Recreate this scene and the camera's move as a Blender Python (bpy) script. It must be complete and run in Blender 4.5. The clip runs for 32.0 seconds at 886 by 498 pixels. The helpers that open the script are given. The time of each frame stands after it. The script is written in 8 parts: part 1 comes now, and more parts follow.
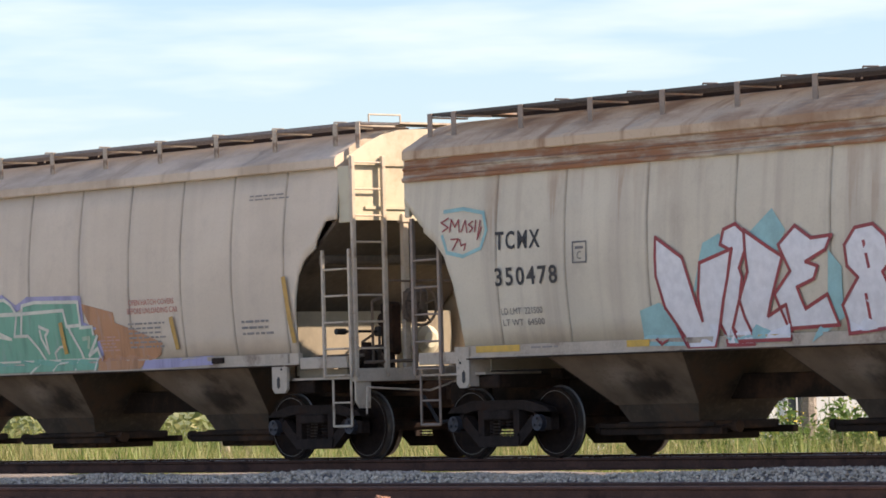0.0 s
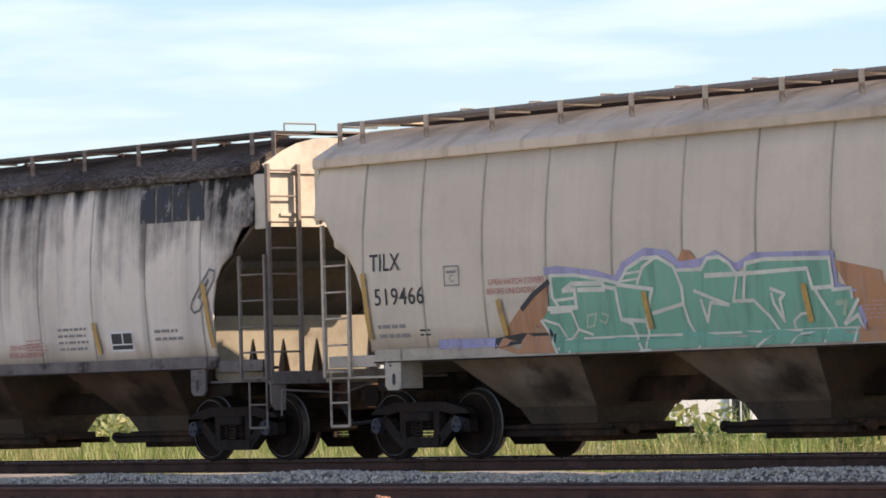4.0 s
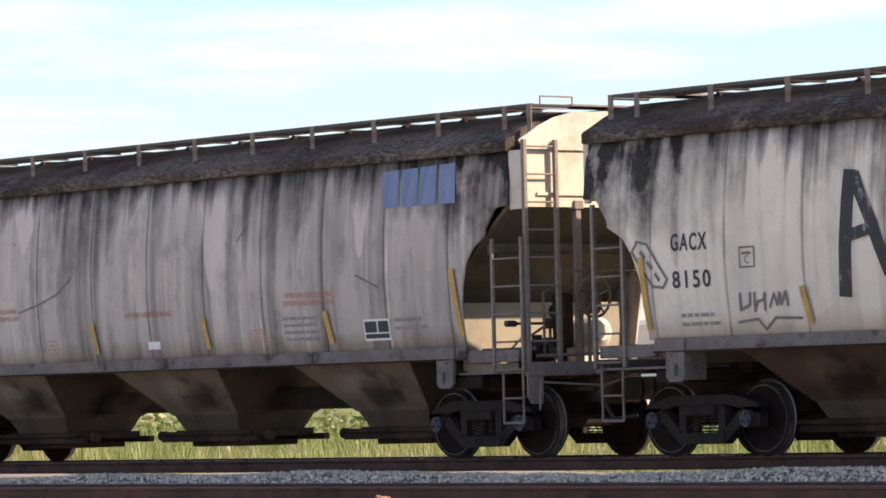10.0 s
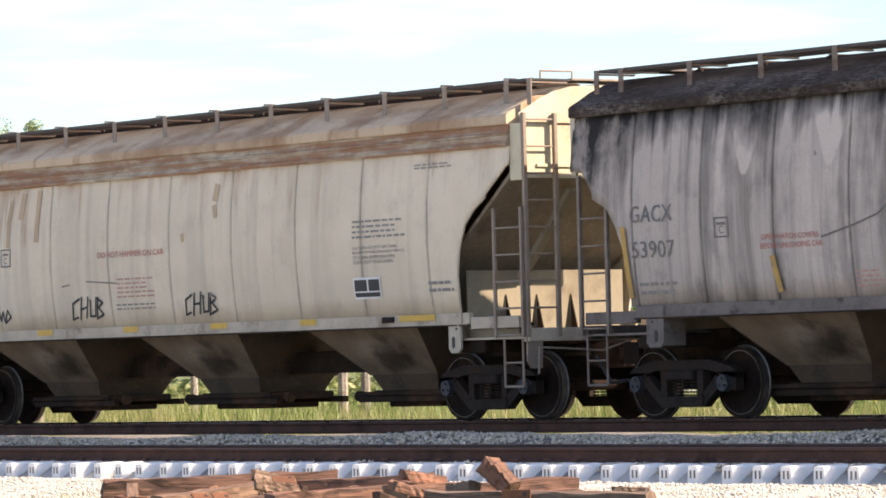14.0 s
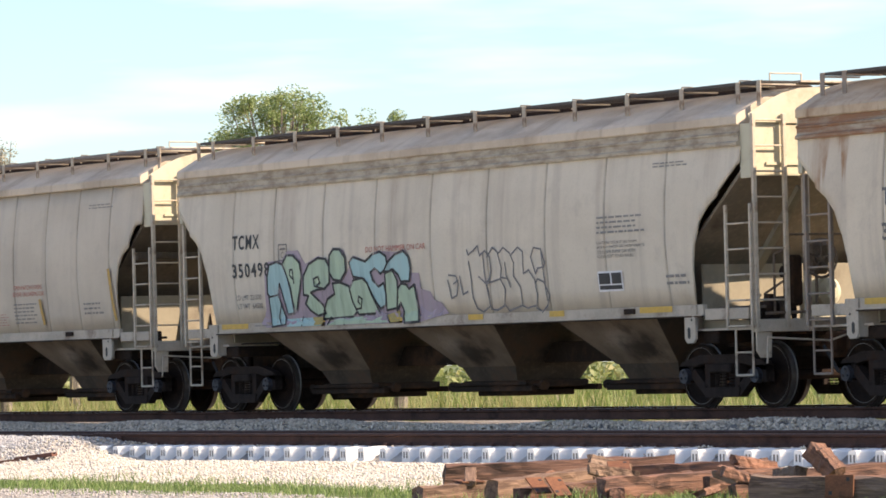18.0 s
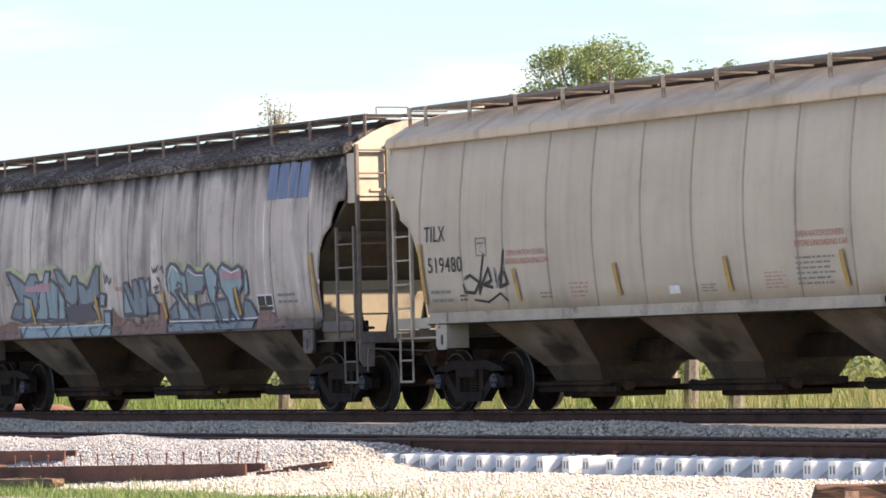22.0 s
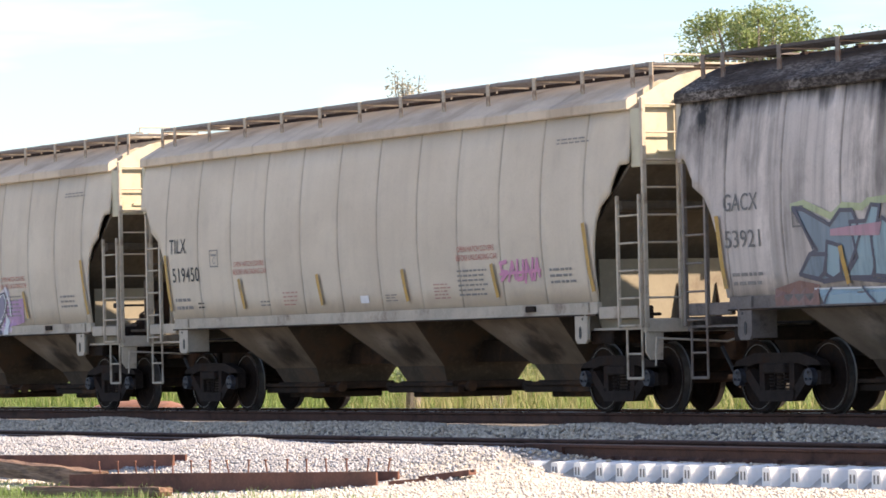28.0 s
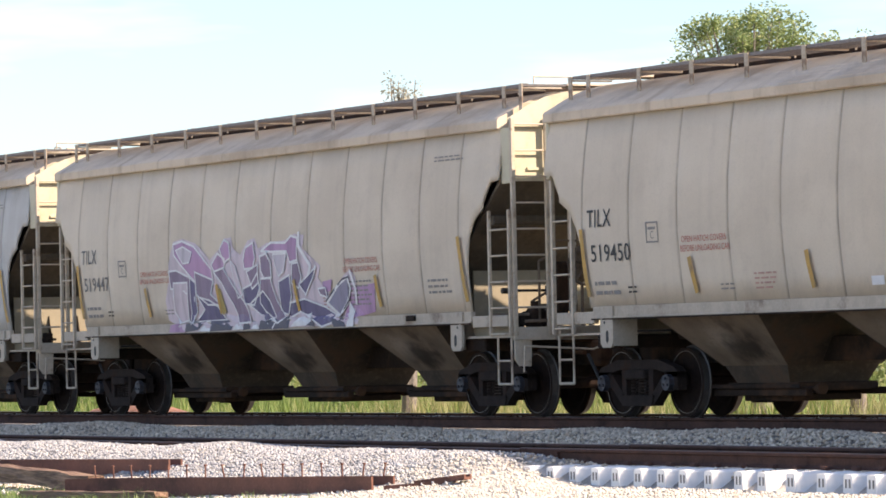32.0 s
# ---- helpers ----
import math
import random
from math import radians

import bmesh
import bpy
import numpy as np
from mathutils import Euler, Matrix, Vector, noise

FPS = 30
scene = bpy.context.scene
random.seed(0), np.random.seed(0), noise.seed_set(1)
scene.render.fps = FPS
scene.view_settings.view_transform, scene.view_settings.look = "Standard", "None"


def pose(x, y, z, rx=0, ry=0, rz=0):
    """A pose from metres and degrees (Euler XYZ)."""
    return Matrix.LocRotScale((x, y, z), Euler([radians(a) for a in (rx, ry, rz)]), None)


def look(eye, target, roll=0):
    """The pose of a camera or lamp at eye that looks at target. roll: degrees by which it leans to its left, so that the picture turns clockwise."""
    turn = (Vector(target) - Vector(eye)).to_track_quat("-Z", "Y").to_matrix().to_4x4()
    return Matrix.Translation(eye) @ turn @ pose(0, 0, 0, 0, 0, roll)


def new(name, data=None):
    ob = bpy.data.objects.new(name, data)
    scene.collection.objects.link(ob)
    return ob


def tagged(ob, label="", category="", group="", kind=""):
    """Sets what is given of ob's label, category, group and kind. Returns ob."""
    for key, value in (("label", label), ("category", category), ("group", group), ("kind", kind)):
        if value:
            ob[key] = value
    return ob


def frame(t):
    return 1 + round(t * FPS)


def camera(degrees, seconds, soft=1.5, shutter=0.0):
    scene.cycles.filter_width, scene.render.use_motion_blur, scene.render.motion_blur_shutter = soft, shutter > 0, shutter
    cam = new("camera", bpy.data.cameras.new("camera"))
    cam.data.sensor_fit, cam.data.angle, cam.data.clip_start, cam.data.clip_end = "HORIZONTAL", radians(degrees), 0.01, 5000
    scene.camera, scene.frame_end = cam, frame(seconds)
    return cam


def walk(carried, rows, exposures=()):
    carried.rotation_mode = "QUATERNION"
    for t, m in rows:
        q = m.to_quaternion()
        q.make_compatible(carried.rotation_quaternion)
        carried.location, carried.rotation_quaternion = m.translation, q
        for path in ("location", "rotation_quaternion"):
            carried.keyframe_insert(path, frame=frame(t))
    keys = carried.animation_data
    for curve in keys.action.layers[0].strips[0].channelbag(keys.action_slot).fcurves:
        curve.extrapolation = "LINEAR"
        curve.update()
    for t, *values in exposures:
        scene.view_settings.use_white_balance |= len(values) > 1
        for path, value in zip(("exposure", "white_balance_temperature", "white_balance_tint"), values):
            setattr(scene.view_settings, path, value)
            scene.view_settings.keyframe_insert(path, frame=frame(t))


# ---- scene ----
# World: x along the tracks (the train travels towards +x), y away from the camera, z up from the main line's rail top.
cam = camera(11.307, 32.0, soft=1.7)
PATH = [
    (0.0, 45.638, -4.211, 0.731, 51.038, 1.981, -1.429),
    (0.5, 45.638, -4.211, 0.731, 51.038, 1.981, -1.429),
    (1.0, 45.638, -4.211, 0.731, 51.038, 1.981, -1.429),
    (1.5, 45.638, -4.211, 0.731, 51.038, 1.981, -1.429),
    (2.0, 45.638, -4.211, 0.731, 51.038, 1.981, -1.429),
    (2.5, 45.638, -4.211, 0.731, 51.038, 1.981, -1.429),
    (3.0, 45.638, -4.211, 0.731, 51.038, 1.981, -1.429),
    (3.5, 45.638, -4.211, 0.731, 51.038, 1.981, -1.429),
    (4.0, 45.638, -4.211, 0.731, 51.038, 1.981, -1.429),
    (4.5, 45.638, -4.211, 0.731, 51.038, 1.981, -1.429),
    (5.0, 45.638, -4.211, 0.731, 51.038, 1.981, -1.429),
    (5.5, 45.638, -4.211, 0.731, 51.038, 1.981, -1.429),
    (6.0, 45.638, -4.211, 0.731, 51.038, 1.981, -1.429),
    (6.5, 45.638, -4.211, 0.731, 51.038, 1.981, -1.429),
    (7.0, 45.638, -4.211, 0.731, 51.038, 1.981, -1.429),
    (7.5, 45.638, -4.211, 0.731, 51.038, 1.981, -1.429),
    (8.0, 45.638, -4.211, 0.731, 51.038, 1.981, -1.429),
    (8.5, 45.638, -4.211, 0.731, 51.038, 1.981, -1.429),
    (9.0, 45.638, -4.211, 0.731, 51.038, 1.981, -1.429),
    (9.5, 45.638, -4.211, 0.731, 51.038, 1.981, -1.429),
    (10.0, 45.638, -4.211, 0.731, 51.038, 1.981, -1.429),
    (10.5, 45.638, -4.211, 0.731, 51.038, 1.981, -1.429),
    (11.0, 45.638, -4.211, 0.731, 51.038, 1.981, -1.429),
    (11.5, 45.638, -4.211, 0.731, 51.038, 1.981, -1.429),
    (12.0, 45.638, -4.211, 0.731, 51.038, 1.981, -1.429),
    (12.5, 45.638, -4.211, 0.731, 51.038, 1.981, -1.429),
    (13.0, 45.634, -4.204, 0.731, 51.064, 1.951, -1.418),
    (13.5, 45.784, -4.182, 0.729, 51.896, 1.679, -1.407),
    (14.0, 45.940, -4.161, 0.728, 52.720, 1.528, -1.400),
    (14.5, 46.077, -4.143, 0.727, 53.410, 1.422, -1.402),
    (15.0, 46.218, -4.133, 0.726, 54.058, 1.361, -1.402),
    (15.5, 46.350, -4.135, 0.725, 54.567, 1.392, -1.404),
    (16.0, 46.481, -4.138, 0.724, 55.054, 1.453, -1.405),
    (16.5, 46.625, -4.130, 0.723, 55.636, 1.482, -1.402),
    (17.0, 46.726, -4.119, 0.723, 56.063, 1.483, -1.394),
    (17.5, 46.938, -4.087, 0.722, 56.975, 1.465, -1.388),
    (18.0, 47.155, -4.054, 0.721, 57.864, 1.471, -1.392),
    (18.5, 47.374, -4.015, 0.720, 58.752, 1.483, -1.411),
    (19.0, 47.522, -3.985, 0.720, 59.343, 1.503, -1.419),
    (19.5, 47.592, -3.966, 0.720, 59.641, 1.447, -1.431),
    (20.0, 47.340, -3.768, 0.722, 60.006, 1.336, -1.434),
    (20.5, 44.790, -2.400, 0.743, 60.398, 1.326, -1.427),
    (21.0, 42.260, -1.073, 0.763, 60.890, 1.384, -1.398),
    (21.5, 39.670, 0.234, 0.784, 61.422, 1.414, -1.370),
    (22.0, 37.047, 1.520, 0.804, 61.730, 1.396, -1.351),
    (22.5, 34.411, 2.819, 0.825, 61.802, 1.335, -1.321),
    (23.0, 31.760, 4.128, 0.845, 61.889, 1.335, -1.287),
    (23.5, 31.255, 4.356, 0.848, 62.004, 1.405, -1.281),
    (24.0, 31.151, 4.333, 0.848, 62.342, 1.423, -1.280),
    (24.5, 31.044, 4.308, 0.849, 62.688, 1.407, -1.287),
    (25.0, 30.897, 4.278, 0.849, 63.128, 1.430, -1.276),
    (25.5, 30.859, 4.268, 0.849, 63.253, 1.438, -1.263),
    (26.0, 30.860, 4.260, 0.849, 63.283, 1.473, -1.261),
    (26.5, 30.856, 4.255, 0.849, 63.313, 1.335, -1.272),
    (27.0, 30.862, 4.254, 0.849, 63.308, 1.306, -1.265),
    (27.5, 30.878, 4.258, 0.849, 63.256, 1.309, -1.245),
    (28.0, 30.896, 4.264, 0.849, 63.193, 1.328, -1.223),
    (28.5, 30.905, 4.268, 0.849, 63.156, 1.349, -1.212),
    (29.0, 30.906, 4.268, 0.849, 63.153, 1.373, -1.208),
    (29.5, 30.909, 4.272, 0.849, 63.134, 1.380, -1.209),
    (30.0, 30.898, 4.274, 0.849, 63.146, 1.385, -1.199),
    (30.5, 30.898, 4.274, 0.849, 63.146, 1.385, -1.199),
    (31.0, 30.898, 4.274, 0.849, 63.146, 1.385, -1.199),
    (31.5, 30.898, 4.274, 0.849, 63.146, 1.385, -1.199),
    (32.0, 30.898, 4.274, 0.849, 63.146, 1.385, -1.199),
]
walk(cam, [(t, pose(x, y, z, 90 + pitch, 0, yaw) @ pose(0, 0, 0, 0, 0, roll)) for t, x, y, z, yaw, pitch, roll in PATH],
     exposures=[(0.0, 0.84, 7300, 24), (6.0, 0.90, 7300, 23), (10.0, 1.06, 7350, 23), (13.0, 1.18, 7400, 21), (17.0, 1.08, 7400, 20), (19.0, 0.90, 7200, 19), (21.0, 0.96, 7300, 20), (22.0, 1.06, 7300, 21), (23.2, 1.38, 7500, 25), (24.0, 1.46, 7600, 27), (24.8, 1.40, 7500, 25), (26.0, 1.18, 7200, 21), (29.0, 1.10, 7200, 21), (32.0, 1.08, 7200, 21)])

TRACK_Y = 34.34          # centre of the main line
SIDING_Y = 30.04         # centre of the siding
SIDING_Z = -0.25         # rail top of the siding

# ---- light ----
SUN_EL, SUN_AZ = radians(38), radians(42)   # azimuth from +x towards +y
sun_dir = Vector((math.cos(SUN_EL) * math.cos(SUN_AZ), math.cos(SUN_EL) * math.sin(SUN_AZ), math.sin(SUN_EL)))
sun = new("sun", bpy.data.lights.new("sun", "SUN"))
sun.data.energy, sun.data.angle, sun.data.color = 5.0, radians(0.6), (1.0, 0.90, 0.74)
sun.matrix_world = look(sun_dir * 60, (0, 0, 0))

world = bpy.data.worlds.new("world")
scene.world = world
world.use_nodes = True
wn, wl = world.node_tree.nodes, world.node_tree.links
wn.clear()
sky = wn.new("ShaderNodeTexSky")
sky.sky_type, sky.sun_disc = "NISHITA", False
sky.sun_elevation, sky.sun_rotation = SUN_EL, radians(90) - SUN_AZ
sky.air_density, sky.dust_density, sky.ozone_density = 1.0, 0.6, 1.6
wco = wn.new("ShaderNodeTexCoord")
wmap = wn.new("ShaderNodeMapping")
wmap.inputs["Scale"].default_value = (5.0, 5.0, 34.0)
wnoise = wn.new("ShaderNodeTexNoise")
wnoise.inputs["Scale"].default_value, wnoise.inputs["Detail"].default_value = 1.6, 5.0
wramp = wn.new("ShaderNodeValToRGB")
wramp.color_ramp.elements[0].position, wramp.color_ramp.elements[1].position = 0.50, 0.78
wmix = wn.new("ShaderNodeMixRGB")
wmix.inputs["Color2"].default_value = (8.4, 8.7, 8.8, 1)
wfac = wn.new("ShaderNodeMath")
wfac.operation = "MULTIPLY"
wfac.inputs[1].default_value = 0.42
wbg = wn.new("ShaderNodeBackground")
wbg.inputs["Strength"].default_value = 0.11
wout = wn.new("ShaderNodeOutputWorld")
wl.new(wco.outputs["Generated"], wmap.inputs["Vector"])
wl.new(wmap.outputs["Vector"], wnoise.inputs["Vector"])
wl.new(wnoise.outputs["Fac"], wramp.inputs["Fac"])
wl.new(wramp.outputs["Color"], wfac.inputs[0])
wl.new(wfac.outputs["Value"], wmix.inputs["Fac"])
wtint = wn.new("ShaderNodeMixRGB")
wtint.blend_type = "MULTIPLY"
wtint.inputs["Fac"].default_value, wtint.inputs["Color2"].default_value = 1.0, (0.74, 0.90, 1.06, 1)
wl.new(sky.outputs["Color"], wtint.inputs["Color1"])
wl.new(wtint.outputs["Color"], wmix.inputs["Color1"])
wl.new(wmix.outputs["Color"], wbg.inputs["Color"])
wl.new(wbg.outputs["Background"], wout.inputs["Surface"])


# ---- materials ----
class Nodes:
    """A small node-tree writer for one principled material."""

    def __init__(self, name, rough=0.6, metal=0.0):
        self.mat = bpy.data.materials.new(name)
        self.mat.use_nodes = True
        self.nt = self.mat.node_tree
        self.bsdf = self.nt.nodes["Principled BSDF"]
        self.bsdf.inputs["Roughness"].default_value = rough
        self.bsdf.inputs["Metallic"].default_value = metal
        self.co = self.nt.nodes.new("ShaderNodeTexCoord").outputs["Object"]

    def link(self, a, b):
        if hasattr(a, "links"):
            self.nt.links.new(a, b)
        else:
            b.default_value = a

    def mapped(self, sx, sy, sz, shift=(0, 0, 0)):
        n = self.nt.nodes.new("ShaderNodeMapping")
        n.inputs["Scale"].default_value, n.inputs["Location"].default_value = (sx, sy, sz), shift
        self.nt.links.new(self.co, n.inputs["Vector"])
        return n.outputs["Vector"]

    def noise(self, vec, scale=1.0, detail=4.0, rough=0.55, warp=0.0):
        n = self.nt.nodes.new("ShaderNodeTexNoise")
        n.inputs["Scale"].default_value, n.inputs["Detail"].default_value = scale, detail
        n.inputs["Roughness"].default_value, n.inputs["Distortion"].default_value = rough, warp
        self.nt.links.new(vec, n.inputs["Vector"])
        return n.outputs["Fac"]

    def span(self, value, a, b, lo=0.0, hi=1.0):
        n = self.nt.nodes.new("ShaderNodeMapRange")
        n.interpolation_type = "SMOOTHSTEP"
        self.link(value, n.inputs["Value"])
        for key, v in (("From Min", a), ("From Max", b), ("To Min", lo), ("To Max", hi)):
            self.link(v, n.inputs[key])
        return n.outputs["Result"]

    def math(self, op, a, b=0.0, clamp=False):
        n = self.nt.nodes.new("ShaderNodeMath")
        n.operation, n.use_clamp = op, clamp
        self.link(a, n.inputs[0])
        self.link(b, n.inputs[1])
        return n.outputs["Value"]

    def mix(self, fac, a, b, blend="MIX"):
        n = self.nt.nodes.new("ShaderNodeMixRGB")
        n.blend_type = blend
        self.link(fac, n.inputs["Fac"])
        self.link((*a, 1) if isinstance(a, tuple) else a, n.inputs["Color1"])
        self.link((*b, 1) if isinstance(b, tuple) else b, n.inputs["Color2"])
        return n.outputs["Color"]

    def xyz(self):
        n = self.nt.nodes.new("ShaderNodeSeparateXYZ")
        self.nt.links.new(self.co, n.inputs["Vector"])
        return n.outputs["X"], n.outputs["Y"], n.outputs["Z"]

    def random(self):
        return self.nt.nodes.new("ShaderNodeObjectInfo").outputs["Random"]

    def island(self):
        return self.nt.nodes.new("ShaderNodeNewGeometry").outputs["Random Per Island"]

    def bump(self, height, strength=0.3, distance=0.01):
        n = self.nt.nodes.new("ShaderNodeBump")
        n.inputs["Strength"].default_value, n.inputs["Distance"].default_value = strength, distance
        self.nt.links.new(height, n.inputs["Height"])
        self.nt.links.new(n.outputs["Normal"], self.bsdf.inputs["Normal"])

    def done(self, color, rough=None):
        self.link((*color, 1) if isinstance(color, tuple) else color, self.bsdf.inputs["Base Color"])
        if rough is not None:
            self.link(rough, self.bsdf.inputs["Roughness"])
        return self.mat


def plain(name, base, rough=0.6, metal=0.0, vary=0.25, scale=6.0, dirt=None, bump=0.15, gloss=0.5):
    """Paint, steel or the like with mottling at two scales and an optional dirt colour."""
    m = Nodes(name, rough, metal)
    m.bsdf.inputs["Specular IOR Level"].default_value = gloss
    a = m.noise(m.co, scale, 5)
    b = m.noise(m.co, scale * 9, 3)
    dark = tuple(c * (1 - vary) for c in base)
    col = m.mix(m.span(a, 0.3, 0.7), dark, base)
    col = m.mix(m.span(b, 0.45, 0.75, 0, vary), col, tuple(min(1, c * (1 + vary)) for c in base))
    if dirt:
        col = m.mix(m.span(m.noise(m.co, scale * 0.5, 6, 0.65), 0.5, 0.68), col, dirt)
    if bump:
        m.bump(b, bump, 0.01)
    return m.done(col, m.span(a, 0.2, 0.8, rough - 0.08, min(1, rough + 0.12)))


def grey_rock(name, light, dark, warm):
    m = Nodes(name, 0.9)
    r = m.island()
    col = m.mix(m.span(r, 0.0, 1.0), dark, light)
    col = m.mix(m.span(m.math("FRACT", m.math("MULTIPLY", r, 7.31)), 0.78, 0.95), col, warm)
    col = m.mix(m.span(m.noise(m.co, 40, 3), 0.4, 0.7, 0, 0.35), col, dark)
    m.bump(m.noise(m.co, 60, 3), 0.3, 0.01)
    return m.done(col)


def car_paint(name, base, grime, streak=0.3, top_soot=0.0, soot_len=0.8, rust=0.0, rust_z=3.7, foot=0.25, seed=0.0, patch=0.0, build="beige", runs=()):
    """Painted car side in the car's own space: soft rain streaks, soot that runs down from the eave, rust along the top chord, road dirt at the foot.
    runs: washed pale marks that taper downwards, as (x, half width, tip, top)."""
    m = Nodes(name, 0.62)
    m.bsdf.inputs["Specular IOR Level"].default_value = 0.22
    x, y, z = m.xyz()
    fine = m.noise(m.mapped(3.6, 0.0, 0.2, (seed, 0, 0)), 1.0, 4, 0.55, 0.2)
    wide = m.noise(m.mapped(1.2, 0.0, 0.2, (seed * 3 + 5, 0, 0)), 1.0, 4)
    blot = m.noise(m.mapped(0.5, 0.5, 0.9, (seed * 7, 0, 0)), 1.0, 5, 0.6)
    mottle = m.noise(m.mapped(2.4, 2.4, 1.8, (seed * 5, 0, 0)), 1.0, 7, 0.68)
    grain = m.noise(m.co, 38, 5, 0.65)
    col = m.mix(m.span(blot, 0.35, 0.65, 0, 0.55), base, tuple(c * 0.85 for c in base))
    col = m.mix(m.span(fine, 0.46, 0.74, 0, streak), col, grime)
    col = m.mix(m.span(wide, 0.5, 0.7, 0, streak * 0.8), col, grime)
    col = m.mix(m.span(mottle, 0.5, 0.75, 0, 0.12 + streak * 0.5), col, grime)
    if patch:
        thread = m.noise(m.mapped(9.0, 0.0, 0.4, (seed + 41, 0, 0)), 1.0, 4, 0.6, 0.35)
        col = m.mix(m.span(thread, 0.52, 0.74, 0, 0.42), col, tuple(c * 0.3 for c in base))
        wash = m.noise(m.mapped(2.0, 0.0, 0.16, (seed + 11, 0, 0)), 1.0, 5, 0.6, 0.5)
        col = m.mix(m.math("MULTIPLY", m.span(wash, 0.54, 0.68, 0, patch), m.span(mottle, 0.3, 0.6, 1.0, 0.35)), col, tuple(min(1, c * 1.42) for c in base))
        dusk = m.noise(m.mapped(1.1, 0.0, 0.22, (seed + 27, 0, 0)), 1.0, 6, 0.62, 0.4)
        col = m.mix(m.math("MULTIPLY", m.span(dusk, 0.5, 0.68, 0, patch), m.span(mottle, 0.35, 0.6, 0.55, 1.0)), col, tuple(c * 0.3 for c in base))
        line = m.noise(m.mapped(5.0, 0.0, 0.12, (seed + 57, 0, 0)), 1.0, 2, 0.5, 0.5)
        col = m.mix(m.math("MULTIPLY", m.span(line, 0.66, 0.74, 0, 0.75), m.span(mottle, 0.35, 0.6, 1.0, 0.3)), col, tuple(min(1, c * 1.75) for c in base))
    for cx, half, tip, top in runs:
        up = m.math("DIVIDE", m.math("SUBTRACT", z, tip), top - tip, True)
        edge = m.math("SUBTRACT", m.math("ABSOLUTE", m.math("ADD", m.math("SUBTRACT", x, cx), m.math("MULTIPLY", m.math("SUBTRACT", mottle, 0.5), 0.12))), m.math("MULTIPLY", m.math("POWER", up, 0.7), half))
        mark = m.math("MULTIPLY", m.math("MULTIPLY", m.span(edge, -0.02, 0.035, 0.85, 0.0), m.span(up, 0.0, 0.06)), m.span(z, top - 0.25, top, 1.0, 0.15))
        col = m.mix(mark, col, tuple(min(1, c * 1.2) for c in base))
    if top_soot:
        cloud = m.noise(m.mapped(0.5, 0.0, 0.25, (seed * 2 + 1, 0, 0)), 1.0, 5, 0.6, 0.4)
        ends = m.span(m.math("ABSOLUTE", m.math("ADD", x, 0.2)), 5.4, 8.3, 0, 0.7)
        reach = m.math("MULTIPLY", m.math("ADD", m.math("ADD", m.span(cloud, 0.36, 0.66, 0.2, 1.5), ends), m.span(fine, 0.3, 0.7, -0.25, 0.4)), soot_len)
        fade = m.math("SUBTRACT", 1.0, m.math("DIVIDE", m.math("SUBTRACT", 4.02, z), reach), True)
        runs_down = m.math("MULTIPLY", m.span(fine, 0.3, 0.66, 0.5, 1.0), m.span(mottle, 0.3, 0.6, 0.6, 1.0))
        runs_down = m.math("ADD", runs_down, m.math("MULTIPLY", m.math("MULTIPLY", ends, 0.7), m.span(mottle, 0.38, 0.62, 0.0, 0.8)))
        col = m.mix(m.math("MULTIPLY", m.math("MULTIPLY", fade, runs_down), top_soot, True), col, (0.017, 0.0145, 0.0135))
    seam = None
    for at in SEAMS[build]:
        gap = m.math("ABSOLUTE", m.math("SUBTRACT", x, at))
        seam = gap if seam is None else m.math("MINIMUM", seam, gap)
    col = m.mix(m.math("MULTIPLY", m.span(seam, 0.004, 0.045, 0.5, 0.0), m.span(mottle, 0.3, 0.6, 0.35, 1.0)), col, tuple(c * 0.7 for c in grime))
    if rust:
        run = m.math("SUBTRACT", rust_z, m.math("MULTIPLY", m.span(fine, 0.45, 0.75), 1.0))
        fac = m.math("MULTIPLY", m.span(z, m.math("SUBTRACT", run, 0.25), m.math("ADD", run, 0.1)), m.span(wide, 0.42, 0.66, 0, rust))
        col = m.mix(m.math("MULTIPLY", fac, m.span(mottle, 0.35, 0.6, 0.4, 1.0)), col, m.mix(grain, (0.26, 0.11, 0.045), (0.46, 0.25, 0.12)))
    low = m.math("ADD", 1.42, m.math("MULTIPLY", mottle, 0.75))
    col = m.mix(m.math("MULTIPLY", m.span(z, low, m.math("SUBTRACT", low, 0.35), 0, foot), m.span(wide, 0.35, 0.6, 0.3, 1.0)), col, grime)
    col = m.mix(m.span(grain, 0.45, 0.8, 0, 0.2), col, grime)
    m.bump(m.math("ADD", m.math("MULTIPLY", grain, 0.3), m.noise(m.mapped(1.1, 1.1, 0.8, (seed, 0, 0)), 1.0, 2)), 0.35, 0.02)
    return m.done(col, m.span(blot, 0.3, 0.7, 0.55, 0.75))


def timber(name, base, dark):
    m = Nodes(name, 0.85)
    g = m.noise(m.mapped(1.2, 14, 14), 1.0, 6, 0.65, 0.4)
    f = m.noise(m.mapped(3.0, 60, 60), 1.0, 4)
    col = m.mix(m.span(g, 0.35, 0.65), dark, base)
    col = m.mix(m.span(f, 0.5, 0.75, 0, 0.6), col, tuple(min(1, c * 1.6) for c in base))
    col = m.mix(m.span(m.random(), 0, 1, 0, 0.45), col, dark)
    m.bump(m.math("ADD", g, f), 0.8, 0.02)
    return m.done(col)


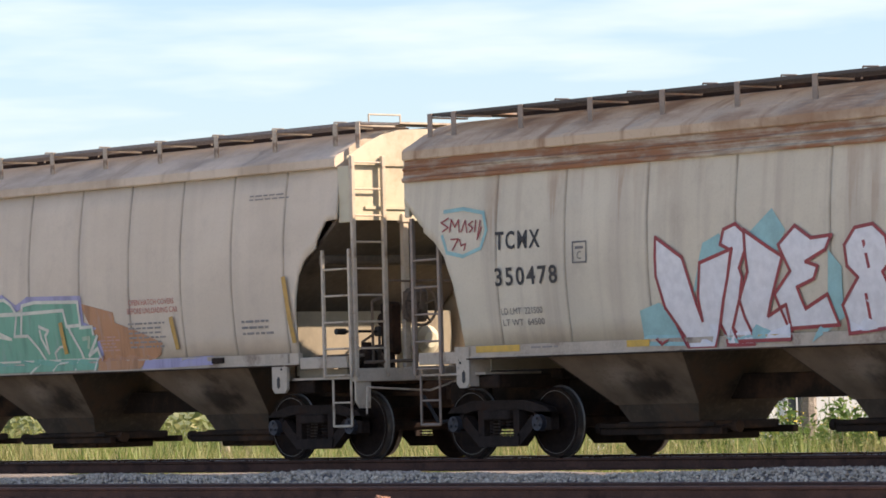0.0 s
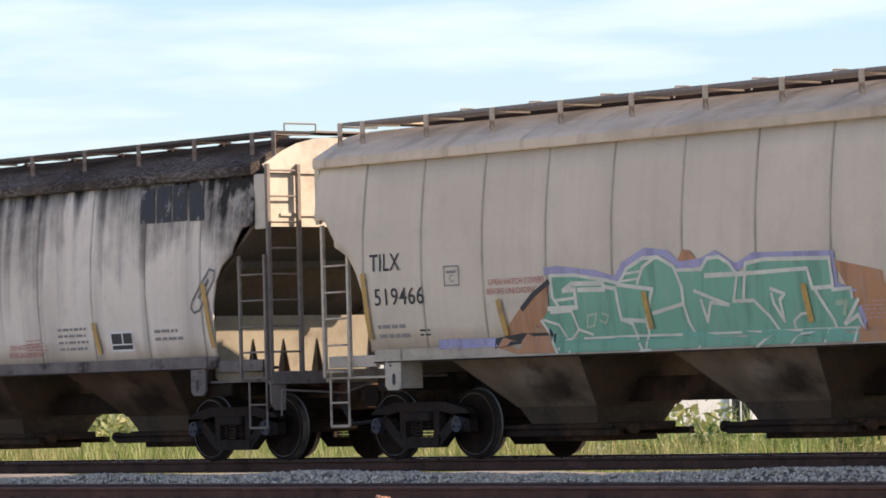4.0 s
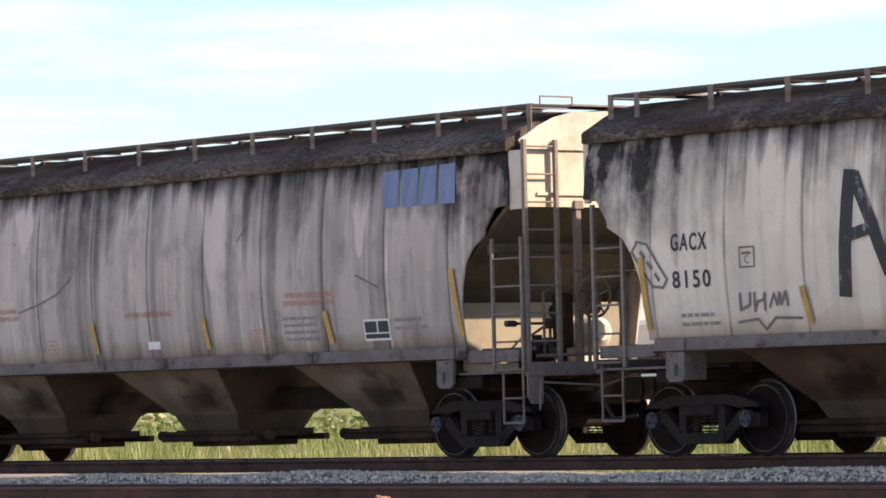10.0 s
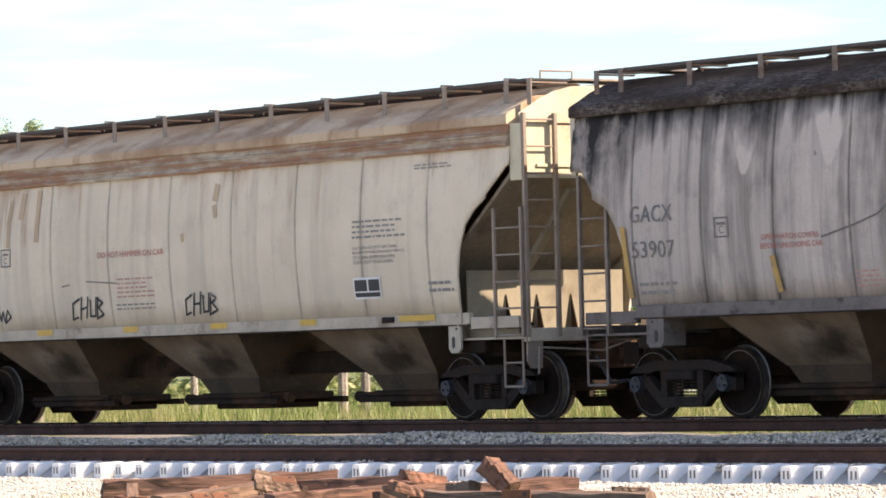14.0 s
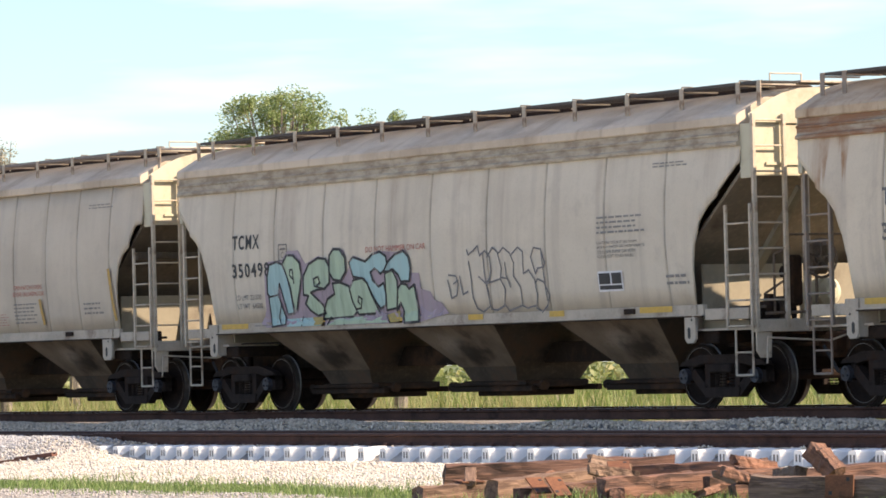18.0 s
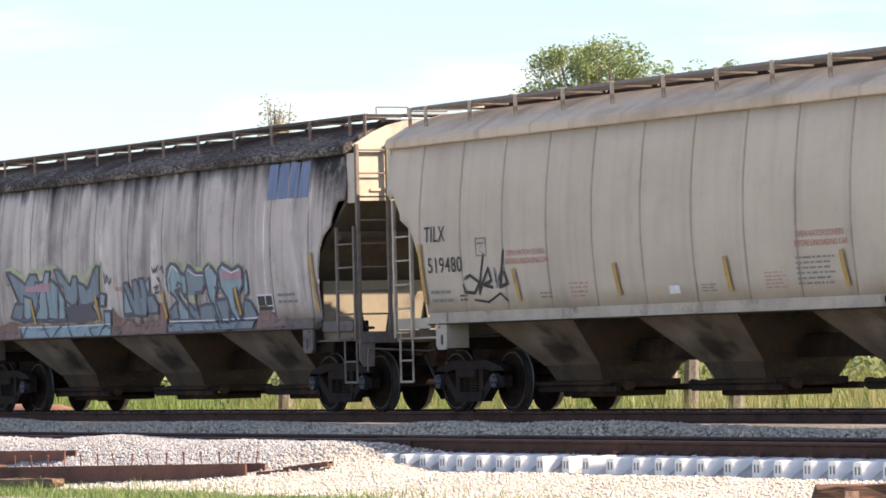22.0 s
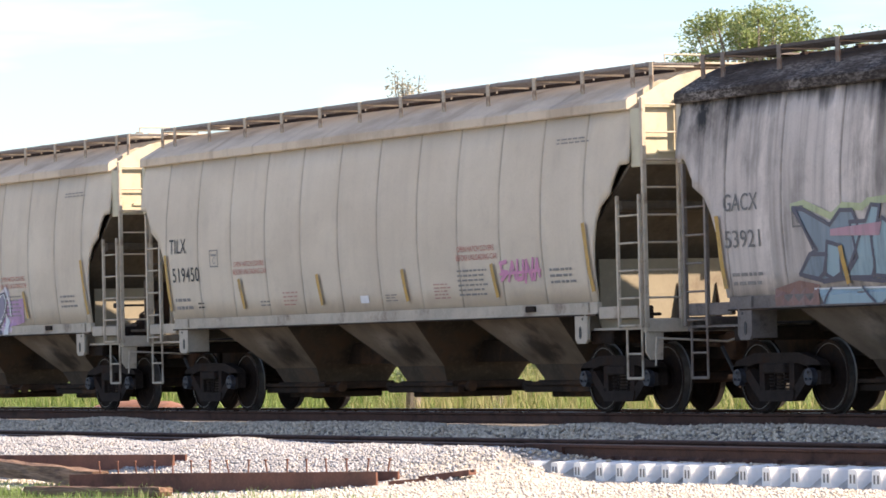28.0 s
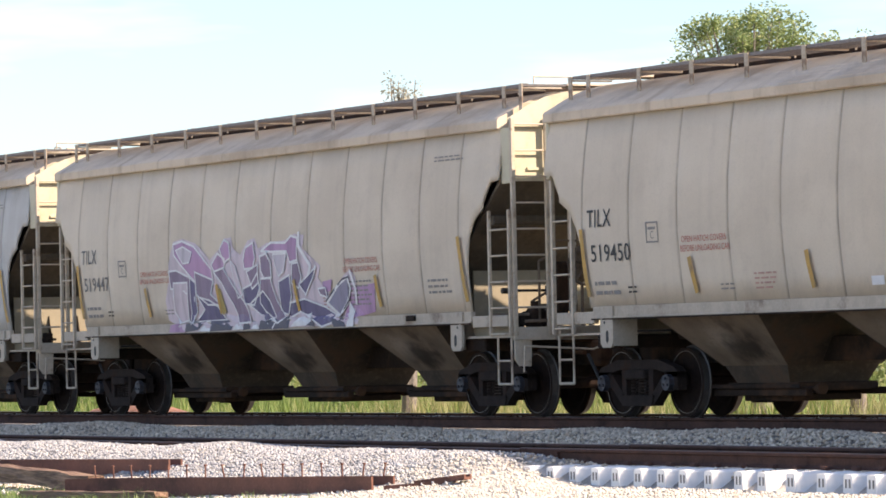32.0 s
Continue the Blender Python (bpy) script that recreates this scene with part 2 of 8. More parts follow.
def leafy(name, a, b, c, rough=0.55):
    m = Nodes(name, rough)
    r = m.island()
    col = m.mix(m.span(r, 0.1, 0.7), a, b)
    col = m.mix(m.span(r, 0.8, 1.0), col, c)
    m.bsdf.inputs["Transmission Weight"].default_value = 0.0
    m.bsdf.inputs["Subsurface Weight"].default_value = 0.0
    tr = m.nt.nodes.new("ShaderNodeBsdfTranslucent")
    mixs = m.nt.nodes.new("ShaderNodeMixShader")
    mixs.inputs["Fac"].default_value = 0.35
    m.nt.links.new(col, tr.inputs["Color"])
    out = m.nt.nodes["Material Output"]
    m.nt.links.new(m.bsdf.outputs["BSDF"], mixs.inputs[1])
    m.nt.links.new(tr.outputs["BSDF"], mixs.inputs[2])
    m.nt.links.new(mixs.outputs["Shader"], out.inputs["Surface"])
    return m.done(col)


STEEL_DARK = plain("dark_cast_steel", (0.045, 0.034, 0.029), 0.85, 0.0, 0.4, 5, (0.05, 0.028, 0.02), 0.15, 0.06)
RIM_BRIGHT = plain("worn_rim_and_glint", (0.15, 0.14, 0.13), 0.42, 0.6, 0.3, 10, None, 0.05)
WHEEL = plain("wheel_steel", (0.027, 0.0185, 0.0155), 0.85, 0.0, 0.4, 6, (0.034, 0.02, 0.013), 0.15, 0.06)
RAIL = plain("rusty_rail", (0.115, 0.06, 0.045), 0.85, 0.0, 0.4, 4, (0.05, 0.028, 0.022), 0.15, 0.15)
RAIL_HEAD = plain("polished_rail_head", (0.42, 0.41, 0.4), 0.28, 0.95, 0.2, 8, None, 0.03)
RAIL_HEAD_OLD = plain("rusty_rail_head", (0.15, 0.085, 0.06), 0.55, 0.4, 0.3, 5)
RUST = plain("rust_plate", (0.24, 0.10, 0.05), 0.8, 0.25, 0.45, 5, (0.09, 0.045, 0.03))
# dark brown that paints the shade between the pockets, with rusty mottling
BAY_SHADE = plain("painted_bay_shade", (0.10, 0.076, 0.056), 0.85, 0.0, 0.4, 1.6, (0.115, 0.072, 0.045), 0.2, 0.1)
UNDER_DARK = plain("underframe_grime_and_shade", (0.034, 0.023, 0.017), 0.85, 0.0, 0.4, 2, (0.085, 0.045, 0.026), 0.15, 0.15)
CONCRETE = plain("pale_concrete", (0.86, 0.85, 0.82), 0.85, 0.0, 0.12, 5, None, 0.25)
WOOD_TIE = timber("old_tie_timber", (0.30, 0.15, 0.095), (0.06, 0.033, 0.024))
WOOD_GREY = timber("grey_brown_timber", (0.25, 0.17, 0.12), (0.08, 0.05, 0.037))
WOOD_PALE = timber("split_tie_timber", (0.36, 0.225, 0.145), (0.10, 0.055, 0.036))
WOOD_POST = timber("weathered_post", (0.38, 0.33, 0.27), (0.2, 0.17, 0.14))
YELLOW = plain("yellow_marking", (0.56, 0.33, 0.075), 0.6, 0.0, 0.3, 9, (0.28, 0.19, 0.09), 0.1)
YELLOW_CLEAN = plain("clean_yellow_marking", (0.66, 0.40, 0.06), 0.55, 0.0, 0.2, 9, None, 0.1)
BLACK_INK = plain("black_lettering", (0.028, 0.027, 0.027), 0.6, 0.0, 0.3, 12, None, 0.0)
RED_INK = plain("faded_red_lettering", (0.52, 0.16, 0.12), 0.6, 0.0, 0.2, 12, None, 0.0)
WHITE_INK = plain("white_paint", (0.75, 0.75, 0.74), 0.6, 0.0, 0.15, 8, None, 0.0)
FAINT_INK = plain("faint_grey_lettering", (0.27, 0.25, 0.23), 0.6, 0.0, 0.3, 12, None, 0.0)
FAINT_RED = plain("faint_red_lettering", (0.52, 0.30, 0.25), 0.6, 0.0, 0.25, 12, None, 0.0)
GREY_INK = plain("grey_lettering", (0.17, 0.16, 0.15), 0.6, 0.0, 0.3, 12, None, 0.0)
BALLAST = grey_rock("ballast_stone", (0.88, 0.75, 0.58), (0.42, 0.345, 0.26), (0.64, 0.50, 0.35))
SHOULDER = grey_rock("pale_grey_gravel", (0.52, 0.52, 0.525), (0.25, 0.25, 0.255), (0.47, 0.44, 0.41))
NEAR_GRAVEL = grey_rock("near_grey_gravel", (0.50, 0.47, 0.44), (0.24, 0.225, 0.21), (0.44, 0.37, 0.31))
LIMESTONE = grey_rock("pale_limestone", (0.72, 0.68, 0.60), (0.46, 0.43, 0.38), (0.6, 0.47, 0.37))


# ---- mesh helpers ----
def box(bm, x0, x1, y0, y1, z0, z1, bevel=0.0):
    made = bmesh.ops.create_cube(bm, size=1.0, matrix=Matrix.Translation(((x0 + x1) / 2, (y0 + y1) / 2, (z0 + z1) / 2)) @ Matrix.Diagonal((abs(x1 - x0), abs(y1 - y0), abs(z1 - z0), 1)))
    if bevel:
        edges = list({e for v in made["verts"] for e in v.link_edges})
        bmesh.ops.bevel(bm, geom=edges, offset=bevel, segments=1, affect="EDGES")
    return bm


def bar(bm, a, b, r=0.02, sides=8):
    """A round bar from a to b."""
    a, b = Vector(a), Vector(b)
    m = Matrix.Translation((a + b) / 2) @ (b - a).to_track_quat("Z", "Y").to_matrix().to_4x4()
    bmesh.ops.create_cone(bm, cap_ends=True, segments=sides, radius1=r, radius2=r, depth=(b - a).length, matrix=m)
    return bm


def flat_bar(bm, a, b, w=0.06, d=0.012):
    """A flat bar from a to b, w wide along x or y, d thick."""
    a, b = Vector(a), Vector(b)
    m = Matrix.Translation((a + b) / 2) @ (b - a).to_track_quat("Z", "Y").to_matrix().to_4x4() @ Matrix.Diagonal((w, d, (b - a).length, 1))
    bmesh.ops.create_cube(bm, size=1.0, matrix=m)
    return bm


def disc(bm, c, r, depth, axis="Y", sides=24, r2=None):
    turn = {"Y": pose(0, 0, 0, 90, 0, 0), "X": pose(0, 0, 0, 0, 90, 0), "Z": pose(0, 0, 0)}[axis]
    bmesh.ops.create_cone(bm, cap_ends=True, segments=sides, radius1=r, radius2=r if r2 is None else r2, depth=depth, matrix=Matrix.Translation(c) @ turn)
    return bm


def prism(bm, outline, y0, y1):
    """A plate with an (x, z) outline, between y0 and y1."""
    front = [bm.verts.new((x, y0, z)) for x, z in outline]
    back = [bm.verts.new((x, y1, z)) for x, z in outline]
    bm.faces.new(front)
    bm.faces.new(back[::-1])
    n = len(outline)
    for i in range(n):
        bm.faces.new((front[i], back[i], back[(i + 1) % n], front[(i + 1) % n]))
    return bm


def loft(bm, rings, close=True, caps=False):
    """Joins rings of equally many points."""
    vs = [[bm.verts.new(p) for p in ring] for ring in rings]
    n = len(vs[0])
    for a, b in zip(vs, vs[1:]):
        for i in range(n if close else n - 1):
            bm.faces.new((a[i], a[(i + 1) % n], b[(i + 1) % n], b[i]))
    if caps:
        bm.faces.new(vs[0][::-1])
        bm.faces.new(vs[-1])
    return bm


def mesh_of(name, bm, material, smooth=False):
    bmesh.ops.recalc_face_normals(bm, faces=bm.faces)
    me = bpy.data.meshes.new(name)
    bm.to_mesh(me)
    bm.free()
    me.materials.append(material)
    if smooth:
        me.polygons.foreach_set("use_smooth", [True] * len(me.polygons))
    return me


def part(name, bm, material, parent, label="", smooth=False):
    ob = new(name, mesh_of(name, bm, material, smooth))
    ob.parent = parent
    return tagged(ob, label)


def thing(name, bm, material, label, category, group="", kind="", smooth=False):
    return tagged(new(name, mesh_of(name, bm, material, smooth)), label, category, group, kind)


def holder(name, m, label, category, group="", kind=""):
    ob = new(name)
    ob.empty_display_size = 0.3
    ob.matrix_basis = m
    return tagged(ob, label, category, group, kind)


def raw_mesh(name, verts, faces, material, smooth=False):
    me = bpy.data.meshes.new(name)
    me.from_pydata(verts, [], faces)
    me.materials.append(material)
    if smooth:
        me.polygons.foreach_set("use_smooth", [True] * len(me.polygons))
    return me


def sstep(v, a, b):
    t = min(1.0, max(0.0, (v - a) / (b - a)))
    return t * t * (3 - 2 * t)


# ---- ground ----
def shoulder(x):
    """How far gravel is heaped over the siding's tie ends: none where the ends stand bare."""
    return 1 - sstep(x, -17.5, -13.5)


def ground_z(x, y):
    z = -0.87 + 0.22 * sstep(y, 25.2, 28.3)
    z += 0.20 * sstep(y, 28.78, 29.1)
    z += shoulder(x) * (0.34 * sstep(y, 27.0, 28.8) - 0.20 * sstep(y, 28.78, 29.1) - 0.11 * sstep(y, 29.0, 29.5))
    z += (0.24 + 0.07 * noise.noise((x * 0.22, 0.0, 9.0))) * sstep(y, 31.2, 32.6) * (1 - 0.25 * sstep(y, 33.0, 33.4))
    z -= 0.12 * sstep(y, 33.0, 33.4) * (1 - sstep(y, 35.2, 35.6))
    z -= 0.45 * sstep(y, 36.6, 39.5)
    wob = noise.noise((x * 0.35, y * 0.35, 0.0)) * 0.05 + noise.noise((x * 1.3, y * 1.3, 3.0)) * 0.025
    if -130 < x < 45 and 10 < y < 60:
        z += wob
    return z


def ground_material():
    m = Nodes("ground_cover", 0.95)
    x, y, z = m.xyz()
    n1 = m.noise(m.co, 0.5, 5)
    n2 = m.noise(m.co, 9, 5, 0.65)
    n3 = m.noise(m.co, 38, 3)
    edge = m.math("ADD", y, m.math("MULTIPLY", m.math("SUBTRACT", n1, 0.5), 1.8))
    lime = m.mix(n3, (0.46, 0.425, 0.37), (0.70, 0.65, 0.57))
    lime = m.mix(m.span(n1, 0.5, 0.66, 0, 0.5), lime, (0.42, 0.36, 0.26))
    grass = m.mix(n2, (0.06, 0.085, 0.025), (0.16, 0.19, 0.065))
    gravel = m.mix(n3, (0.2, 0.2, 0.2), (0.45, 0.44, 0.42))
    bal = m.mix(n3, (0.10, 0.09, 0.08), (0.31, 0.28, 0.25))
    col = m.mix(m.span(edge, 23.2, 23.8), gravel, grass)
    col = m.mix(m.span(edge, 25.5, 26.1), col, lime)
    col = m.mix(m.span(edge, 28.6, 29.2), col, m.mix(m.span(x, -20, -12, 0.3, 0.1), bal, lime))
    col = m.mix(m.span(edge, 30.9, 31.5), col, bal)
    col = m.mix(m.span(edge, 37.0, 38.2), col, grass)
    # unseen pale ground before the train, added to bounce light onto its sides
    bounce_ground = m.mix(n2, (0.58, 0.51, 0.41), (0.76, 0.68, 0.56))
    col = m.mix(m.span(edge, 14.0, 17.0, 1, 0), col, bounce_ground)
    col = m.mix(m.span(y, -90.0, -70.0, 1, 0), col, grass)
    m.bump(m.math("ADD", n2, n3), 0.6, 0.05)
    return m.done(col)


GROUND = ground_material()


def build_ground():
    xs = [-3000, -1200, -500, -250, -160] + [-130 + i * 0.8 for i in range(206)] + [40, 60, 120, 300, 900, 3000]
    ys = [-3000, -900, -250, -80, -30, -8, 4, 12, 18, 21, 22.5] + [23.4 + i * 0.3 for i in range(56)] + [42, 46, 52, 60, 75, 100, 160, 300, 700, 1500, 4000]
    vs = [(x, y, ground_z(x, y)) for y in ys for x in xs]
    n = len(xs)
    fs = [(j * n + i, j * n + i + 1, (j + 1) * n + i + 1, (j + 1) * n + i) for j in range(len(ys) - 1) for i in range(n - 1)]
    tagged(new("ground", raw_mesh("ground", vs, fs, GROUND, True)), "flat ground of pale gravel, ballast shoulders and grass", "ground", kind="structure")


def stones(name, count, x0, x1, place, size, material, label, seed, bury=0.25):
    """Loose stones, too many to count, as one mesh of six-cornered pebbles."""
    rng = np.random.default_rng(seed)
    base = np.array([(1, 0, 0), (0, 1, 0), (-1, 0, 0), (0, -1, 0), (0.15, 0.1, 0.8), (-0.1, 0.1, -0.8)])
    tri = np.array([(0, 1, 4), (1, 2, 4), (2, 3, 4), (3, 0, 4), (1, 0, 5), (2, 1, 5), (3, 2, 5), (0, 3, 5)])
    pts = []
    for i in range(count):
        x = rng.uniform(x0, x1)
        y, z, ok = place(x, rng)
        if ok:
            pts.append((x, y, z))
    pts = np.array(pts)
    k = len(pts)
    s = rng.uniform(size[0], size[1], (k, 1, 1)) * rng.uniform(0.65, 1.2, (k, 1, 3))
    v = base[None] * rng.uniform(0.7, 1.15, (k, 6, 1)) * s
    a = rng.uniform(0, 6.28, k)
    tilt = rng.uniform(-0.6, 0.6, k)
    ca, sa, ct, st = np.cos(a)[:, None], np.sin(a)[:, None], np.cos(tilt)[:, None], np.sin(tilt)[:, None]
    x, y, z = v[..., 0], v[..., 1], v[..., 2]
    x, z = x * ct - z * st, x * st + z * ct
    v = np.stack([x * ca - y * sa, x * sa + y * ca, z], -1) + pts[:, None] + np.array([0, 0, size[1] * bury])
    f = (tri[None] + (np.arange(k) * 6)[:, None, None]).reshape(-1, 3)
    me = bpy.data.meshes.new(name)
    v = v.reshape(-1, 3)
    me.vertices.add(len(v))
    me.vertices.foreach_set("co", v.ravel())
    me.loops.add(len(f) * 3)
    me.loops.foreach_set("vertex_index", f.ravel().astype(np.int32))
    me.polygons.add(len(f))
    me.polygons.foreach_set("loop_start", np.arange(0, len(f) * 3, 3, dtype=np.int32))
    me.polygons.foreach_set("loop_total", np.full(len(f), 3, dtype=np.int32))
    me.update(calc_edges=True)
    me.materials.append(material)
    tagged(new(name, me), label, "gravel", kind="stuff")


# ---- tracks ----
RAIL_SECTION = [(-0.072, 0), (0.072, 0), (0.072, 0.012), (0.02, 0.028), (0.011, 0.05), (0.011, 0.118), (0.037, 0.135), (0.037, 0.162), (0.028, 0.172), (-0.028, 0.172), (-0.037, 0.162), (-0.037, 0.135), (-0.011, 0.118), (-0.011, 0.05), (-0.02, 0.028), (-0.072, 0.012)]


def rail(name, y, top, x0, x1, head, label):
    bm = bmesh.new()
    loft(bm, [[(x, y + a, top - 0.172 + b) for a, b in RAIL_SECTION] for x in (x0, x1)], caps=True)
    me = mesh_of(name, bm, RAIL)
    me.materials.append(head)
    for p in me.polygons:
        if p.normal.z > 0.6 and p.center.z > top - 0.02:
            p.material_index = 1
    return tagged(new(name, me), label, "rail", "rails", "structure")


build_ground()
for y in (-0.7545, 0.7545):
    rail("rail", TRACK_Y + y, 0.0, -260, 140, RAIL_HEAD, "rusty steel running rail with a polished head")
    rail("rail", SIDING_Y + y, SIDING_Z, -16.5, 140, RAIL_HEAD_OLD, "brown rusty siding rail on concrete ties")
    rail("rail", SIDING_Y + y, SIDING_Z - 0.01, -260, -16.52, RAIL_HEAD_OLD, "brown rusty siding rail sunk in gravel")


# ---- the train ----
HALF = 8.15                     # half the length of a car's body
LENGTH = 16.3
WHEEL_R = 0.457
SIDE_Z = (1.40, 1.9, 2.5, 3.1, 3.6, 4.0)
SIDE_Y = (1.485, 1.56, 1.60, 1.58, 1.525, 1.46)
BODY_SHIFT = -0.17              # the tank sits a little to the left of the frame
XL, XR = -HALF + BODY_SHIFT, HALF + BODY_SHIFT
# lower edge of the side sheet at its ends: distance from the end, height, and how much longer the hollow is at the left
CUTS = {
    "plain": ((0.0, 0.20, 0.24, 0.42, 0.425, 0.60, 0.68, 0.82, 0.92, 0.96, 0.98), (3.27, 3.255, 3.23, 2.97, 2.89, 2.79, 2.74, 2.53, 2.24, 1.96, 1.46), 1.17),
    "ridged": ((0.0, 0.05, 0.40, 0.46, 0.47, 0.70, 0.90, 1.05, 1.13, 1.17), (3.44, 3.41, 3.10, 3.06, 3.0, 2.86, 2.66, 2.33, 1.97, 1.46), 1.0),
}
# weld seams of each build of body
SEAMS = {
    "beige": (-7.20, -5.95, -4.68, -3.40, -2.12, -0.80, 0.53, 1.84, 3.10, 4.38, 5.60, 6.82),
    "sooty": (-7.02, -5.66, -4.28, -2.88, -1.47, -0.07, 1.30, 2.67, 4.06, 5.42, 6.78),
    "ridged": (-6.36, -4.99, -3.41, -1.79, -0.13, 1.49, 3.10, 4.68, 6.22),
}
SPEED_T = (0, 4, 8, 12, 16, 20, 24, 28, 32)
SPEED_V = (3.984, 3.919, 3.887, 3.811, 3.795, 3.678, 3.634, 3.547, 3.504)
MESHES = {}


def travelled(t):
    """How far the train has come by t seconds."""
    ts = np.linspace(0, 32, 641)
    vs = np.interp(ts, SPEED_T, SPEED_V)
    return float(np.interp(t, ts, np.r_[0, np.cumsum((vs[1:] + vs[:-1]) / 2 * np.diff(ts))]))


def side_y(z):
    return float(np.interp(z, SIDE_Z, SIDE_Y))


def cut_z(x, style):
    """Lower edge of the side sheet at x."""
    cx, cz, left = CUTS[style]
    return float(np.interp((x - XL) / left if x < 0 else XR - x, cx, cz))


def shared(name, key, build, material, parent, m=None, label="", smooth=False):
    """A part whose mesh is built once and then shared."""
    k = (name, key, material.name)
    if k not in MESHES:
        bm = bmesh.new()
        build(bm)
        MESHES[k] = mesh_of(name, bm, material, smooth)
    ob = new(name, MESHES[k])
    ob.parent = parent
    if m is not None:
        ob.matrix_basis = m
    return tagged(ob, label)


def side_panel(bm, xa, xb, sign, style):
    """One sheet of the bulging side between two weld seams, billowed a little, with a shallow groove along each seam."""
    cols = {xa, xa + 0.02, xb - 0.02, xb} | {xa + (xb - xa) * k / 6 for k in range(1, 6)}
    cx, cz, left = CUTS[style]
    for c in cx:
        for v in (XL + c * left, XR - c):
            if xa + 0.024 < v < xb - 0.024:
                cols.add(v)
    cols = sorted(cols)
    rows = 9
    front, back = [], []
    for x in cols:
        lo, hi = cut_z(x, style), 3.99
        sunk = 0.014 if x in (xa, xb) else 0.0
        swell = 0.007 * math.sin(math.pi * (x - xa) / (xb - xa))
        fr, bk = [], []
        for j in range(rows):
            z = lo + (hi - lo) * j / (rows - 1)
            y = side_y(z) - sunk + swell * math.sin(math.pi * min(1.0, max(0.0, (z - 1.45) / 2.5)))
            fr.append(bm.verts.new((x, sign * y, z)))
            bk.append(bm.verts.new((x, sign * (y - 0.03), z)))
        front.append(fr)
        back.append(bk)
    n = len(cols)
    for i in range(n - 1):
        for j in range(rows - 1):
            bm.faces.new((front[i][j], front[i + 1][j], front[i + 1][j + 1], front[i][j + 1]))
            bm.faces.new((back[i][j], back[i][j + 1], back[i + 1][j + 1], back[i + 1][j]))
        bm.faces.new((front[i][0], back[i][0], back[i + 1][0], front[i + 1][0]))
        bm.faces.new((front[i][-1], front[i + 1][-1], back[i + 1][-1], back[i][-1]))
    for i in (0, -1):
        for j in range(rows - 1):
            bm.faces.new((front[i][j], front[i][j + 1], back[i][j + 1], back[i][j]))


ROOF = [(1.44, 3.975), (1.535, 3.975), (1.55, 3.99), (1.55, 4.095), (1.525, 4.125), (1.38, 4.20), (1.18, 4.315), (0.92, 4.425), (0.6, 4.50), (0.0, 4.525)]


def roof_shell(bm):
    ring = [(-y, z) for y, z in ROOF] + [(y, z) for y, z in ROOF[-2::-1]]
    loft(bm, [[(x, y, z) for y, z in ring] for x in (XL, XL + 0.25, -4, 0, 4, XR - 0.25, XR)], caps=True)


def slope_sheet(bm):
    """Sloping end floor of the hold, over the truck, at the +x end."""
    ring = [(HALF - 0.06, 3.41), (HALF - 0.10, 3.45), (13.75 - HALF, 1.50), (13.75 - HALF, 1.44)]
    loft(bm, [[(x, y, z) for x, z in ring] for y in (-1.47, 1.47)], caps=True)


def pocket(bm):
    """An inverted pyramid under the sill, mid-point at x = 0."""
    top = [(-1.30, -1.45), (1.30, -1.45), (1.30, 1.45), (-1.30, 1.45)]
    loft(bm, [[(x, y, 1.34) for x, y in top], [(x * 0.60, y * 0.48, 0.66) for x, y in top]], caps=True)


def chute(bm):
    """Short spout from the bay down to its gate."""
    top = [(-1.30, -1.45), (1.30, -1.45), (1.30, 1.45), (-1.30, 1.45)]
    loft(bm, [[(x * 0.595, y * 0.475, 0.659) for x, y in top], [(x * 0.50, y * 0.40, 0.43) for x, y in top]], caps=True)


def ridge_sheet(bm):
    """Inverted V between two pockets."""
    loft(bm, [[(-0.92, y, 1.335), (0, y, 1.98), (0.92, y, 1.335), (0.92, y, 1.30), (0, y, 1.94), (-0.92, y, 1.30)] for y in (-1.44, 1.44)], caps=True)


def cross_slope(bm):
    """Thin sheet over a pocket's +x face, coloured dark to paint the shade there."""
    a = [(1.305, -1.44, 1.335), (0.79, -0.70, 0.665), (0.79, 0.70, 0.665), (1.305, 1.44, 1.335)]
    loft(bm, [[(x + o, y, z - o * 0.6) for x, y, z in a] for o in (0.0, 0.012)], caps=True)


def outlet(bm):
    """Sliding gate in its frame, with the capstans at its ends."""
    box(bm, -0.88, 0.88, -0.6, 0.6, 0.33, 0.44, 0.02)
    box(bm, -1.16, 1.16, -0.66, -0.56, 0.27, 0.36, 0.01)
    box(bm, -1.1, 1.1, -0.72, -0.69, 0.37, 0.42, 0.005)
    box(bm, -1.16, 1.16, 0.56, 0.66, 0.27, 0.36, 0.01)
    box(bm, -0.6, 0.6, -0.52, 0.52, 0.20, 0.30, 0.02)
    bar(bm, (-1.32, -0.52, 0.36), (1.32, -0.52, 0.36), 0.025)
    for x in (-1.3, 1.3):
        disc(bm, (x, -0.52, 0.36), 0.075, 0.09, "X", 10)


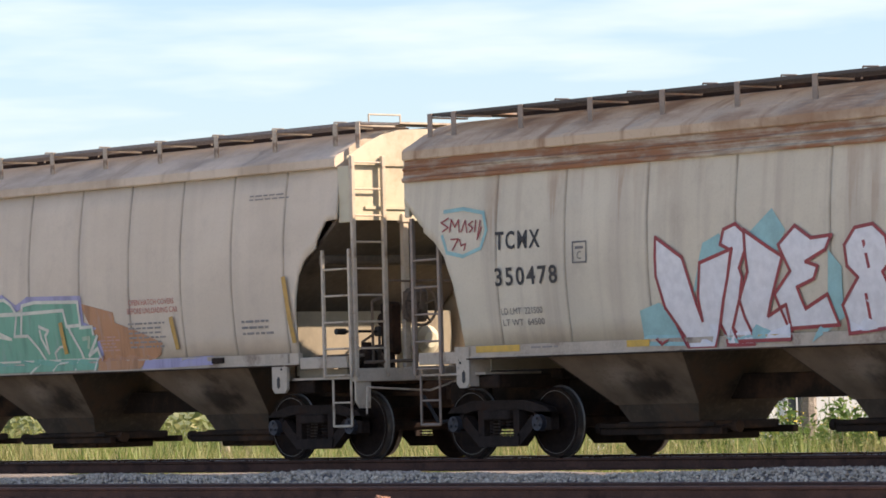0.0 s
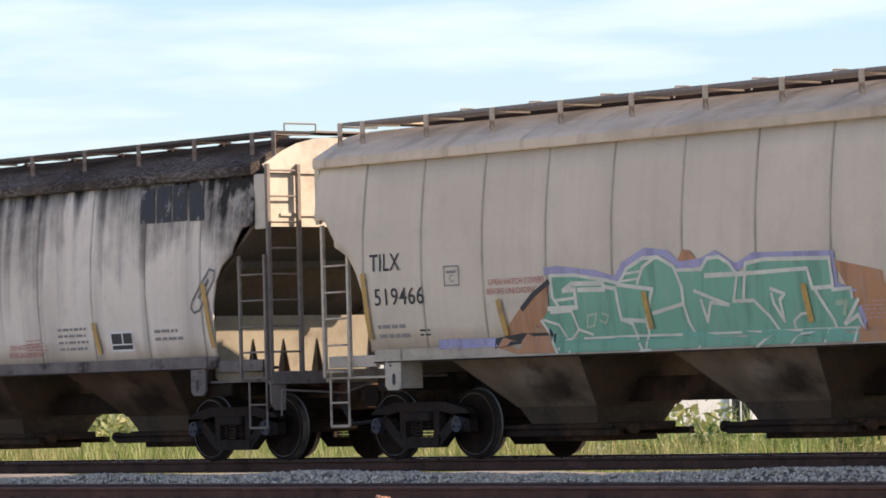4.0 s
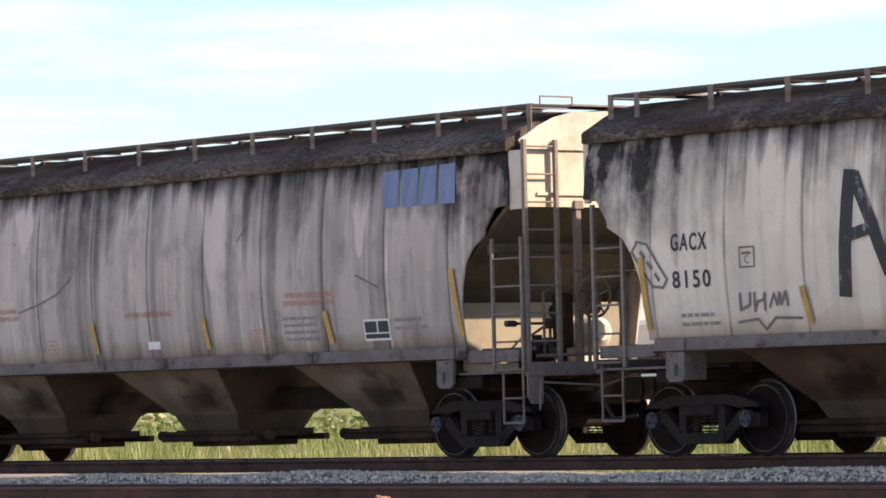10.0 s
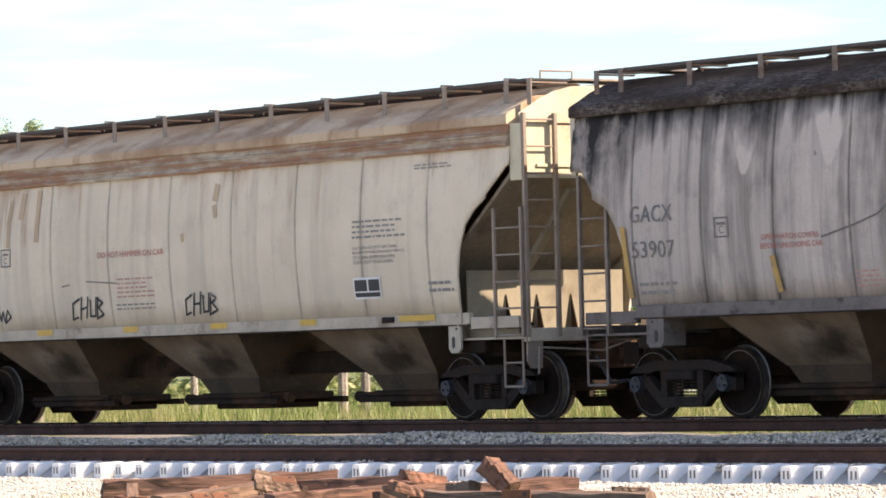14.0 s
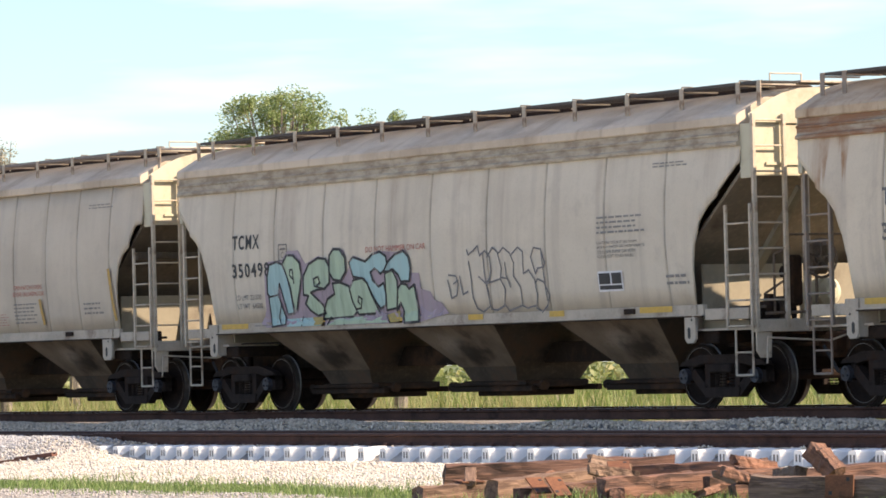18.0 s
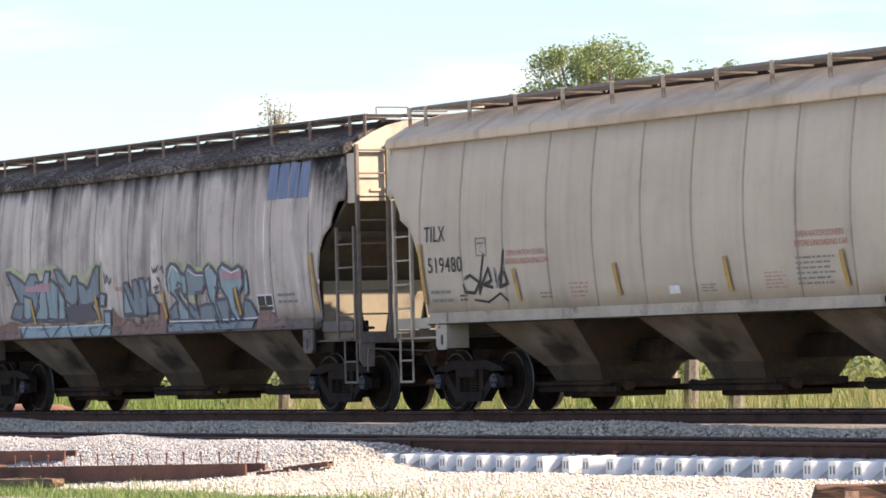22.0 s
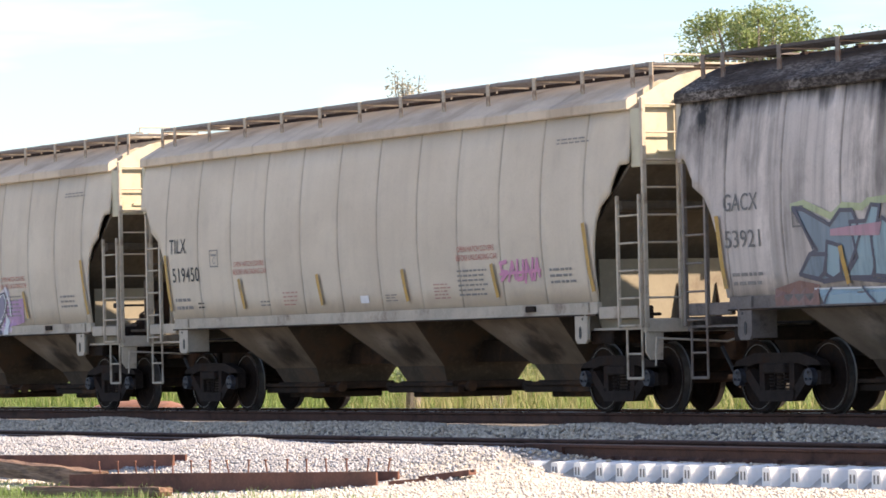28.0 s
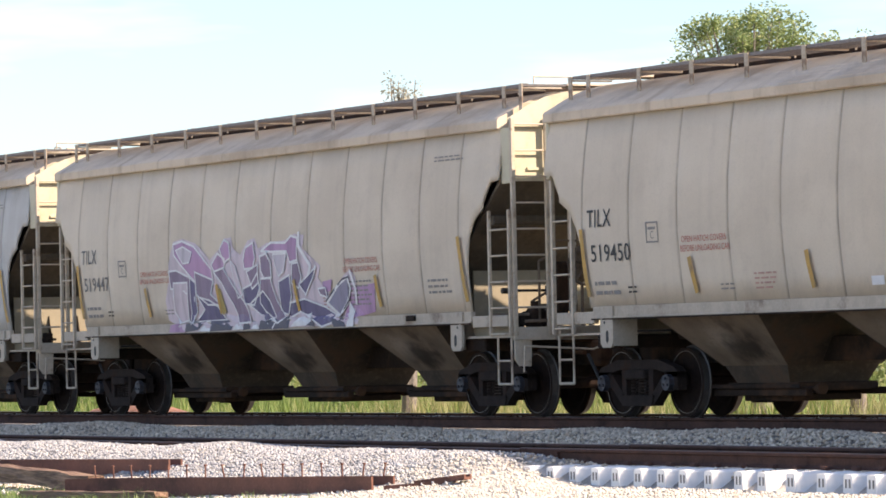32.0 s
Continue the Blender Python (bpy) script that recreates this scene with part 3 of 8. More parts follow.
def side_frame(bm):
    """Cast truck side: top member, sloping legs, spring window and bottom rail."""
    y0, y1 = -0.07, 0.07
    prism(bm, [(-1.06, 0.60), (-0.98, 0.66), (-0.55, 0.76), (0.55, 0.76), (0.98, 0.66), (1.06, 0.60), (1.06, 0.52), (0.5, 0.63), (-0.5, 0.63), (-1.06, 0.52)], y0, y1)
    for s in (-1, 1):
        prism(bm, [(s * 1.06, 0.60), (s * 1.06, 0.36), (s * 0.78, 0.36), (s * 0.72, 0.6)], y0, y1)
        prism(bm, [(s * 0.80, 0.46), (s * 0.42, 0.16), (s * 0.30, 0.24), (s * 0.68, 0.56)], y0, y1)
        prism(bm, [(s * 0.42, 0.64), (s * 0.42, 0.2), (s * 0.30, 0.2), (s * 0.30, 0.64)], y0, y1)
    prism(bm, [(-0.44, 0.29), (-0.40, 0.15), (0.40, 0.15), (0.44, 0.29)], y0 - 0.02, y1 + 0.02)
    box(bm, -0.28, 0.28, y0 - 0.06, y1 + 0.04, 0.50, 0.63, 0.02)


def spring(bm):
    for k in range(5):
        disc(bm, (0, 0, 0.305 + k * 0.042), 0.062, 0.022, "Z", 10)


def wheelset(bm):
    def lathe(profile, n=32):
        loft(bm, [[(r * math.sin(2 * math.pi * i / n), y, r * math.cos(2 * math.pi * i / n)) for i in range(n)] for r, y in profile], caps=True)
    for s in (-1, 1):
        lathe([(0.09, s * 0.83), (0.14, s * 0.83), (0.15, s * 0.80), (0.30, s * 0.775), (0.40, s * 0.80), (0.405, s * 0.825), (0.4115, s * 0.825), (0.452, s * 0.825), (0.457, s * 0.82), (0.46, s * 0.735), (0.485, s * 0.725), (0.485, s * 0.70), (0.40, s * 0.695), (0.30, s * 0.74), (0.13, s * 0.70), (0.09, s * 0.68)])
    bar(bm, (0, -1.0, 0), (0, 1.0, 0), 0.08, 12)


def wheel_mesh():
    bm = bmesh.new()
    wheelset(bm)
    me = mesh_of("wheelset", bm, WHEEL)
    me.materials.append(RIM_BRIGHT)
    for p in me.polygons:
        c = p.center
        r = math.hypot(c.x, c.z)
        # worn tread, plus an inner ring painted as the rim's sunlit edge
        if abs(c.y) > 0.5 and (0.4535 < r < 0.478 or 0.4035 < r < 0.411):
            p.material_index = 1
    return me


def bearing_cap(bm):
    disc(bm, (0, -0.03, 0), 0.115, 0.10, "Y", 18, 0.105)
    for a in range(3):
        disc(bm, (0.06 * math.sin(a * 2.094), -0.09, 0.06 * math.cos(a * 2.094)), 0.018, 0.02, "Y", 6)


def truck(car, x):
    """Three-piece freight truck; returns its two wheelsets."""
    def bolster(bm):
        box(bm, -0.2, 0.2, -1.05, 1.05, 0.52, 0.74, 0.03)
        box(bm, -0.3, 0.3, -0.3, 0.3, 0.74, 0.9, 0.03)
        for s in (-1, 1):
            box(bm, s * 0.46 - 0.04, s * 0.46 + 0.04, -0.7, 0.7, 0.42, 0.52, 0.01)
    base = shared("truck", "bolster", bolster, STEEL_DARK, car, pose(x, 0, 0), "dark grimy three-piece freight truck")
    sets = []
    for s in (-1, 1):
        shared("side_frame", "", side_frame, STEEL_DARK, base, pose(0, s * 1.0, 0))
        for k in (-0.17, 0.0, 0.17):
            shared("spring", "", spring, STEEL_DARK, base, pose(k, s * 1.0, 0))
        for a in (-0.8635, 0.8635):
            shared("bearing_cap", s, bearing_cap, BLUE_CAP, base, pose(a, s * 1.06, WHEEL_R, 0, 0, 0 if s < 0 else 180), "faded blue-grey bearing cap")
    if "wheelset" not in MESHES:
        MESHES["wheelset"] = wheel_mesh()
    for a in (-0.8635, 0.8635):
        w = new("wheelset", MESHES["wheelset"])
        w.parent = base
        w.matrix_basis = pose(a, 0, WHEEL_R)
        sets.append((w, a))
        tagged(w, "steel wheelset with worn shiny treads and bright rim rings")
    return sets


GRATING = plain("galvanised_grating", (0.24, 0.215, 0.20), 0.7, 0.1, 0.35, 14)
GRATING_DARK = plain("dark_grating", (0.09, 0.078, 0.07), 0.75, 0.1, 0.4, 14)
# brown blotches paint stains and the broken shade on the bulkhead
BULKHEAD = plain("tan_bulkhead_paint", (0.30, 0.262, 0.19), 0.7, 0.0, 0.25, 1.2, (0.13, 0.095, 0.07), 0.2, 0.2)
# slope sheet brown: dirt and the overhang's shade in one colour
SLOPE_BROWN = plain("dirt_and_shade_steel", (0.27, 0.215, 0.155), 0.85, 0.0, 0.35, 1.3, (0.11, 0.082, 0.06), 0.2)
BLUE_CAP = plain("bearing_cap_paint", (0.042, 0.046, 0.06), 0.6, 0.1, 0.4, 12, (0.035, 0.026, 0.022))
BRASS_HOSE = plain("black_rubber", (0.02, 0.02, 0.02), 0.6, 0.0, 0.2, 8)
# darker slope brown for plain cars, shade and dirt painted together
SLOPE_DARK = plain("dark_dirt_and_shade_steel", (0.14, 0.108, 0.078), 0.85, 0.0, 0.35, 1.3, (0.055, 0.04, 0.03), 0.2)
BRAKE_GRIME = plain("brake_gear_grime", (0.21, 0.16, 0.118), 0.8, 0.0, 0.4, 4, (0.045, 0.032, 0.025), 0.2, 0.2)
CARS = []


def ladder(car, mat, a, b, z0, z1, rungs, stile=0.06):
    """Two upright stiles at a and b (x, y) and rungs between them, each a part."""
    for p in (a, b):
        shared("ladder_stile", (z0, z1, stile), lambda bm: box(bm, -stile / 2, stile / 2, -stile / 2, stile / 2, z0, z1, 0.006), mat, car, pose(p[0], p[1], 0))
    for z in rungs:
        shared("rung", (round(b[0] - a[0], 3), round(b[1] - a[1], 3)), lambda bm: bar(bm, (0, 0, 0), (b[0] - a[0], b[1] - a[1], 0), 0.014, 6), mat, car, pose(a[0], a[1], z))


def coupler(bm):
    """Shank and knuckle at the +x end."""
    box(bm, 7.9, 8.72, -0.08, 0.08, 0.78, 0.95, 0.02)
    prism(bm, [(8.66, 0.72), (8.90, 0.72), (8.97, 0.80), (8.97, 0.94), (8.90, 1.02), (8.66, 1.02)], -0.17, 0.13)
    box(bm, 8.2, 8.45, -0.28, 0.28, 0.68, 1.05, 0.03)


def draft_sill(bm):
    box(bm, -8.35, 8.35, -0.2, 0.2, 0.70, 1.02, 0.02)


def hopper_car(left, name_label, build, paint, roof_paint, sill_paint, end_paint, fit_paint, bay_paint, trough=True, chord_paint=None, gear=False, handle=False):
    """A covered hopper. left: where its body's left end stands at 0 s."""
    style = "ridged" if build == "ridged" else "plain"
    car = holder("hopper_car", pose(left + HALF, TRACK_Y, 0), name_label, "freight car", "covered hopper cars of the train")
    edges = (XL,) + SEAMS[build] + (XR,)
    for xa, xb in zip(edges, edges[1:]):
        sheet = bmesh.new()
        side_panel(sheet, xa, xb, -1, style)
        part("side_panel", sheet, paint, car, smooth=True)
    far = bmesh.new()
    side_panel(far, XL, XR, 1, style)
    part("far_side_sheet", far, paint, car)
    shared("roof", "shell", roof_shell, roof_paint, car, smooth=False)
    # top chord
    if style == "ridged":
        def chord(bm):
            ring = [(-1.44, 3.68), (-1.555, 3.68), (-1.565, 3.70), (-1.565, 3.735), (-1.535, 3.75), (-1.53, 3.83), (-1.55, 3.845), (-1.55, 3.865), (-1.515, 3.88), (-1.505, 3.974), (-1.44, 3.974)]
            loft(bm, [[(x, y, z) for y, z in ring] for x in (-HALF, HALF)], caps=True)
        for q in (0, 180):
            shared("top_chord", "", chord, chord_paint, car, pose(BODY_SHIFT, 0, 0, 0, 0, q), "ridged top chord streaked with rust")
    # ends: upright sheet, slope sheet, lower bulkhead, gussets
    for s in (1, -1):
        turn = pose(0, 0, 0, 0, 0, 0 if s > 0 else 180)
        tank = pose(BODY_SHIFT + (0.20 if s > 0 else 0.0), 0, 0) @ turn
        def end_sheet(bm):
            box(bm, HALF - 0.06, HALF - 0.015, -1.45, 1.45, 3.25, 3.985)
            box(bm, HALF - 0.22, HALF + 0.03, -1.49, -1.44, 3.22, 3.985, 0.008)
            box(bm, HALF - 0.05, HALF + 0.05, 1.44, 1.49, 3.22, 3.985, 0.008)
            box(bm, HALF - 0.03, HALF + 0.012, -1.2, 1.2, 3.40, 3.44)
        shared("end_sheet", "", end_sheet, end_paint, car, tank)
        def roof_end(bm):
            ring = [(-y * 0.985, z - 0.012) for y, z in ROOF[4:]] + [(y * 0.985, z - 0.012) for y, z in ROOF[-2:3:-1]]
            loft(bm, [[(x, y, z) for y, z in [(-1.42, 3.99)] + ring + [(1.42, 3.99)]] for x in (HALF + 0.001, HALF + 0.014)], caps=True)
        shared("roof_end", "", roof_end, end_paint, car, tank)
        shared("body_bolster", "", lambda bm: (box(bm, 6.6, 7.2, -1.4, 1.4, 0.92, 1.1, 0.02), box(bm, 6.4, 8.1, -0.5, 0.5, 1.02, 1.16, 0.02)), UNDER_DARK, car, turn)
        shared("slope_sheet", "", slope_sheet, SLOPE_BROWN if style == "ridged" else SLOPE_DARK, car, tank, "brown underside of the end slope sheet, dirt and shade in its colour")
        if style == "ridged":
            shared("slope_brace", "", lambda bm: flat_bar(bm, (8.05, -0.5, 3.1), (6.9, -0.5, 1.95), 0.13, 0.08), BULKHEAD, car, turn)
        else:
            shared("cross_bearer", "", lambda bm: (box(bm, 7.36, 7.52, -1.42, 1.42, 2.66, 2.80, 0.015), box(bm, 7.52, 7.58, -1.42, 1.42, 2.70, 2.715)), SLOPE_DARK, car, tank, "dirty cross beam under the slope sheet")
        def bulkhead(bm):
            box(bm, 6.78, 6.82, -1.36, 1.36, 1.16, 2.05)
            box(bm, 6.83, 7.9, -1.36, -1.33, 1.1, 1.24)
        shared("bulkhead", "", bulkhead, BULKHEAD, car, turn, "tan lower bulkhead with brown blotches")
        # gussets coloured dark to paint the shade on their near faces
        for y in (-0.72, -0.18, 0.42) if not (gear and s > 0) else ():
            shared("gusset", "", lambda bm: prism(bm, [(6.83, 1.2), (6.98, 1.2), (6.83, 1.72)], -0.008, 0.008), UNDER_DARK, car, turn @ pose(0, y, 0))
        def platform(bm):
            box(bm, 8.12, 8.26, -1.46, 1.46, 1.06, 1.24, 0.01)
            box(bm, 6.8, 8.12, -1.46, 1.46, 1.10, 1.13)
        shared("end_platform", "", platform, sill_paint, car, turn)
        def post_side(bm):
            box(bm, 7.055, 8.11, -1.52, -1.44, 1.25, 1.41, 0.01)
        for q in (0, 2.96):
            shared("sill_end", "", post_side, sill_paint, car, turn @ pose(0, q, 0))
        for y in (-1, 1):
            def bracket(bm):
                w = 0.13 if style == "ridged" else 0.17
                prism(bm, [(-w, 1.47), (-w, 0.99), (-w + 0.06, 0.93), (w - 0.06, 0.93), (w, 0.99), (w, 1.28), (w + 0.03, 1.34), (w + 0.03, 1.47)], -0.02, 0.02)
                box(bm, -w, -w + 0.04, min(0.0, -y * 0.35), max(0.0, -y * 0.35), 0.95, 1.4)
                for k in range(3):
                    disc(bm, (w - 0.04, y * 0.022, 1.1 + 0.1 * k), 0.014, 0.012, "Y", 6)
            bx = (7.13 if s < 0 else 6.75) if style == "ridged" else 6.64
            shared("jacking_bracket", (y, style), bracket, sill_paint, car, turn @ pose(bx, y * 1.545, 0))
            # no openings cut: black plates paint the dark inside the bracket holes
            shared("bracket_hole", "", lambda bm: prism(bm, [(-0.03, 1.02), (0.0, 0.99), (0.03, 1.02), (0.03, 1.13), (0.0, 1.16), (-0.03, 1.13)], -0.004, 0.004), BLACK_INK, car, turn @ pose(bx - 0.02, y * 1.568, 0))
            shared("bracket_hole", "small", lambda bm: disc(bm, (0, 0, 1.26), 0.018, 0.008, "Y", 8), BLACK_INK, car, turn @ pose(bx + 0.05, y * 1.568, 0))
        shared("coupler", "", coupler, UNDER_DARK, car, turn, "rusty cast knuckle coupler")
        shared("ladder_foot", "", lambda bm: loft(bm, [[(x, y, z) for y, z in ((-1.47, 1.13), (-1.47, 0.80), (-1.40, 0.70), (-1.22, 0.70), (-1.20, 1.13))] for x in (HALF + 0.05, HALF + 0.075)], caps=True), fit_paint, car, turn)
        shared("uncoupling_lever", "", lambda bm: (bar(bm, (8.42, -1.42, 0.98), (8.5, -0.4, 0.92), 0.014, 6), bar(bm, (8.42, -1.42, 0.98), (8.42, -1.44, 0.62), 0.014, 6), bar(bm, (8.5, -0.4, 0.92), (8.72, -0.05, 1.06), 0.014, 6)), fit_paint, car, turn, "thin bent uncoupling lever")
        shared("train_line", "", lambda bm: (bar(bm, (6.3, -0.55, 0.9), (8.3, -0.42, 0.88), 0.03, 8), bar(bm, (6.85, -0.95, 1.3), (7.7, -0.95, 1.3), 0.022, 6), box(bm, 7.25, 7.42, -1.02, -0.88, 1.14, 1.42, 0.02)), UNDER_DARK, car, turn)
        shared("air_hose", "", lambda bm: (bar(bm, (8.35, -0.4, 0.85), (8.62, -0.36, 0.48), 0.025), bar(bm, (8.62, -0.36, 0.48), (8.9, -0.2, 0.52), 0.025)), BRASS_HOSE, car, turn, "black rubber air hose")
        # sill steps
        y = -1.5
        for q in (-1, 1):
            xx = s * 7.93
            shared("sill_step", s, lambda bm: (bar(bm, (-0.2, 0, 1.1), (-0.2, 0, 0.46), 0.018, 6), bar(bm, (0.2, 0, 1.1), (0.2, 0, 0.46), 0.018, 6), bar(bm, (-0.2, 0, 0.46), (0.2, 0, 0.46), 0.018, 6), bar(bm, (-0.2, 0, 0.78), (0.2, 0, 0.78), 0.014, 6)), fit_paint, car, pose(xx, q * 1.47, 0))
    # ladders at the corners beside the camera, and at the far ones
    ladder(car, fit_paint, (HALF + 0.09, -1.46), (HALF + 0.09, -0.93), 1.12, 4.12, [1.15 + 0.36 * k for k in range(9)])
    ladder(car, fit_paint, (7.62, -1.52), (HALF + 0.06, -1.52), 1.12, 2.86, [1.15 + 0.36 * k for k in range(5)], 0.045)
    ladder(car, fit_paint, (-HALF - 0.05, -1.50), (-7.62, -1.52), 1.12, 3.2, [1.2 + 0.36 * k for k in range(5)], 0.055)
    ladder(car, fit_paint, (-HALF - 0.09, 1.46), (-HALF - 0.09, 0.93), 1.12, 4.12, [1.15 + 0.36 * k for k in range(9)])
    # sill
    def sill(bm):
        ring = [(-1.465, 1.475), (-1.465, 1.318), (-1.56, 1.318), (-1.56, 1.334), (-1.535, 1.338), (-1.535, 1.475)]
        loft(bm, [[(x, y, z) for y, z in ring] for x in (-7.05, 7.05)], caps=True)
    for q in (0, 180):
        shared("side_sill", "", sill, sill_paint, car, pose(0, 0, 0, 0, 0, q))
    shared("sill_lip", style, lambda bm: box(bm, -7.05, 7.05, -1.566, -1.54, 1.296, 1.3165), UNDER_DARK, car, None, "thin dark strip under the sill")
    shared("centre_sill", "", draft_sill, UNDER_DARK, car)
    for k in range(3):
        x = 0.06 - 4.36 + 4.36 * k
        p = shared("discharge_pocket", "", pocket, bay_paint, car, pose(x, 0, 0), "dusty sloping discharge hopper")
        # spout coloured dark too, to offset the light on its steep sides
        shared("spout", "", chute, BAY_SHADE, p, None, "dark spout above the gate, shade put in its colour")
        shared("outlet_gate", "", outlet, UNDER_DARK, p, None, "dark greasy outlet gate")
        shared("cross_slope", "", cross_slope, BAY_SHADE, p, None, "cross slope with shade painted in its colour")
        shared("cross_slope", "", cross_slope, BAY_SHADE, p, pose(0, 0, 0, 0, 0, 180), "cross slope with shade painted in its colour")
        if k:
            shared("ridge_sheet", "", ridge_sheet, BAY_SHADE, car, pose(x - 2.18, 0, 0), "brown ridge between the discharge hoppers, shade painted in")
    sets = truck(car, -7.02) + truck(car, 6.82) if style == "ridged" else truck(car, -6.72) + truck(car, 6.76)
    # brake gear at the right end of some cars
    if gear:
        def brake_wheel(bm):
            n = 20
            for a in range(n):
                p, q = 2 * math.pi * a / n, 2 * math.pi * (a + 1) / n
                bar(bm, (0, 0.27 * math.sin(p), 0.27 * math.cos(p)), (0, 0.27 * math.sin(q), 0.27 * math.cos(q)), 0.02, 6)
            for a in range(5):
                bar(bm, (0, 0, 0), (0, 0.27 * math.sin(a * 1.257), 0.27 * math.cos(a * 1.257)), 0.014, 6)
            disc(bm, (-0.05, 0, 0), 0.05, 0.14, "X", 10)
        shared("brake_wheel", "", brake_wheel, BRAKE_GRIME, car, pose(8.34, -0.40, 2.08), "grimy spoked hand-brake wheel")
        shared("brake_post", "", lambda bm: (box(bm, 8.10, 8.18, -0.55, -0.45, 1.13, 3.32, 0.01), box(bm, 8.08, 8.2, -0.58, -0.42, 3.22, 3.34, 0.01)), fit_paint, car)
        shared("brake_housing", "", lambda bm: (box(bm, 8.10, 8.29, -0.56, -0.2, 1.86, 2.32, 0.05), disc(bm, (8.28, -0.40, 2.08), 0.1, 0.06, "X", 12)), BRAKE_GRIME, car)
        shared("gear_box", "", lambda bm: (box(bm, 7.82, 8.06, -0.72, -0.5, 1.42, 2.14, 0.04), disc(bm, (7.94, -0.74, 1.9), 0.09, 0.08, "Y", 10), bar(bm, (7.94, -0.6, 1.42), (7.94, -0.6, 1.14), 0.04, 8)), UNDER_DARK, car)
        shared("air_reservoir", "", lambda bm: (disc(bm, (7.55, 0.10, 1.62), 0.20, 0.62, "X", 18), disc(bm, (7.89, 0.10, 1.62), 0.20, 0.06, "X", 18, 0.11), box(bm, 7.4, 7.46, -0.1, 0.3, 1.14, 1.44), box(bm, 7.7, 7.76, -0.1, 0.3, 1.14, 1.44)), end_paint, car, None, "pale round-ended air reservoir")
        shared("brake_cylinder", "", lambda bm: (disc(bm, (7.62, -0.62, 1.42), 0.15, 0.4, "X", 14), disc(bm, (7.86, -0.62, 1.42), 0.08, 0.12, "X", 10), bar(bm, (7.4, -0.62, 1.42), (7.0, -0.62, 1.42), 0.03, 8), box(bm, 7.5, 7.7, -0.72, -0.52, 1.13, 1.3, 0.02)), BRAKE_GRIME, car)
        shared("brake_valve", "", lambda bm: (box(bm, 7.55, 7.85, -0.98, -0.74, 1.22, 1.5, 0.05), disc(bm, (7.7, -1.0, 1.36), 0.1, 0.1, "Y", 12), disc(bm, (7.7, -0.86, 1.54), 0.07, 0.12, "Z", 10), box(bm, 7.6, 7.8, -0.95, -0.78, 1.13, 1.24, 0.02)), UNDER_DARK, car)
        shared("brake_piping", "", lambda bm: (bar(bm, (7.9, -0.9, 1.3), (7.9, -0.9, 2.15), 0.02, 6), bar(bm, (7.9, -0.9, 2.15), (7.9, -0.62, 2.25), 0.02, 6), bar(bm, (7.0, -1.2, 1.42), (7.95, -1.1, 1.42), 0.022, 6), bar(bm, (7.6, -0.86, 1.6), (7.6, -0.3, 1.9), 0.018, 6), bar(bm, (7.6, -0.3, 1.9), (7.1, -0.1, 1.9), 0.018, 6)), BRAKE_GRIME, car)
        shared("brake_rod", "", lambda bm: (bar(bm, (8.22, -1.3, 1.32), (8.22, 0.9, 1.36), 0.022, 6), bar(bm, (8.22, -0.4, 1.2), (8.22, -0.4, 1.9), 0.025, 6), bar(bm, (8.24, -0.9, 2.42), (8.24, 0.6, 2.42), 0.016, 6)), BRAKE_GRIME, car)
    if handle:
        shared("retainer_handle", "", lambda bm: (bar(bm, (7.7, -1.28, 1.75), (7.7, -0.64, 1.75), 0.018, 6), disc(bm, (7.7, -1.3, 1.75), 0.042, 0.16, "Y", 10), box(bm, 7.64, 7.76, -0.68, -0.58, 1.68, 1.82, 0.015), bar(bm, (7.7, -0.63, 1.68), (7.7, -0.63, 1.5), 0.02, 6)), BRASS_HOSE, car, None, "black release handle on a thin rod")
    # running boards with their brackets, hatches
    xs = [-HALF + 0.05, -HALF + 0.55] + [-HALF + 0.55 + k * (LENGTH - 1.1) / 11 for k in range(1, 11)] + [HALF - 0.55, HALF - 0.05]
    for q in (-1, 1):
        def board(bm):
            for k in range(17):
                y = q * (0.55 + 0.04 * k)
                box(bm, -HALF, HALF, y - 0.005, y + 0.005, 4.562, 4.59)
            for k in range(41):
                x = -HALF + 0.02 + k * (LENGTH - 0.04) / 40
                box(bm, x - 0.012, x + 0.012, min(q * 0.54, q * 1.2), max(q * 0.54, q * 1.2), 4.562, 4.582)
        shared("running_board", q, board, GRATING if build == "beige" else GRATING_DARK, car)
        shared("board_edge", q, lambda bm: box(bm, -HALF, HALF, q * 1.21 - 0.006, q * 1.21 + 0.006, 4.555, 4.597), GRATING if build == "beige" else GRATING_DARK, car)
        for x in xs:
            shared("board_bracket", q, lambda bm: (box(bm, -0.045, 0.045, q * 1.232 - 0.008, q * 1.232 + 0.008, 4.235, 4.595), box(bm, -0.03, 0.03, min(q * 0.60, q * 1.22), max(q * 0.60, q * 1.22), 4.53, 4.552)), fit_paint, car, pose(x, 0, 0))
    for s in (-1, 1):
        shared("end_walk", s, lambda bm: box(bm, s * (HALF - 0.28) - 0.27, s * (HALF - 0.28) + 0.27, -0.525, 0.525, 4.575, 4.60), fit_paint, car)
        if s > 0:
            shared("grab_loop", s, lambda bm: (bar(bm, (s * (HALF - 0.1), -1.0, 4.6), (s * (HALF - 0.1), -1.0, 4.70), 0.012, 6), bar(bm, (s * (HALF - 0.1), -0.45, 4.6), (s * (HALF - 0.1), -0.45, 4.70), 0.012, 6), bar(bm, (s * (HALF - 0.1), -1.0, 4.70), (s * (HALF - 0.1), -0.45, 4.70), 0.012, 6)), fit_paint, car)
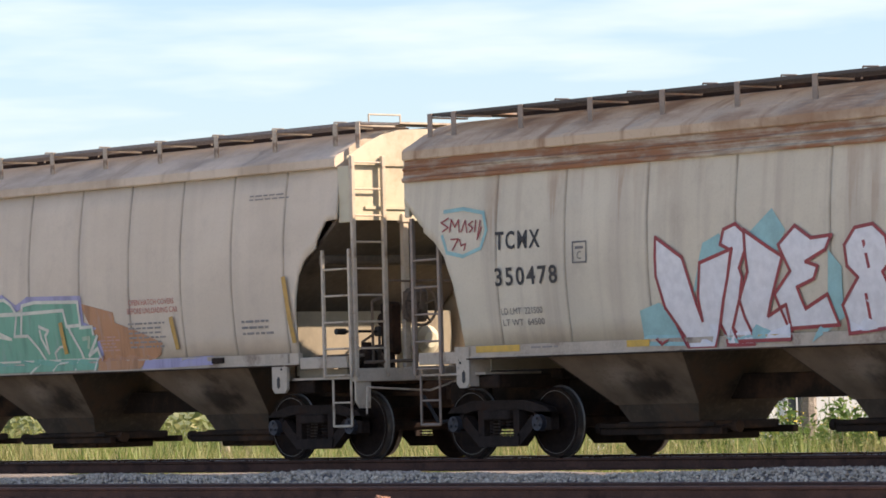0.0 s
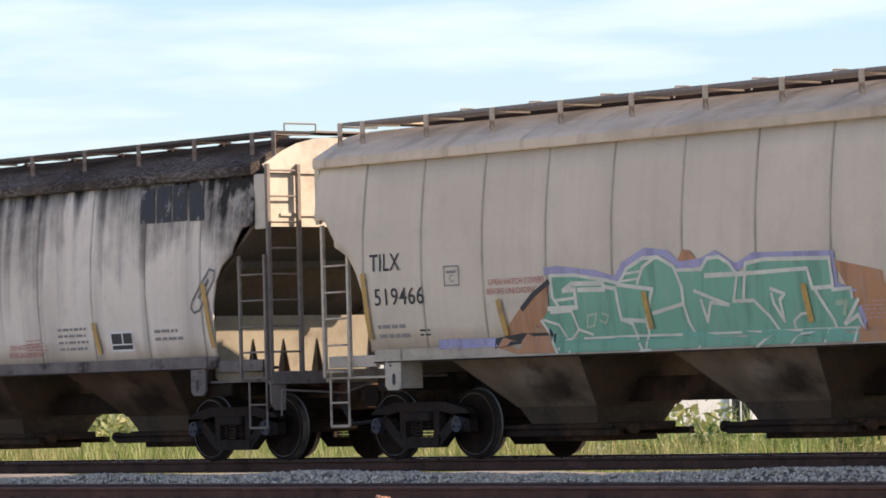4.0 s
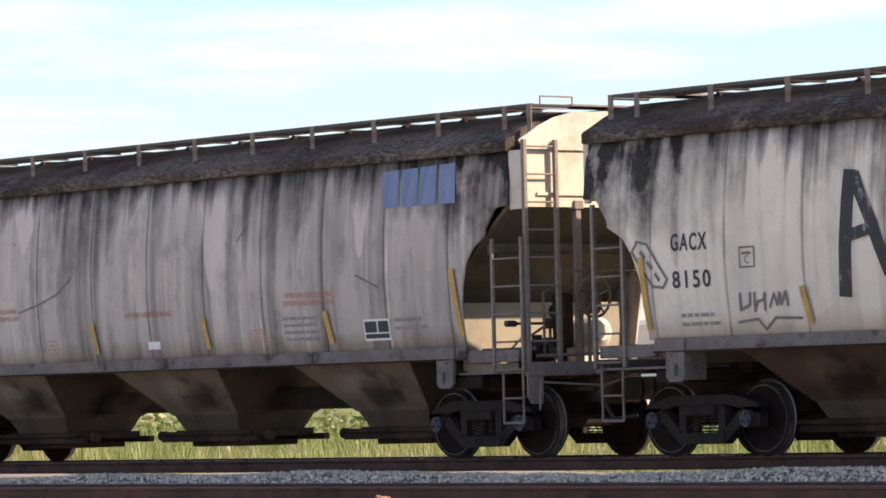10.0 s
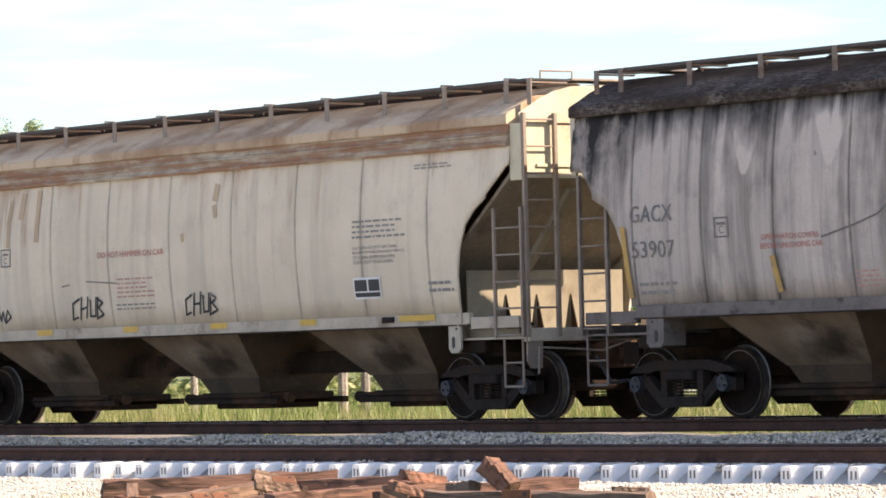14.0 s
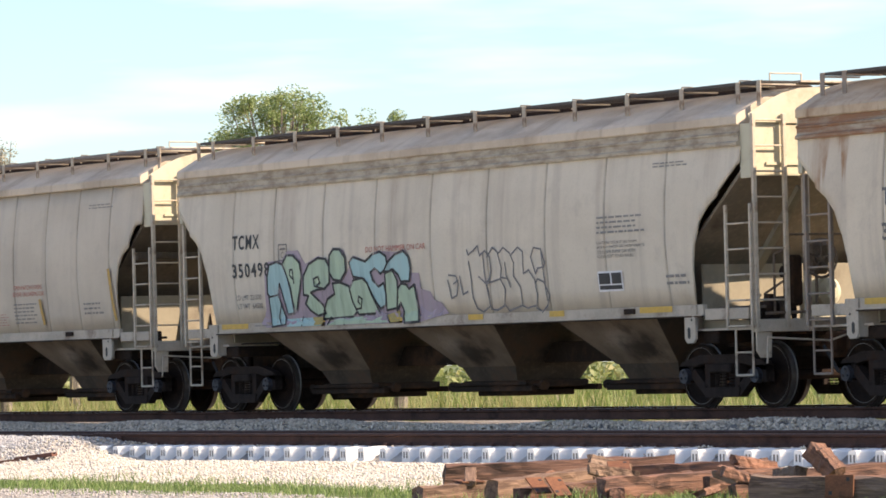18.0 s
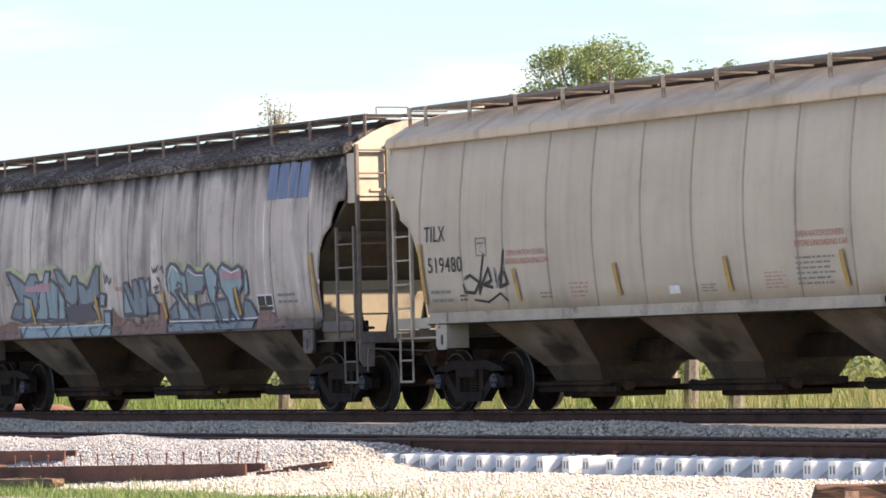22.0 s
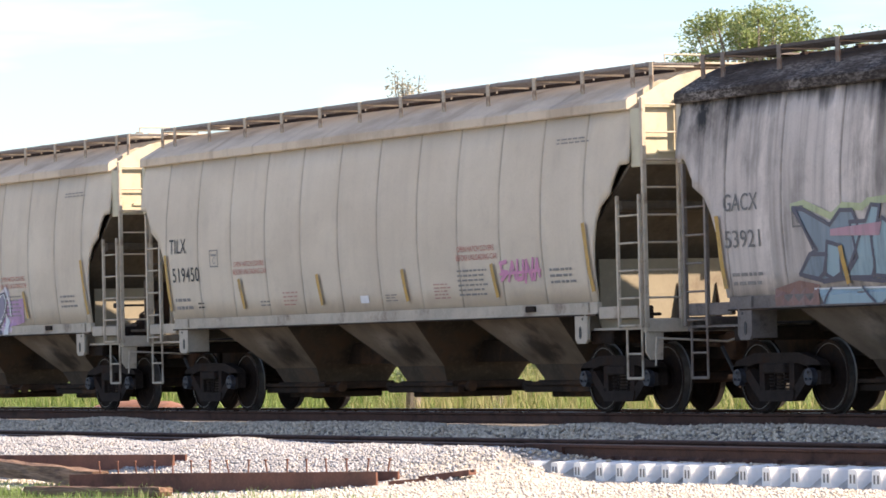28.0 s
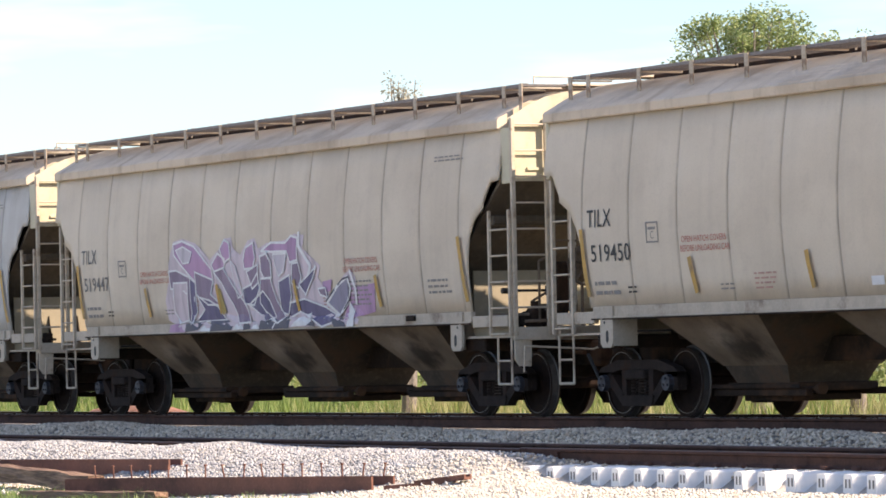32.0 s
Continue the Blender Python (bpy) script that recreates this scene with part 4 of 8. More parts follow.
    if trough:
        def cover(bm):
            box(bm, -0.69, 0.69, -0.36, 0.36, 4.58, 4.65, 0.03)
            box(bm, -0.5, -0.44, -0.38, 0.38, 4.65, 4.67)
            box(bm, 0.44, 0.5, -0.38, 0.38, 4.65, 4.67)
        def latch(bm):
            bar(bm, (0, -0.42, 4.55), (0.03, -0.42, 4.70), 0.012, 6)
            bar(bm, (0.03, -0.42, 4.70), (0.3, -0.42, 4.68), 0.012, 6)
            bar(bm, (0.3, -0.42, 4.68), (0.36, -0.42, 4.58), 0.012, 6)
        # coaming's dark colour stands in for shade below the running boards
        shared("hatch_coaming", "", lambda bm: box(bm, -7.3, 7.2, -0.4, 0.4, 4.48, 4.60, 0.02), UNDER_DARK, car, None, "dark coaming under the hatch covers")
        for k in range(10):
            x = -6.5 + k * 13 / 9
            h = shared("hatch_cover", "", cover, roof_paint, car, pose(x, 0, 0))
            shared("latch", "", latch, fit_paint, h)
    else:
        shared("hatch_cover", "long", lambda bm: box(bm, -7.4, 7.4, -0.33, 0.33, 4.48, 4.555, 0.03), roof_paint, car, None, "long sooty trough hatch cover")
        for k in range(12):
            shared("latch", "long", lambda bm: (box(bm, -0.03, 0.03, -0.4, 0.4, 4.556, 4.575), box(bm, -0.06, 0.06, -0.42, -0.36, 4.47, 4.555, 0.01)), UNDER_DARK, car, pose(-7.0 + k * 14 / 11, 0, 0))
    CARS.append((car, left, sets))
    return car


def roof_paint_of(name, base, second, amount, flecks=0.0):
    """Weathered roof sheet: patches, cross-wise runs and speckle."""
    m = Nodes(name, 0.8)
    big = m.noise(m.mapped(0.8, 1.5, 1.0), 1.0, 5, 0.6)
    run = m.noise(m.mapped(3.2, 0.6, 1.0), 1.0, 4, 0.6)
    fleck = m.noise(m.co, 22, 4, 0.7)
    col = m.mix(m.span(big, 0.4, 0.68, 0, amount), base, second)
    col = m.mix(m.span(run, 0.5, 0.72, 0, amount), col, second)
    col = m.mix(m.span(fleck, 0.55, 0.75, 0, amount * 0.8), col, tuple(c * 1.15 for c in second))
    if flecks:
        y = m.math("ABSOLUTE", m.xyz()[1])
        chip = m.noise(m.mapped(9, 26, 26), 1.0, 6, 0.75)
        patch = m.noise(m.mapped(0.7, 1.2, 1.2), 1.0, 4)
        band = m.span(y, 0.9, 1.2)
        fac = m.math("MULTIPLY", m.math("MULTIPLY", m.span(chip, 0.41, 0.64), m.span(patch, 0.36, 0.58, 0.12, 1.0)), m.math("MULTIPLY", band, flecks))
        col = m.mix(fac, col, (0.44, 0.395, 0.355))
    m.bsdf.inputs["Specular IOR Level"].default_value = 0.08
    m.bump(fleck, 0.3, 0.01)
    return m.done(col)


def chord_paint_of(name, amount):
    """Long lengthwise bands of rust and dirt."""
    m = Nodes(name, 0.75)
    band = m.noise(m.mapped(0.35, 0, 9.0), 1.0, 5, 0.6)
    spot = m.noise(m.mapped(2.5, 0, 6.0), 1.0, 5, 0.65)
    col = m.mix(m.span(spot, 0.4, 0.65, 0, 0.8), (0.46, 0.40, 0.30), (0.22, 0.175, 0.125))
    rust = m.mix(spot, (0.15, 0.055, 0.025), (0.36, 0.16, 0.065))
    col = m.mix(m.math("MULTIPLY", m.span(band, 0.38, 0.56, 0, amount), m.span(spot, 0.3, 0.55, 0.55, 1.0)), col, rust)
    m.bump(spot, 0.3, 0.01)
    return m.done(col)


def paints(tag, base, grime, **kw):
    return car_paint("side_paint_" + tag, base, grime, **kw)


CREAM = plain("cream_end_paint", (0.56, 0.52, 0.375), 0.6, 0.0, 0.15, 1.5, (0.38, 0.3, 0.2), 0.15)
GREY_END = plain("grey_end_paint", (0.56, 0.50, 0.40), 0.6, 0.0, 0.18, 1.5, (0.33, 0.26, 0.19), 0.15)
FIT_BEIGE = plain("beige_fittings", (0.58, 0.49, 0.37), 0.65, 0.0, 0.25, 6, (0.22, 0.15, 0.10))
FIT_SOOT = plain("sooty_fittings", (0.22, 0.18, 0.148), 0.65, 0.0, 0.35, 6, (0.13, 0.08, 0.055))
FIT_RUST = plain("rusty_fittings", (0.30, 0.24, 0.19), 0.65, 0.1, 0.3, 5, (0.26, 0.13, 0.07))
SOOT_ROOF = roof_paint_of("sooty_roof", (0.034, 0.025, 0.02), (0.12, 0.095, 0.078), 0.45, 0.3)
FLECK_ROOF = roof_paint_of("flecked_sooty_roof", (0.034, 0.027, 0.023), (0.11, 0.09, 0.078), 0.4, 0.6)
DULL_ROOF = roof_paint_of("dusty_roof", (0.64, 0.535, 0.41), (0.36, 0.28, 0.205), 0.6)
RUST_ROOF = roof_paint_of("rusty_roof", (0.56, 0.44, 0.31), (0.27, 0.155, 0.09), 0.75)
CHORD_RUST, CHORD_SOME, CHORD_DULL = chord_paint_of("rusty_top_chord", 1.0), chord_paint_of("part_rusty_top_chord", 0.85), chord_paint_of("dull_top_chord", 0.12)
SILL_GREY = plain("grey_sill_paint", (0.54, 0.465, 0.365), 0.7, 0.0, 0.25, 3, (0.24, 0.185, 0.14), 0.15, 0.2)
SILL_SOOT = plain("grimy_sill_paint", (0.21, 0.18, 0.16), 0.75, 0.0, 0.35, 4, (0.05, 0.042, 0.038), 0.15, 0.15)



def bay_paint_of(name, base, dark, pale):
    """Discharge bay: mottled grime, a dark greasy smear where the vibrator hangs, a pale rubbed streak beside it."""
    m = Nodes(name, 0.85)
    m.bsdf.inputs["Specular IOR Level"].default_value = 0.1
    x, y, z = m.xyz()
    rnd = m.random()
    wob = m.math("MULTIPLY", m.math("SUBTRACT", m.noise(m.mapped(3, 3, 3), 1.0, 6, 0.72), 0.5), 1.5)
    off = m.math("MULTIPLY", m.math("SUBTRACT", rnd, 0.5), 0.5)
    n1, n2 = m.noise(m.mapped(1.5, 1.5, 1.5), 1.0, 6, 0.62), m.noise(m.co, 24, 4)
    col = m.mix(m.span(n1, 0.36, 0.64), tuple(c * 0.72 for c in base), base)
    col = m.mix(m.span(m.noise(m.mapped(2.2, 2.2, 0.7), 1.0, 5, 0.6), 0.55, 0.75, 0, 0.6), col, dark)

    def smear(cx, cz, rx, rz):
        dx = m.math("DIVIDE", m.math("ADD", m.math("SUBTRACT", x, cx), off), rx)
        dz = m.math("DIVIDE", m.math("SUBTRACT", z, cz), rz)
        d = m.math("SQRT", m.math("ADD", m.math("MULTIPLY", dx, dx), m.math("MULTIPLY", dz, dz)))
        return m.span(m.math("ADD", d, m.math("MULTIPLY", wob, 1.6)), 0.3, 1.5, 1.0, 0.0)
    col = m.mix(m.math("MULTIPLY", smear(-0.22, 1.02, 0.42, 0.16), 0.55), col, pale)
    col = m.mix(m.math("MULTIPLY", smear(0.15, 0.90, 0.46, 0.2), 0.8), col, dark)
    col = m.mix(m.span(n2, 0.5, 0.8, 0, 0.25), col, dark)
    m.bump(n2, 0.2, 0.01)
    return m.done(col)


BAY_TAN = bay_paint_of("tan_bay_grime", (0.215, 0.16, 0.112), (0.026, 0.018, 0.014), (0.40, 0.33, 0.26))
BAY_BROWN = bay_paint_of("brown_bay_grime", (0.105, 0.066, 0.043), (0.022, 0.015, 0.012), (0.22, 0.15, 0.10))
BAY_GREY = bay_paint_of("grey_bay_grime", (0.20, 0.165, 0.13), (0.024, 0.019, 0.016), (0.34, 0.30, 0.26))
BEIGE = (0.655, 0.565, 0.44)
GREENISH = (0.64, 0.585, 0.45)
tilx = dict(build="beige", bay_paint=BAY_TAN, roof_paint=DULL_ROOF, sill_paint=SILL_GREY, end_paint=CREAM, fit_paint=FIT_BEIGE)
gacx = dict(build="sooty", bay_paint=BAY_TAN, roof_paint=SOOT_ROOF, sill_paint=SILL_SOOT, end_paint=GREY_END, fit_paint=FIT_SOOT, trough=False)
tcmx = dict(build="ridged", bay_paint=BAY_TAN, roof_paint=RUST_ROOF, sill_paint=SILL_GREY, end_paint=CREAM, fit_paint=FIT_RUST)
tcmx_dull = dict(tcmx, roof_paint=DULL_ROOF, fit_paint=FIT_BEIGE)
TAN_GRIME = (0.31, 0.255, 0.205)
LEFTS = (-0.77, -18.54, -36.26, -54.07, -71.70, -89.38, -107.0, -124.70, -142.25, -159.89, -177.5)
car_1 = hopper_car(LEFTS[0], "grey covered hopper car with a rusty top chord and white graffiti", paint=paints("a", GREENISH, TAN_GRIME, streak=0.35, rust=0.35, rust_z=3.70, seed=1.0, build="ridged"), chord_paint=CHORD_RUST, **tcmx)
car_2 = hopper_car(LEFTS[1], "beige covered hopper car with green and orange graffiti", gear=True, handle=True, paint=paints("b", BEIGE, TAN_GRIME, streak=0.12, seed=2.0), **tilx)
car_3 = hopper_car(LEFTS[2], "white covered hopper car streaked with soot, black graffiti letters", paint=paints("c", (0.74, 0.66, 0.56), (0.25, 0.21, 0.175), streak=0.3, top_soot=1.15, soot_len=1.3, seed=3.3, build="sooty"), **dict(gacx, bay_paint=BAY_BROWN))
car_4 = hopper_car(LEFTS[3], "dark grey sooty covered hopper car with faded blue letters", gear=True, handle=True, paint=paints("d", (0.49, 0.43, 0.38), (0.085, 0.074, 0.066), streak=0.58, top_soot=1.2, soot_len=0.95, runs=((-4.82, 0.29, 3.04, 3.78), (-3.24, 0.37, 3.08, 3.95), (-1.72, 0.15, 3.5, 3.95), (1.52, 0.34, 2.35, 3.85), (4.9, 0.2, 2.7, 3.6)), seed=8.1, build="sooty", patch=0.75), **gacx)
car_5 = hopper_car(LEFTS[4], "pale grey covered hopper car with rust runs", paint=paints("e", (0.71, 0.615, 0.475), TAN_GRIME, streak=0.3, rust=0.9, rust_z=3.70, seed=5.7, build="ridged"), chord_paint=CHORD_SOME, **tcmx)
car_6 = hopper_car(LEFTS[5], "pale grey covered hopper car with turquoise graffiti", gear=True, paint=paints("f", (0.665, 0.585, 0.46), TAN_GRIME, streak=0.3, rust=0.12, rust_z=3.70, seed=6.4, build="ridged"), chord_paint=CHORD_DULL, **tcmx_dull)
car_7 = hopper_car(LEFTS[6], "beige covered hopper car with a black scrawled tag", paint=paints("g", (0.60, 0.515, 0.40), TAN_GRIME, streak=0.2, seed=7.2), **tilx)
car_8 = hopper_car(LEFTS[7], "dark grey streaked covered hopper car with blue graffiti", paint=paints("h", (0.59, 0.52, 0.465), (0.12, 0.103, 0.092), streak=0.42, top_soot=1.2, soot_len=0.5, seed=9.6, build="sooty", patch=0.9), **dict(gacx, roof_paint=FLECK_ROOF, bay_paint=BAY_GREY))
car_9 = hopper_car(LEFTS[8], "clean beige covered hopper car with a small pink tag", paint=paints("i", BEIGE, TAN_GRIME, streak=0.1, seed=11.0), **tilx)
car_10 = hopper_car(LEFTS[9], "beige covered hopper car with pink and purple graffiti", gear=True, handle=True, paint=paints("j", BEIGE, TAN_GRIME, streak=0.12, seed=12.5), **tilx)
car_11 = hopper_car(LEFTS[10], "grey covered hopper car with black letters", paint=paints("k", (0.55, 0.54, 0.50), TAN_GRIME, streak=0.25, top_soot=0.3, soot_len=0.3, seed=13.1), **tilx)


# ---- paint, lettering and marks on the cars ----
def spray(name, base):
    return plain(name, base, 0.6, 0.0, 0.22, 4, None, 0.0)


def faded_spray(name, base):
    """Paint worn through in flecks and streaks."""
    m = Nodes(name, 0.65)
    n = m.noise(m.mapped(7, 7, 2.2), 1.0, 6, 0.7)
    run = m.noise(m.mapped(6, 6, 0.5), 1.0, 5, 0.65)
    col = m.mix(m.span(n, 0.5, 0.72, 0, 0.75), base, tuple(min(1, c * 0.55 + 0.16) for c in base))
    col = m.mix(m.span(run, 0.45, 0.7, 0, 0.55), col, tuple(c * 0.5 for c in base))
    return m.done(col)


def worn_spray(name, base):
    """Thick paint that has flaked off in ragged patches, pale car paint showing through."""
    m = Nodes(name, 0.65)
    n = m.noise(m.mapped(2.6, 2.6, 1.7), 1.0, 6, 0.72)
    f = m.noise(m.mapped(14, 14, 6), 1.0, 4, 0.7)
    col = m.mix(m.math("MULTIPLY", m.span(n, 0.54, 0.62, 0, 0.85), m.span(f, 0.35, 0.6)), base, (0.40, 0.36, 0.33))
    return m.done(col)


TEAL, CRIMSON, MINT, PALE_MINT = spray("teal_spray", (0.28, 0.52, 0.50)), spray("crimson_spray", (0.34, 0.05, 0.05)), faded_spray("mint_spray", (0.16, 0.40, 0.27)), spray("pale_mint_spray", (0.66, 0.66, 0.54))
ORANGE_SPRAY, VIOLET_SPRAY, SPRAY_BLACK = faded_spray("orange_spray", (0.46, 0.22, 0.10)), faded_spray("violet_spray", (0.36, 0.34, 0.50)), worn_spray("black_spray", (0.020, 0.019, 0.020))
BLUE_LOGO, RUST_RUN = faded_spray("faded_blue_paint", (0.14, 0.20, 0.33)), faded_spray("rust_run", (0.50, 0.36, 0.22))
MAUVE, AQUA, LIME_AQUA, OCHRE = faded_spray("mauve_spray", (0.36, 0.28, 0.31)), faded_spray("aqua_spray", (0.33, 0.52, 0.50)), faded_spray("lime_aqua_spray", (0.40, 0.52, 0.36)), spray("ochre_spray", (0.42, 0.31, 0.09))
THIN_GREY, LIME_GLOW, STEEL_BLUE, ICE_BLUE = spray("thin_grey_marker", (0.20, 0.19, 0.19)), faded_spray("lime_glow_spray", (0.42, 0.46, 0.26)), faded_spray("steel_blue_spray", (0.20, 0.255, 0.29)), faded_spray("ice_blue_spray", (0.27, 0.38, 0.41))
PINK_FADE, BRICK_RED, PINK_SPRAY, PLUM = faded_spray("pink_fade", (0.46, 0.26, 0.30)), faded_spray("brick_red_spray", (0.25, 0.13, 0.10)), faded_spray("pink_white_spray", (0.62, 0.52, 0.55)), faded_spray("plum_spray", (0.26, 0.19, 0.26))
DEEP_PURPLE, MAGENTA_PALE, GREY_VIOLET, DARK_SLATE = faded_spray("deep_purple_spray", (0.13, 0.11, 0.20)), faded_spray("magenta_pale_spray", (0.46, 0.27, 0.42)), faded_spray("grey_violet_spray", (0.27, 0.25, 0.33)), spray("dark_slate_spray", (0.10, 0.095, 0.12))
PALE_LILAC = faded_spray("pale_lilac_spray", (0.56, 0.50, 0.54))
HOT_PINK = faded_spray("hot_pink_spray", (0.62, 0.24, 0.38))


def skin_y(z):
    """How far out the car's skin stands at height z, the sill included."""
    return 1.536 if z < 1.476 else side_y(z)


class Artwork:
    """Flat paint on the near side of a car: filled shapes and brush lines in (x, z), laid onto the skin."""

    def __init__(self):
        self.bm, self.mats, self.coats = bmesh.new(), [], 0
        self.pieces, self.last = [], ""

    def piece(self, kind):
        """Begins a new piece of the work, so that each filled shape and each run of lines is a mesh of its own."""
        if self.bm.faces and not (kind == self.last == "line"):
            self.pieces.append(self.bm)
            self.bm = bmesh.new()
        self.last = kind

    def slot(self, mat):
        if mat not in self.mats:
            self.mats.append(mat)
        return self.mats.index(mat)

    def face(self, pts, slot, layer, cut=0.22):
        self.coats += 1
        b = bmesh.new()
        b.faces.new([b.verts.new((x, layer * 1.0, z)) for x, z in pts])
        b.normal_update()
        bmesh.ops.triangulate(b, faces=b.faces[:], quad_method="FIXED", ngon_method="EAR_CLIP")
        for _ in range(4):
            long = [e for e in b.edges if e.calc_length() > cut]
            if not long:
                break
            bmesh.ops.subdivide_edges(b, edges=long, cuts=1)
            bmesh.ops.triangulate(b, faces=[f for f in b.faces if len(f.verts) > 3])
        seen = {}
        for v in b.verts:
            seen[v] = self.bm.verts.new((v.co.x, -(skin_y(v.co.z) + 0.012 + 0.005 * layer + 0.00002 * self.coats), v.co.z))
        for f in b.faces:
            g = self.bm.faces.new([seen[v] for v in f.verts])
            g.material_index = slot
        b.free()

    def fill(self, mat, pts, layer=0):
        self.piece("fill")
        self.face(pts, self.slot(mat), layer)

    def line(self, mat, width, pts, layer=0):
        if self.last != "shape":
            self.piece("line")
        s, h = self.slot(mat), width / 2
        for (xa, za), (xb, zb) in zip(pts, pts[1:]):
            d = Vector((xb - xa, zb - za))
            if d.length < 1e-4:
                continue
            d.normalize()
            nx, nz, ex, ez = -d.y * h, d.x * h, d.x * h * 0.7, d.y * h * 0.7
            self.face([(xa - ex + nx, za - ez + nz), (xa - ex - nx, za - ez - nz), (xb + ex - nx, zb + ez - nz), (xb + ex + nx, zb + ez + nz)], s, layer)

    def shape(self, mat, edge, width, pts, layer=0):
        self.fill(mat, pts, layer)
        self.last = "shape"
        self.line(edge, width, tuple(pts) + (pts[0],), layer + 1)
        self.last = "done"

    def done(self, car, name="graffiti", label="", split=True):
        root = None
        self.pieces.append(self.bm)
        if not split:
            for other in self.pieces[:-1]:
                tmp = bpy.data.meshes.new("tmp")
                other.to_mesh(tmp)
                self.bm.from_mesh(tmp)
                bpy.data.meshes.remove(tmp)
                other.free()
            self.pieces = [self.bm]
        for bm in self.pieces:
            bmesh.ops.recalc_face_normals(bm, faces=bm.faces)
            me = bpy.data.meshes.new(name)
            used = sorted({f.material_index for f in bm.faces})
            for f in bm.faces:
                f.material_index = used.index(f.material_index)
            bm.to_mesh(me)
            bm.free()
            for k in used:
                me.materials.append(self.mats[k])
            ob = new(name if root is None else "spray_shape", me)
            ob.parent = root or car
            root = root or ob
        return tagged(root, label)


def lettering(car, words, x0, x1, z0, z1, mat, name="lettering", bold=0.0):
    """Words stretched into a box on the near side."""
    cu = bpy.data.curves.new("words", "FONT")
    cu.body, cu.resolution_u, cu.offset, cu.space_character = words, 3, bold, 1.0 + 12 * bold
    tmp = new("words", cu)
    me = bpy.data.meshes.new_from_object(tmp.evaluated_get(bpy.context.evaluated_depsgraph_get()))
    bpy.data.objects.remove(tmp)
    co = np.array([v.co for v in me.vertices])
    lo, hi = co.min(0), co.max(0)
    for v in me.vertices:
        x = x0 + (x1 - x0) * (v.co.x - lo[0]) / (hi[0] - lo[0])
        z = z0 + (z1 - z0) * (v.co.y - lo[1]) / (hi[1] - lo[1])
        v.co = (x, -(skin_y(z) + 0.014), z)
    me.name = name
    me.materials.clear()
    me.materials.append(mat)
    if z1 - z0 < 0.15:
        ob = new(name, me)
        ob.parent = car
        return ob
    # large marks: each letter is a piece of its own
    bm = bmesh.new()
    bm.from_mesh(me)
    bmesh.ops.remove_doubles(bm, verts=bm.verts, dist=1e-5)
    left, root = set(bm.faces), None
    while left:
        reach, heap = [], [left.pop()]
        while heap:
            f = heap.pop()
            reach.append(f)
            for e in f.edges:
                for g in e.link_faces:
                    if g in left:
                        left.remove(g)
                        heap.append(g)
        verts = list({v for f in reach for v in f.verts})
        at = {v: i for i, v in enumerate(verts)}
        glyph = new(name if root is None else "letter", raw_mesh(name, [tuple(v.co) for v in verts], [[at[v] for v in f.verts] for f in reach], mat))
        glyph.parent = root or car
        root = root or glyph
    bm.free()
    return root


def end_warning(car):
    """Red warning on the sunlit end sheet above the hollow."""
    for words, y0, y1, z0 in (("CAUTION", -1.22, -0.92, 3.76), ("NO SIDE LADDER", -1.34, -0.78, 3.64)):
        ob = lettering(car, words, y0, y1, z0, z0 + 0.065, FAINT_RED, "warning")
        for v in ob.data.vertices:
            v.co = (HALF - 0.010, v.co.x, v.co.z)


def bars(car, x0, x1, z0, z1, lines, mat, seed=0):
    """Small print that cannot be read: one broken bar a line."""
    rng = random.Random(seed * 97 + int(x0 * 100))
    a = Artwork()
    step = (z1 - z0) / lines
    for k in range(lines):
        z, x, end = z1 - (k + 0.5) * step, x0, x1 - rng.random() * (x1 - x0) * 0.25
        while x < end - 0.04:
            w = min(end - x, rng.uniform(0.05, 0.2))
            a.fill(mat, ((x, z - step * 0.2), (x + w, z - step * 0.2), (x + w, z + step * 0.2), (x, z + step * 0.2)))
            x += w + 0.035
    return a.done(car, "small_print", split=False)


def stripe(car, xa, za, xb, zb, w=0.095):
    """A yellow reflective strip."""
    a = Artwork()
    mid, lean = (xa + xb) / 2, (xb - xa) * 0.3
    a.line(YELLOW, w, ((mid - lean, za - 0.03), (mid + lean, zb + 0.03)), 5)
    a.done(car, "reflector_strip", "yellow reflective strip")


def plate_box(car, x0, x1, z0, z1, mat):
    a = Artwork()
    a.line(mat, 0.022, ((x0, z0), (x1, z0), (x1, z1), (x0, z1), (x0, z0)))
    a.fill(mat, ((x0 + 0.05, z1 - 0.09), (x1 - 0.05, z1 - 0.09), (x1 - 0.05, z1 - 0.055), (x0 + 0.05, z1 - 0.055)))
    a.done(car, "plate_mark", split=False)
    lettering(car, "C", (x0 + x1) / 2 - 0.045, (x0 + x1) / 2 + 0.045, z0 + 0.04, z0 + 0.14, mat)


def data_box(car, x0, x1, z0, z1):
    a = Artwork()
    a.fill(WHITE_INK, ((x0, z0), (x1, z0), (x1, z1), (x0, z1)))
    h, g = x1 - x0, 0.03
    a.fill(BLACK_INK, ((x0 + g, z0 + 0.11), (x0 + h * 0.5, z0 + 0.11), (x0 + h * 0.5, z1 - g), (x0 + g, z1 - g)), 1)
    a.fill(BLACK_INK, ((x0 + h * 0.56, z0 + 0.11), (x1 - g, z0 + 0.11), (x1 - g, z1 - g), (x0 + h * 0.56, z1 - g)), 1)
    a.fill(BLACK_INK, ((x0 + g, z0 + g), (x1 - g, z0 + g), (x1 - g, z0 + 0.09), (x0 + g, z0 + 0.09)), 1)
    a.done(car, "data_panel", "black data panel with a white border", split=False)


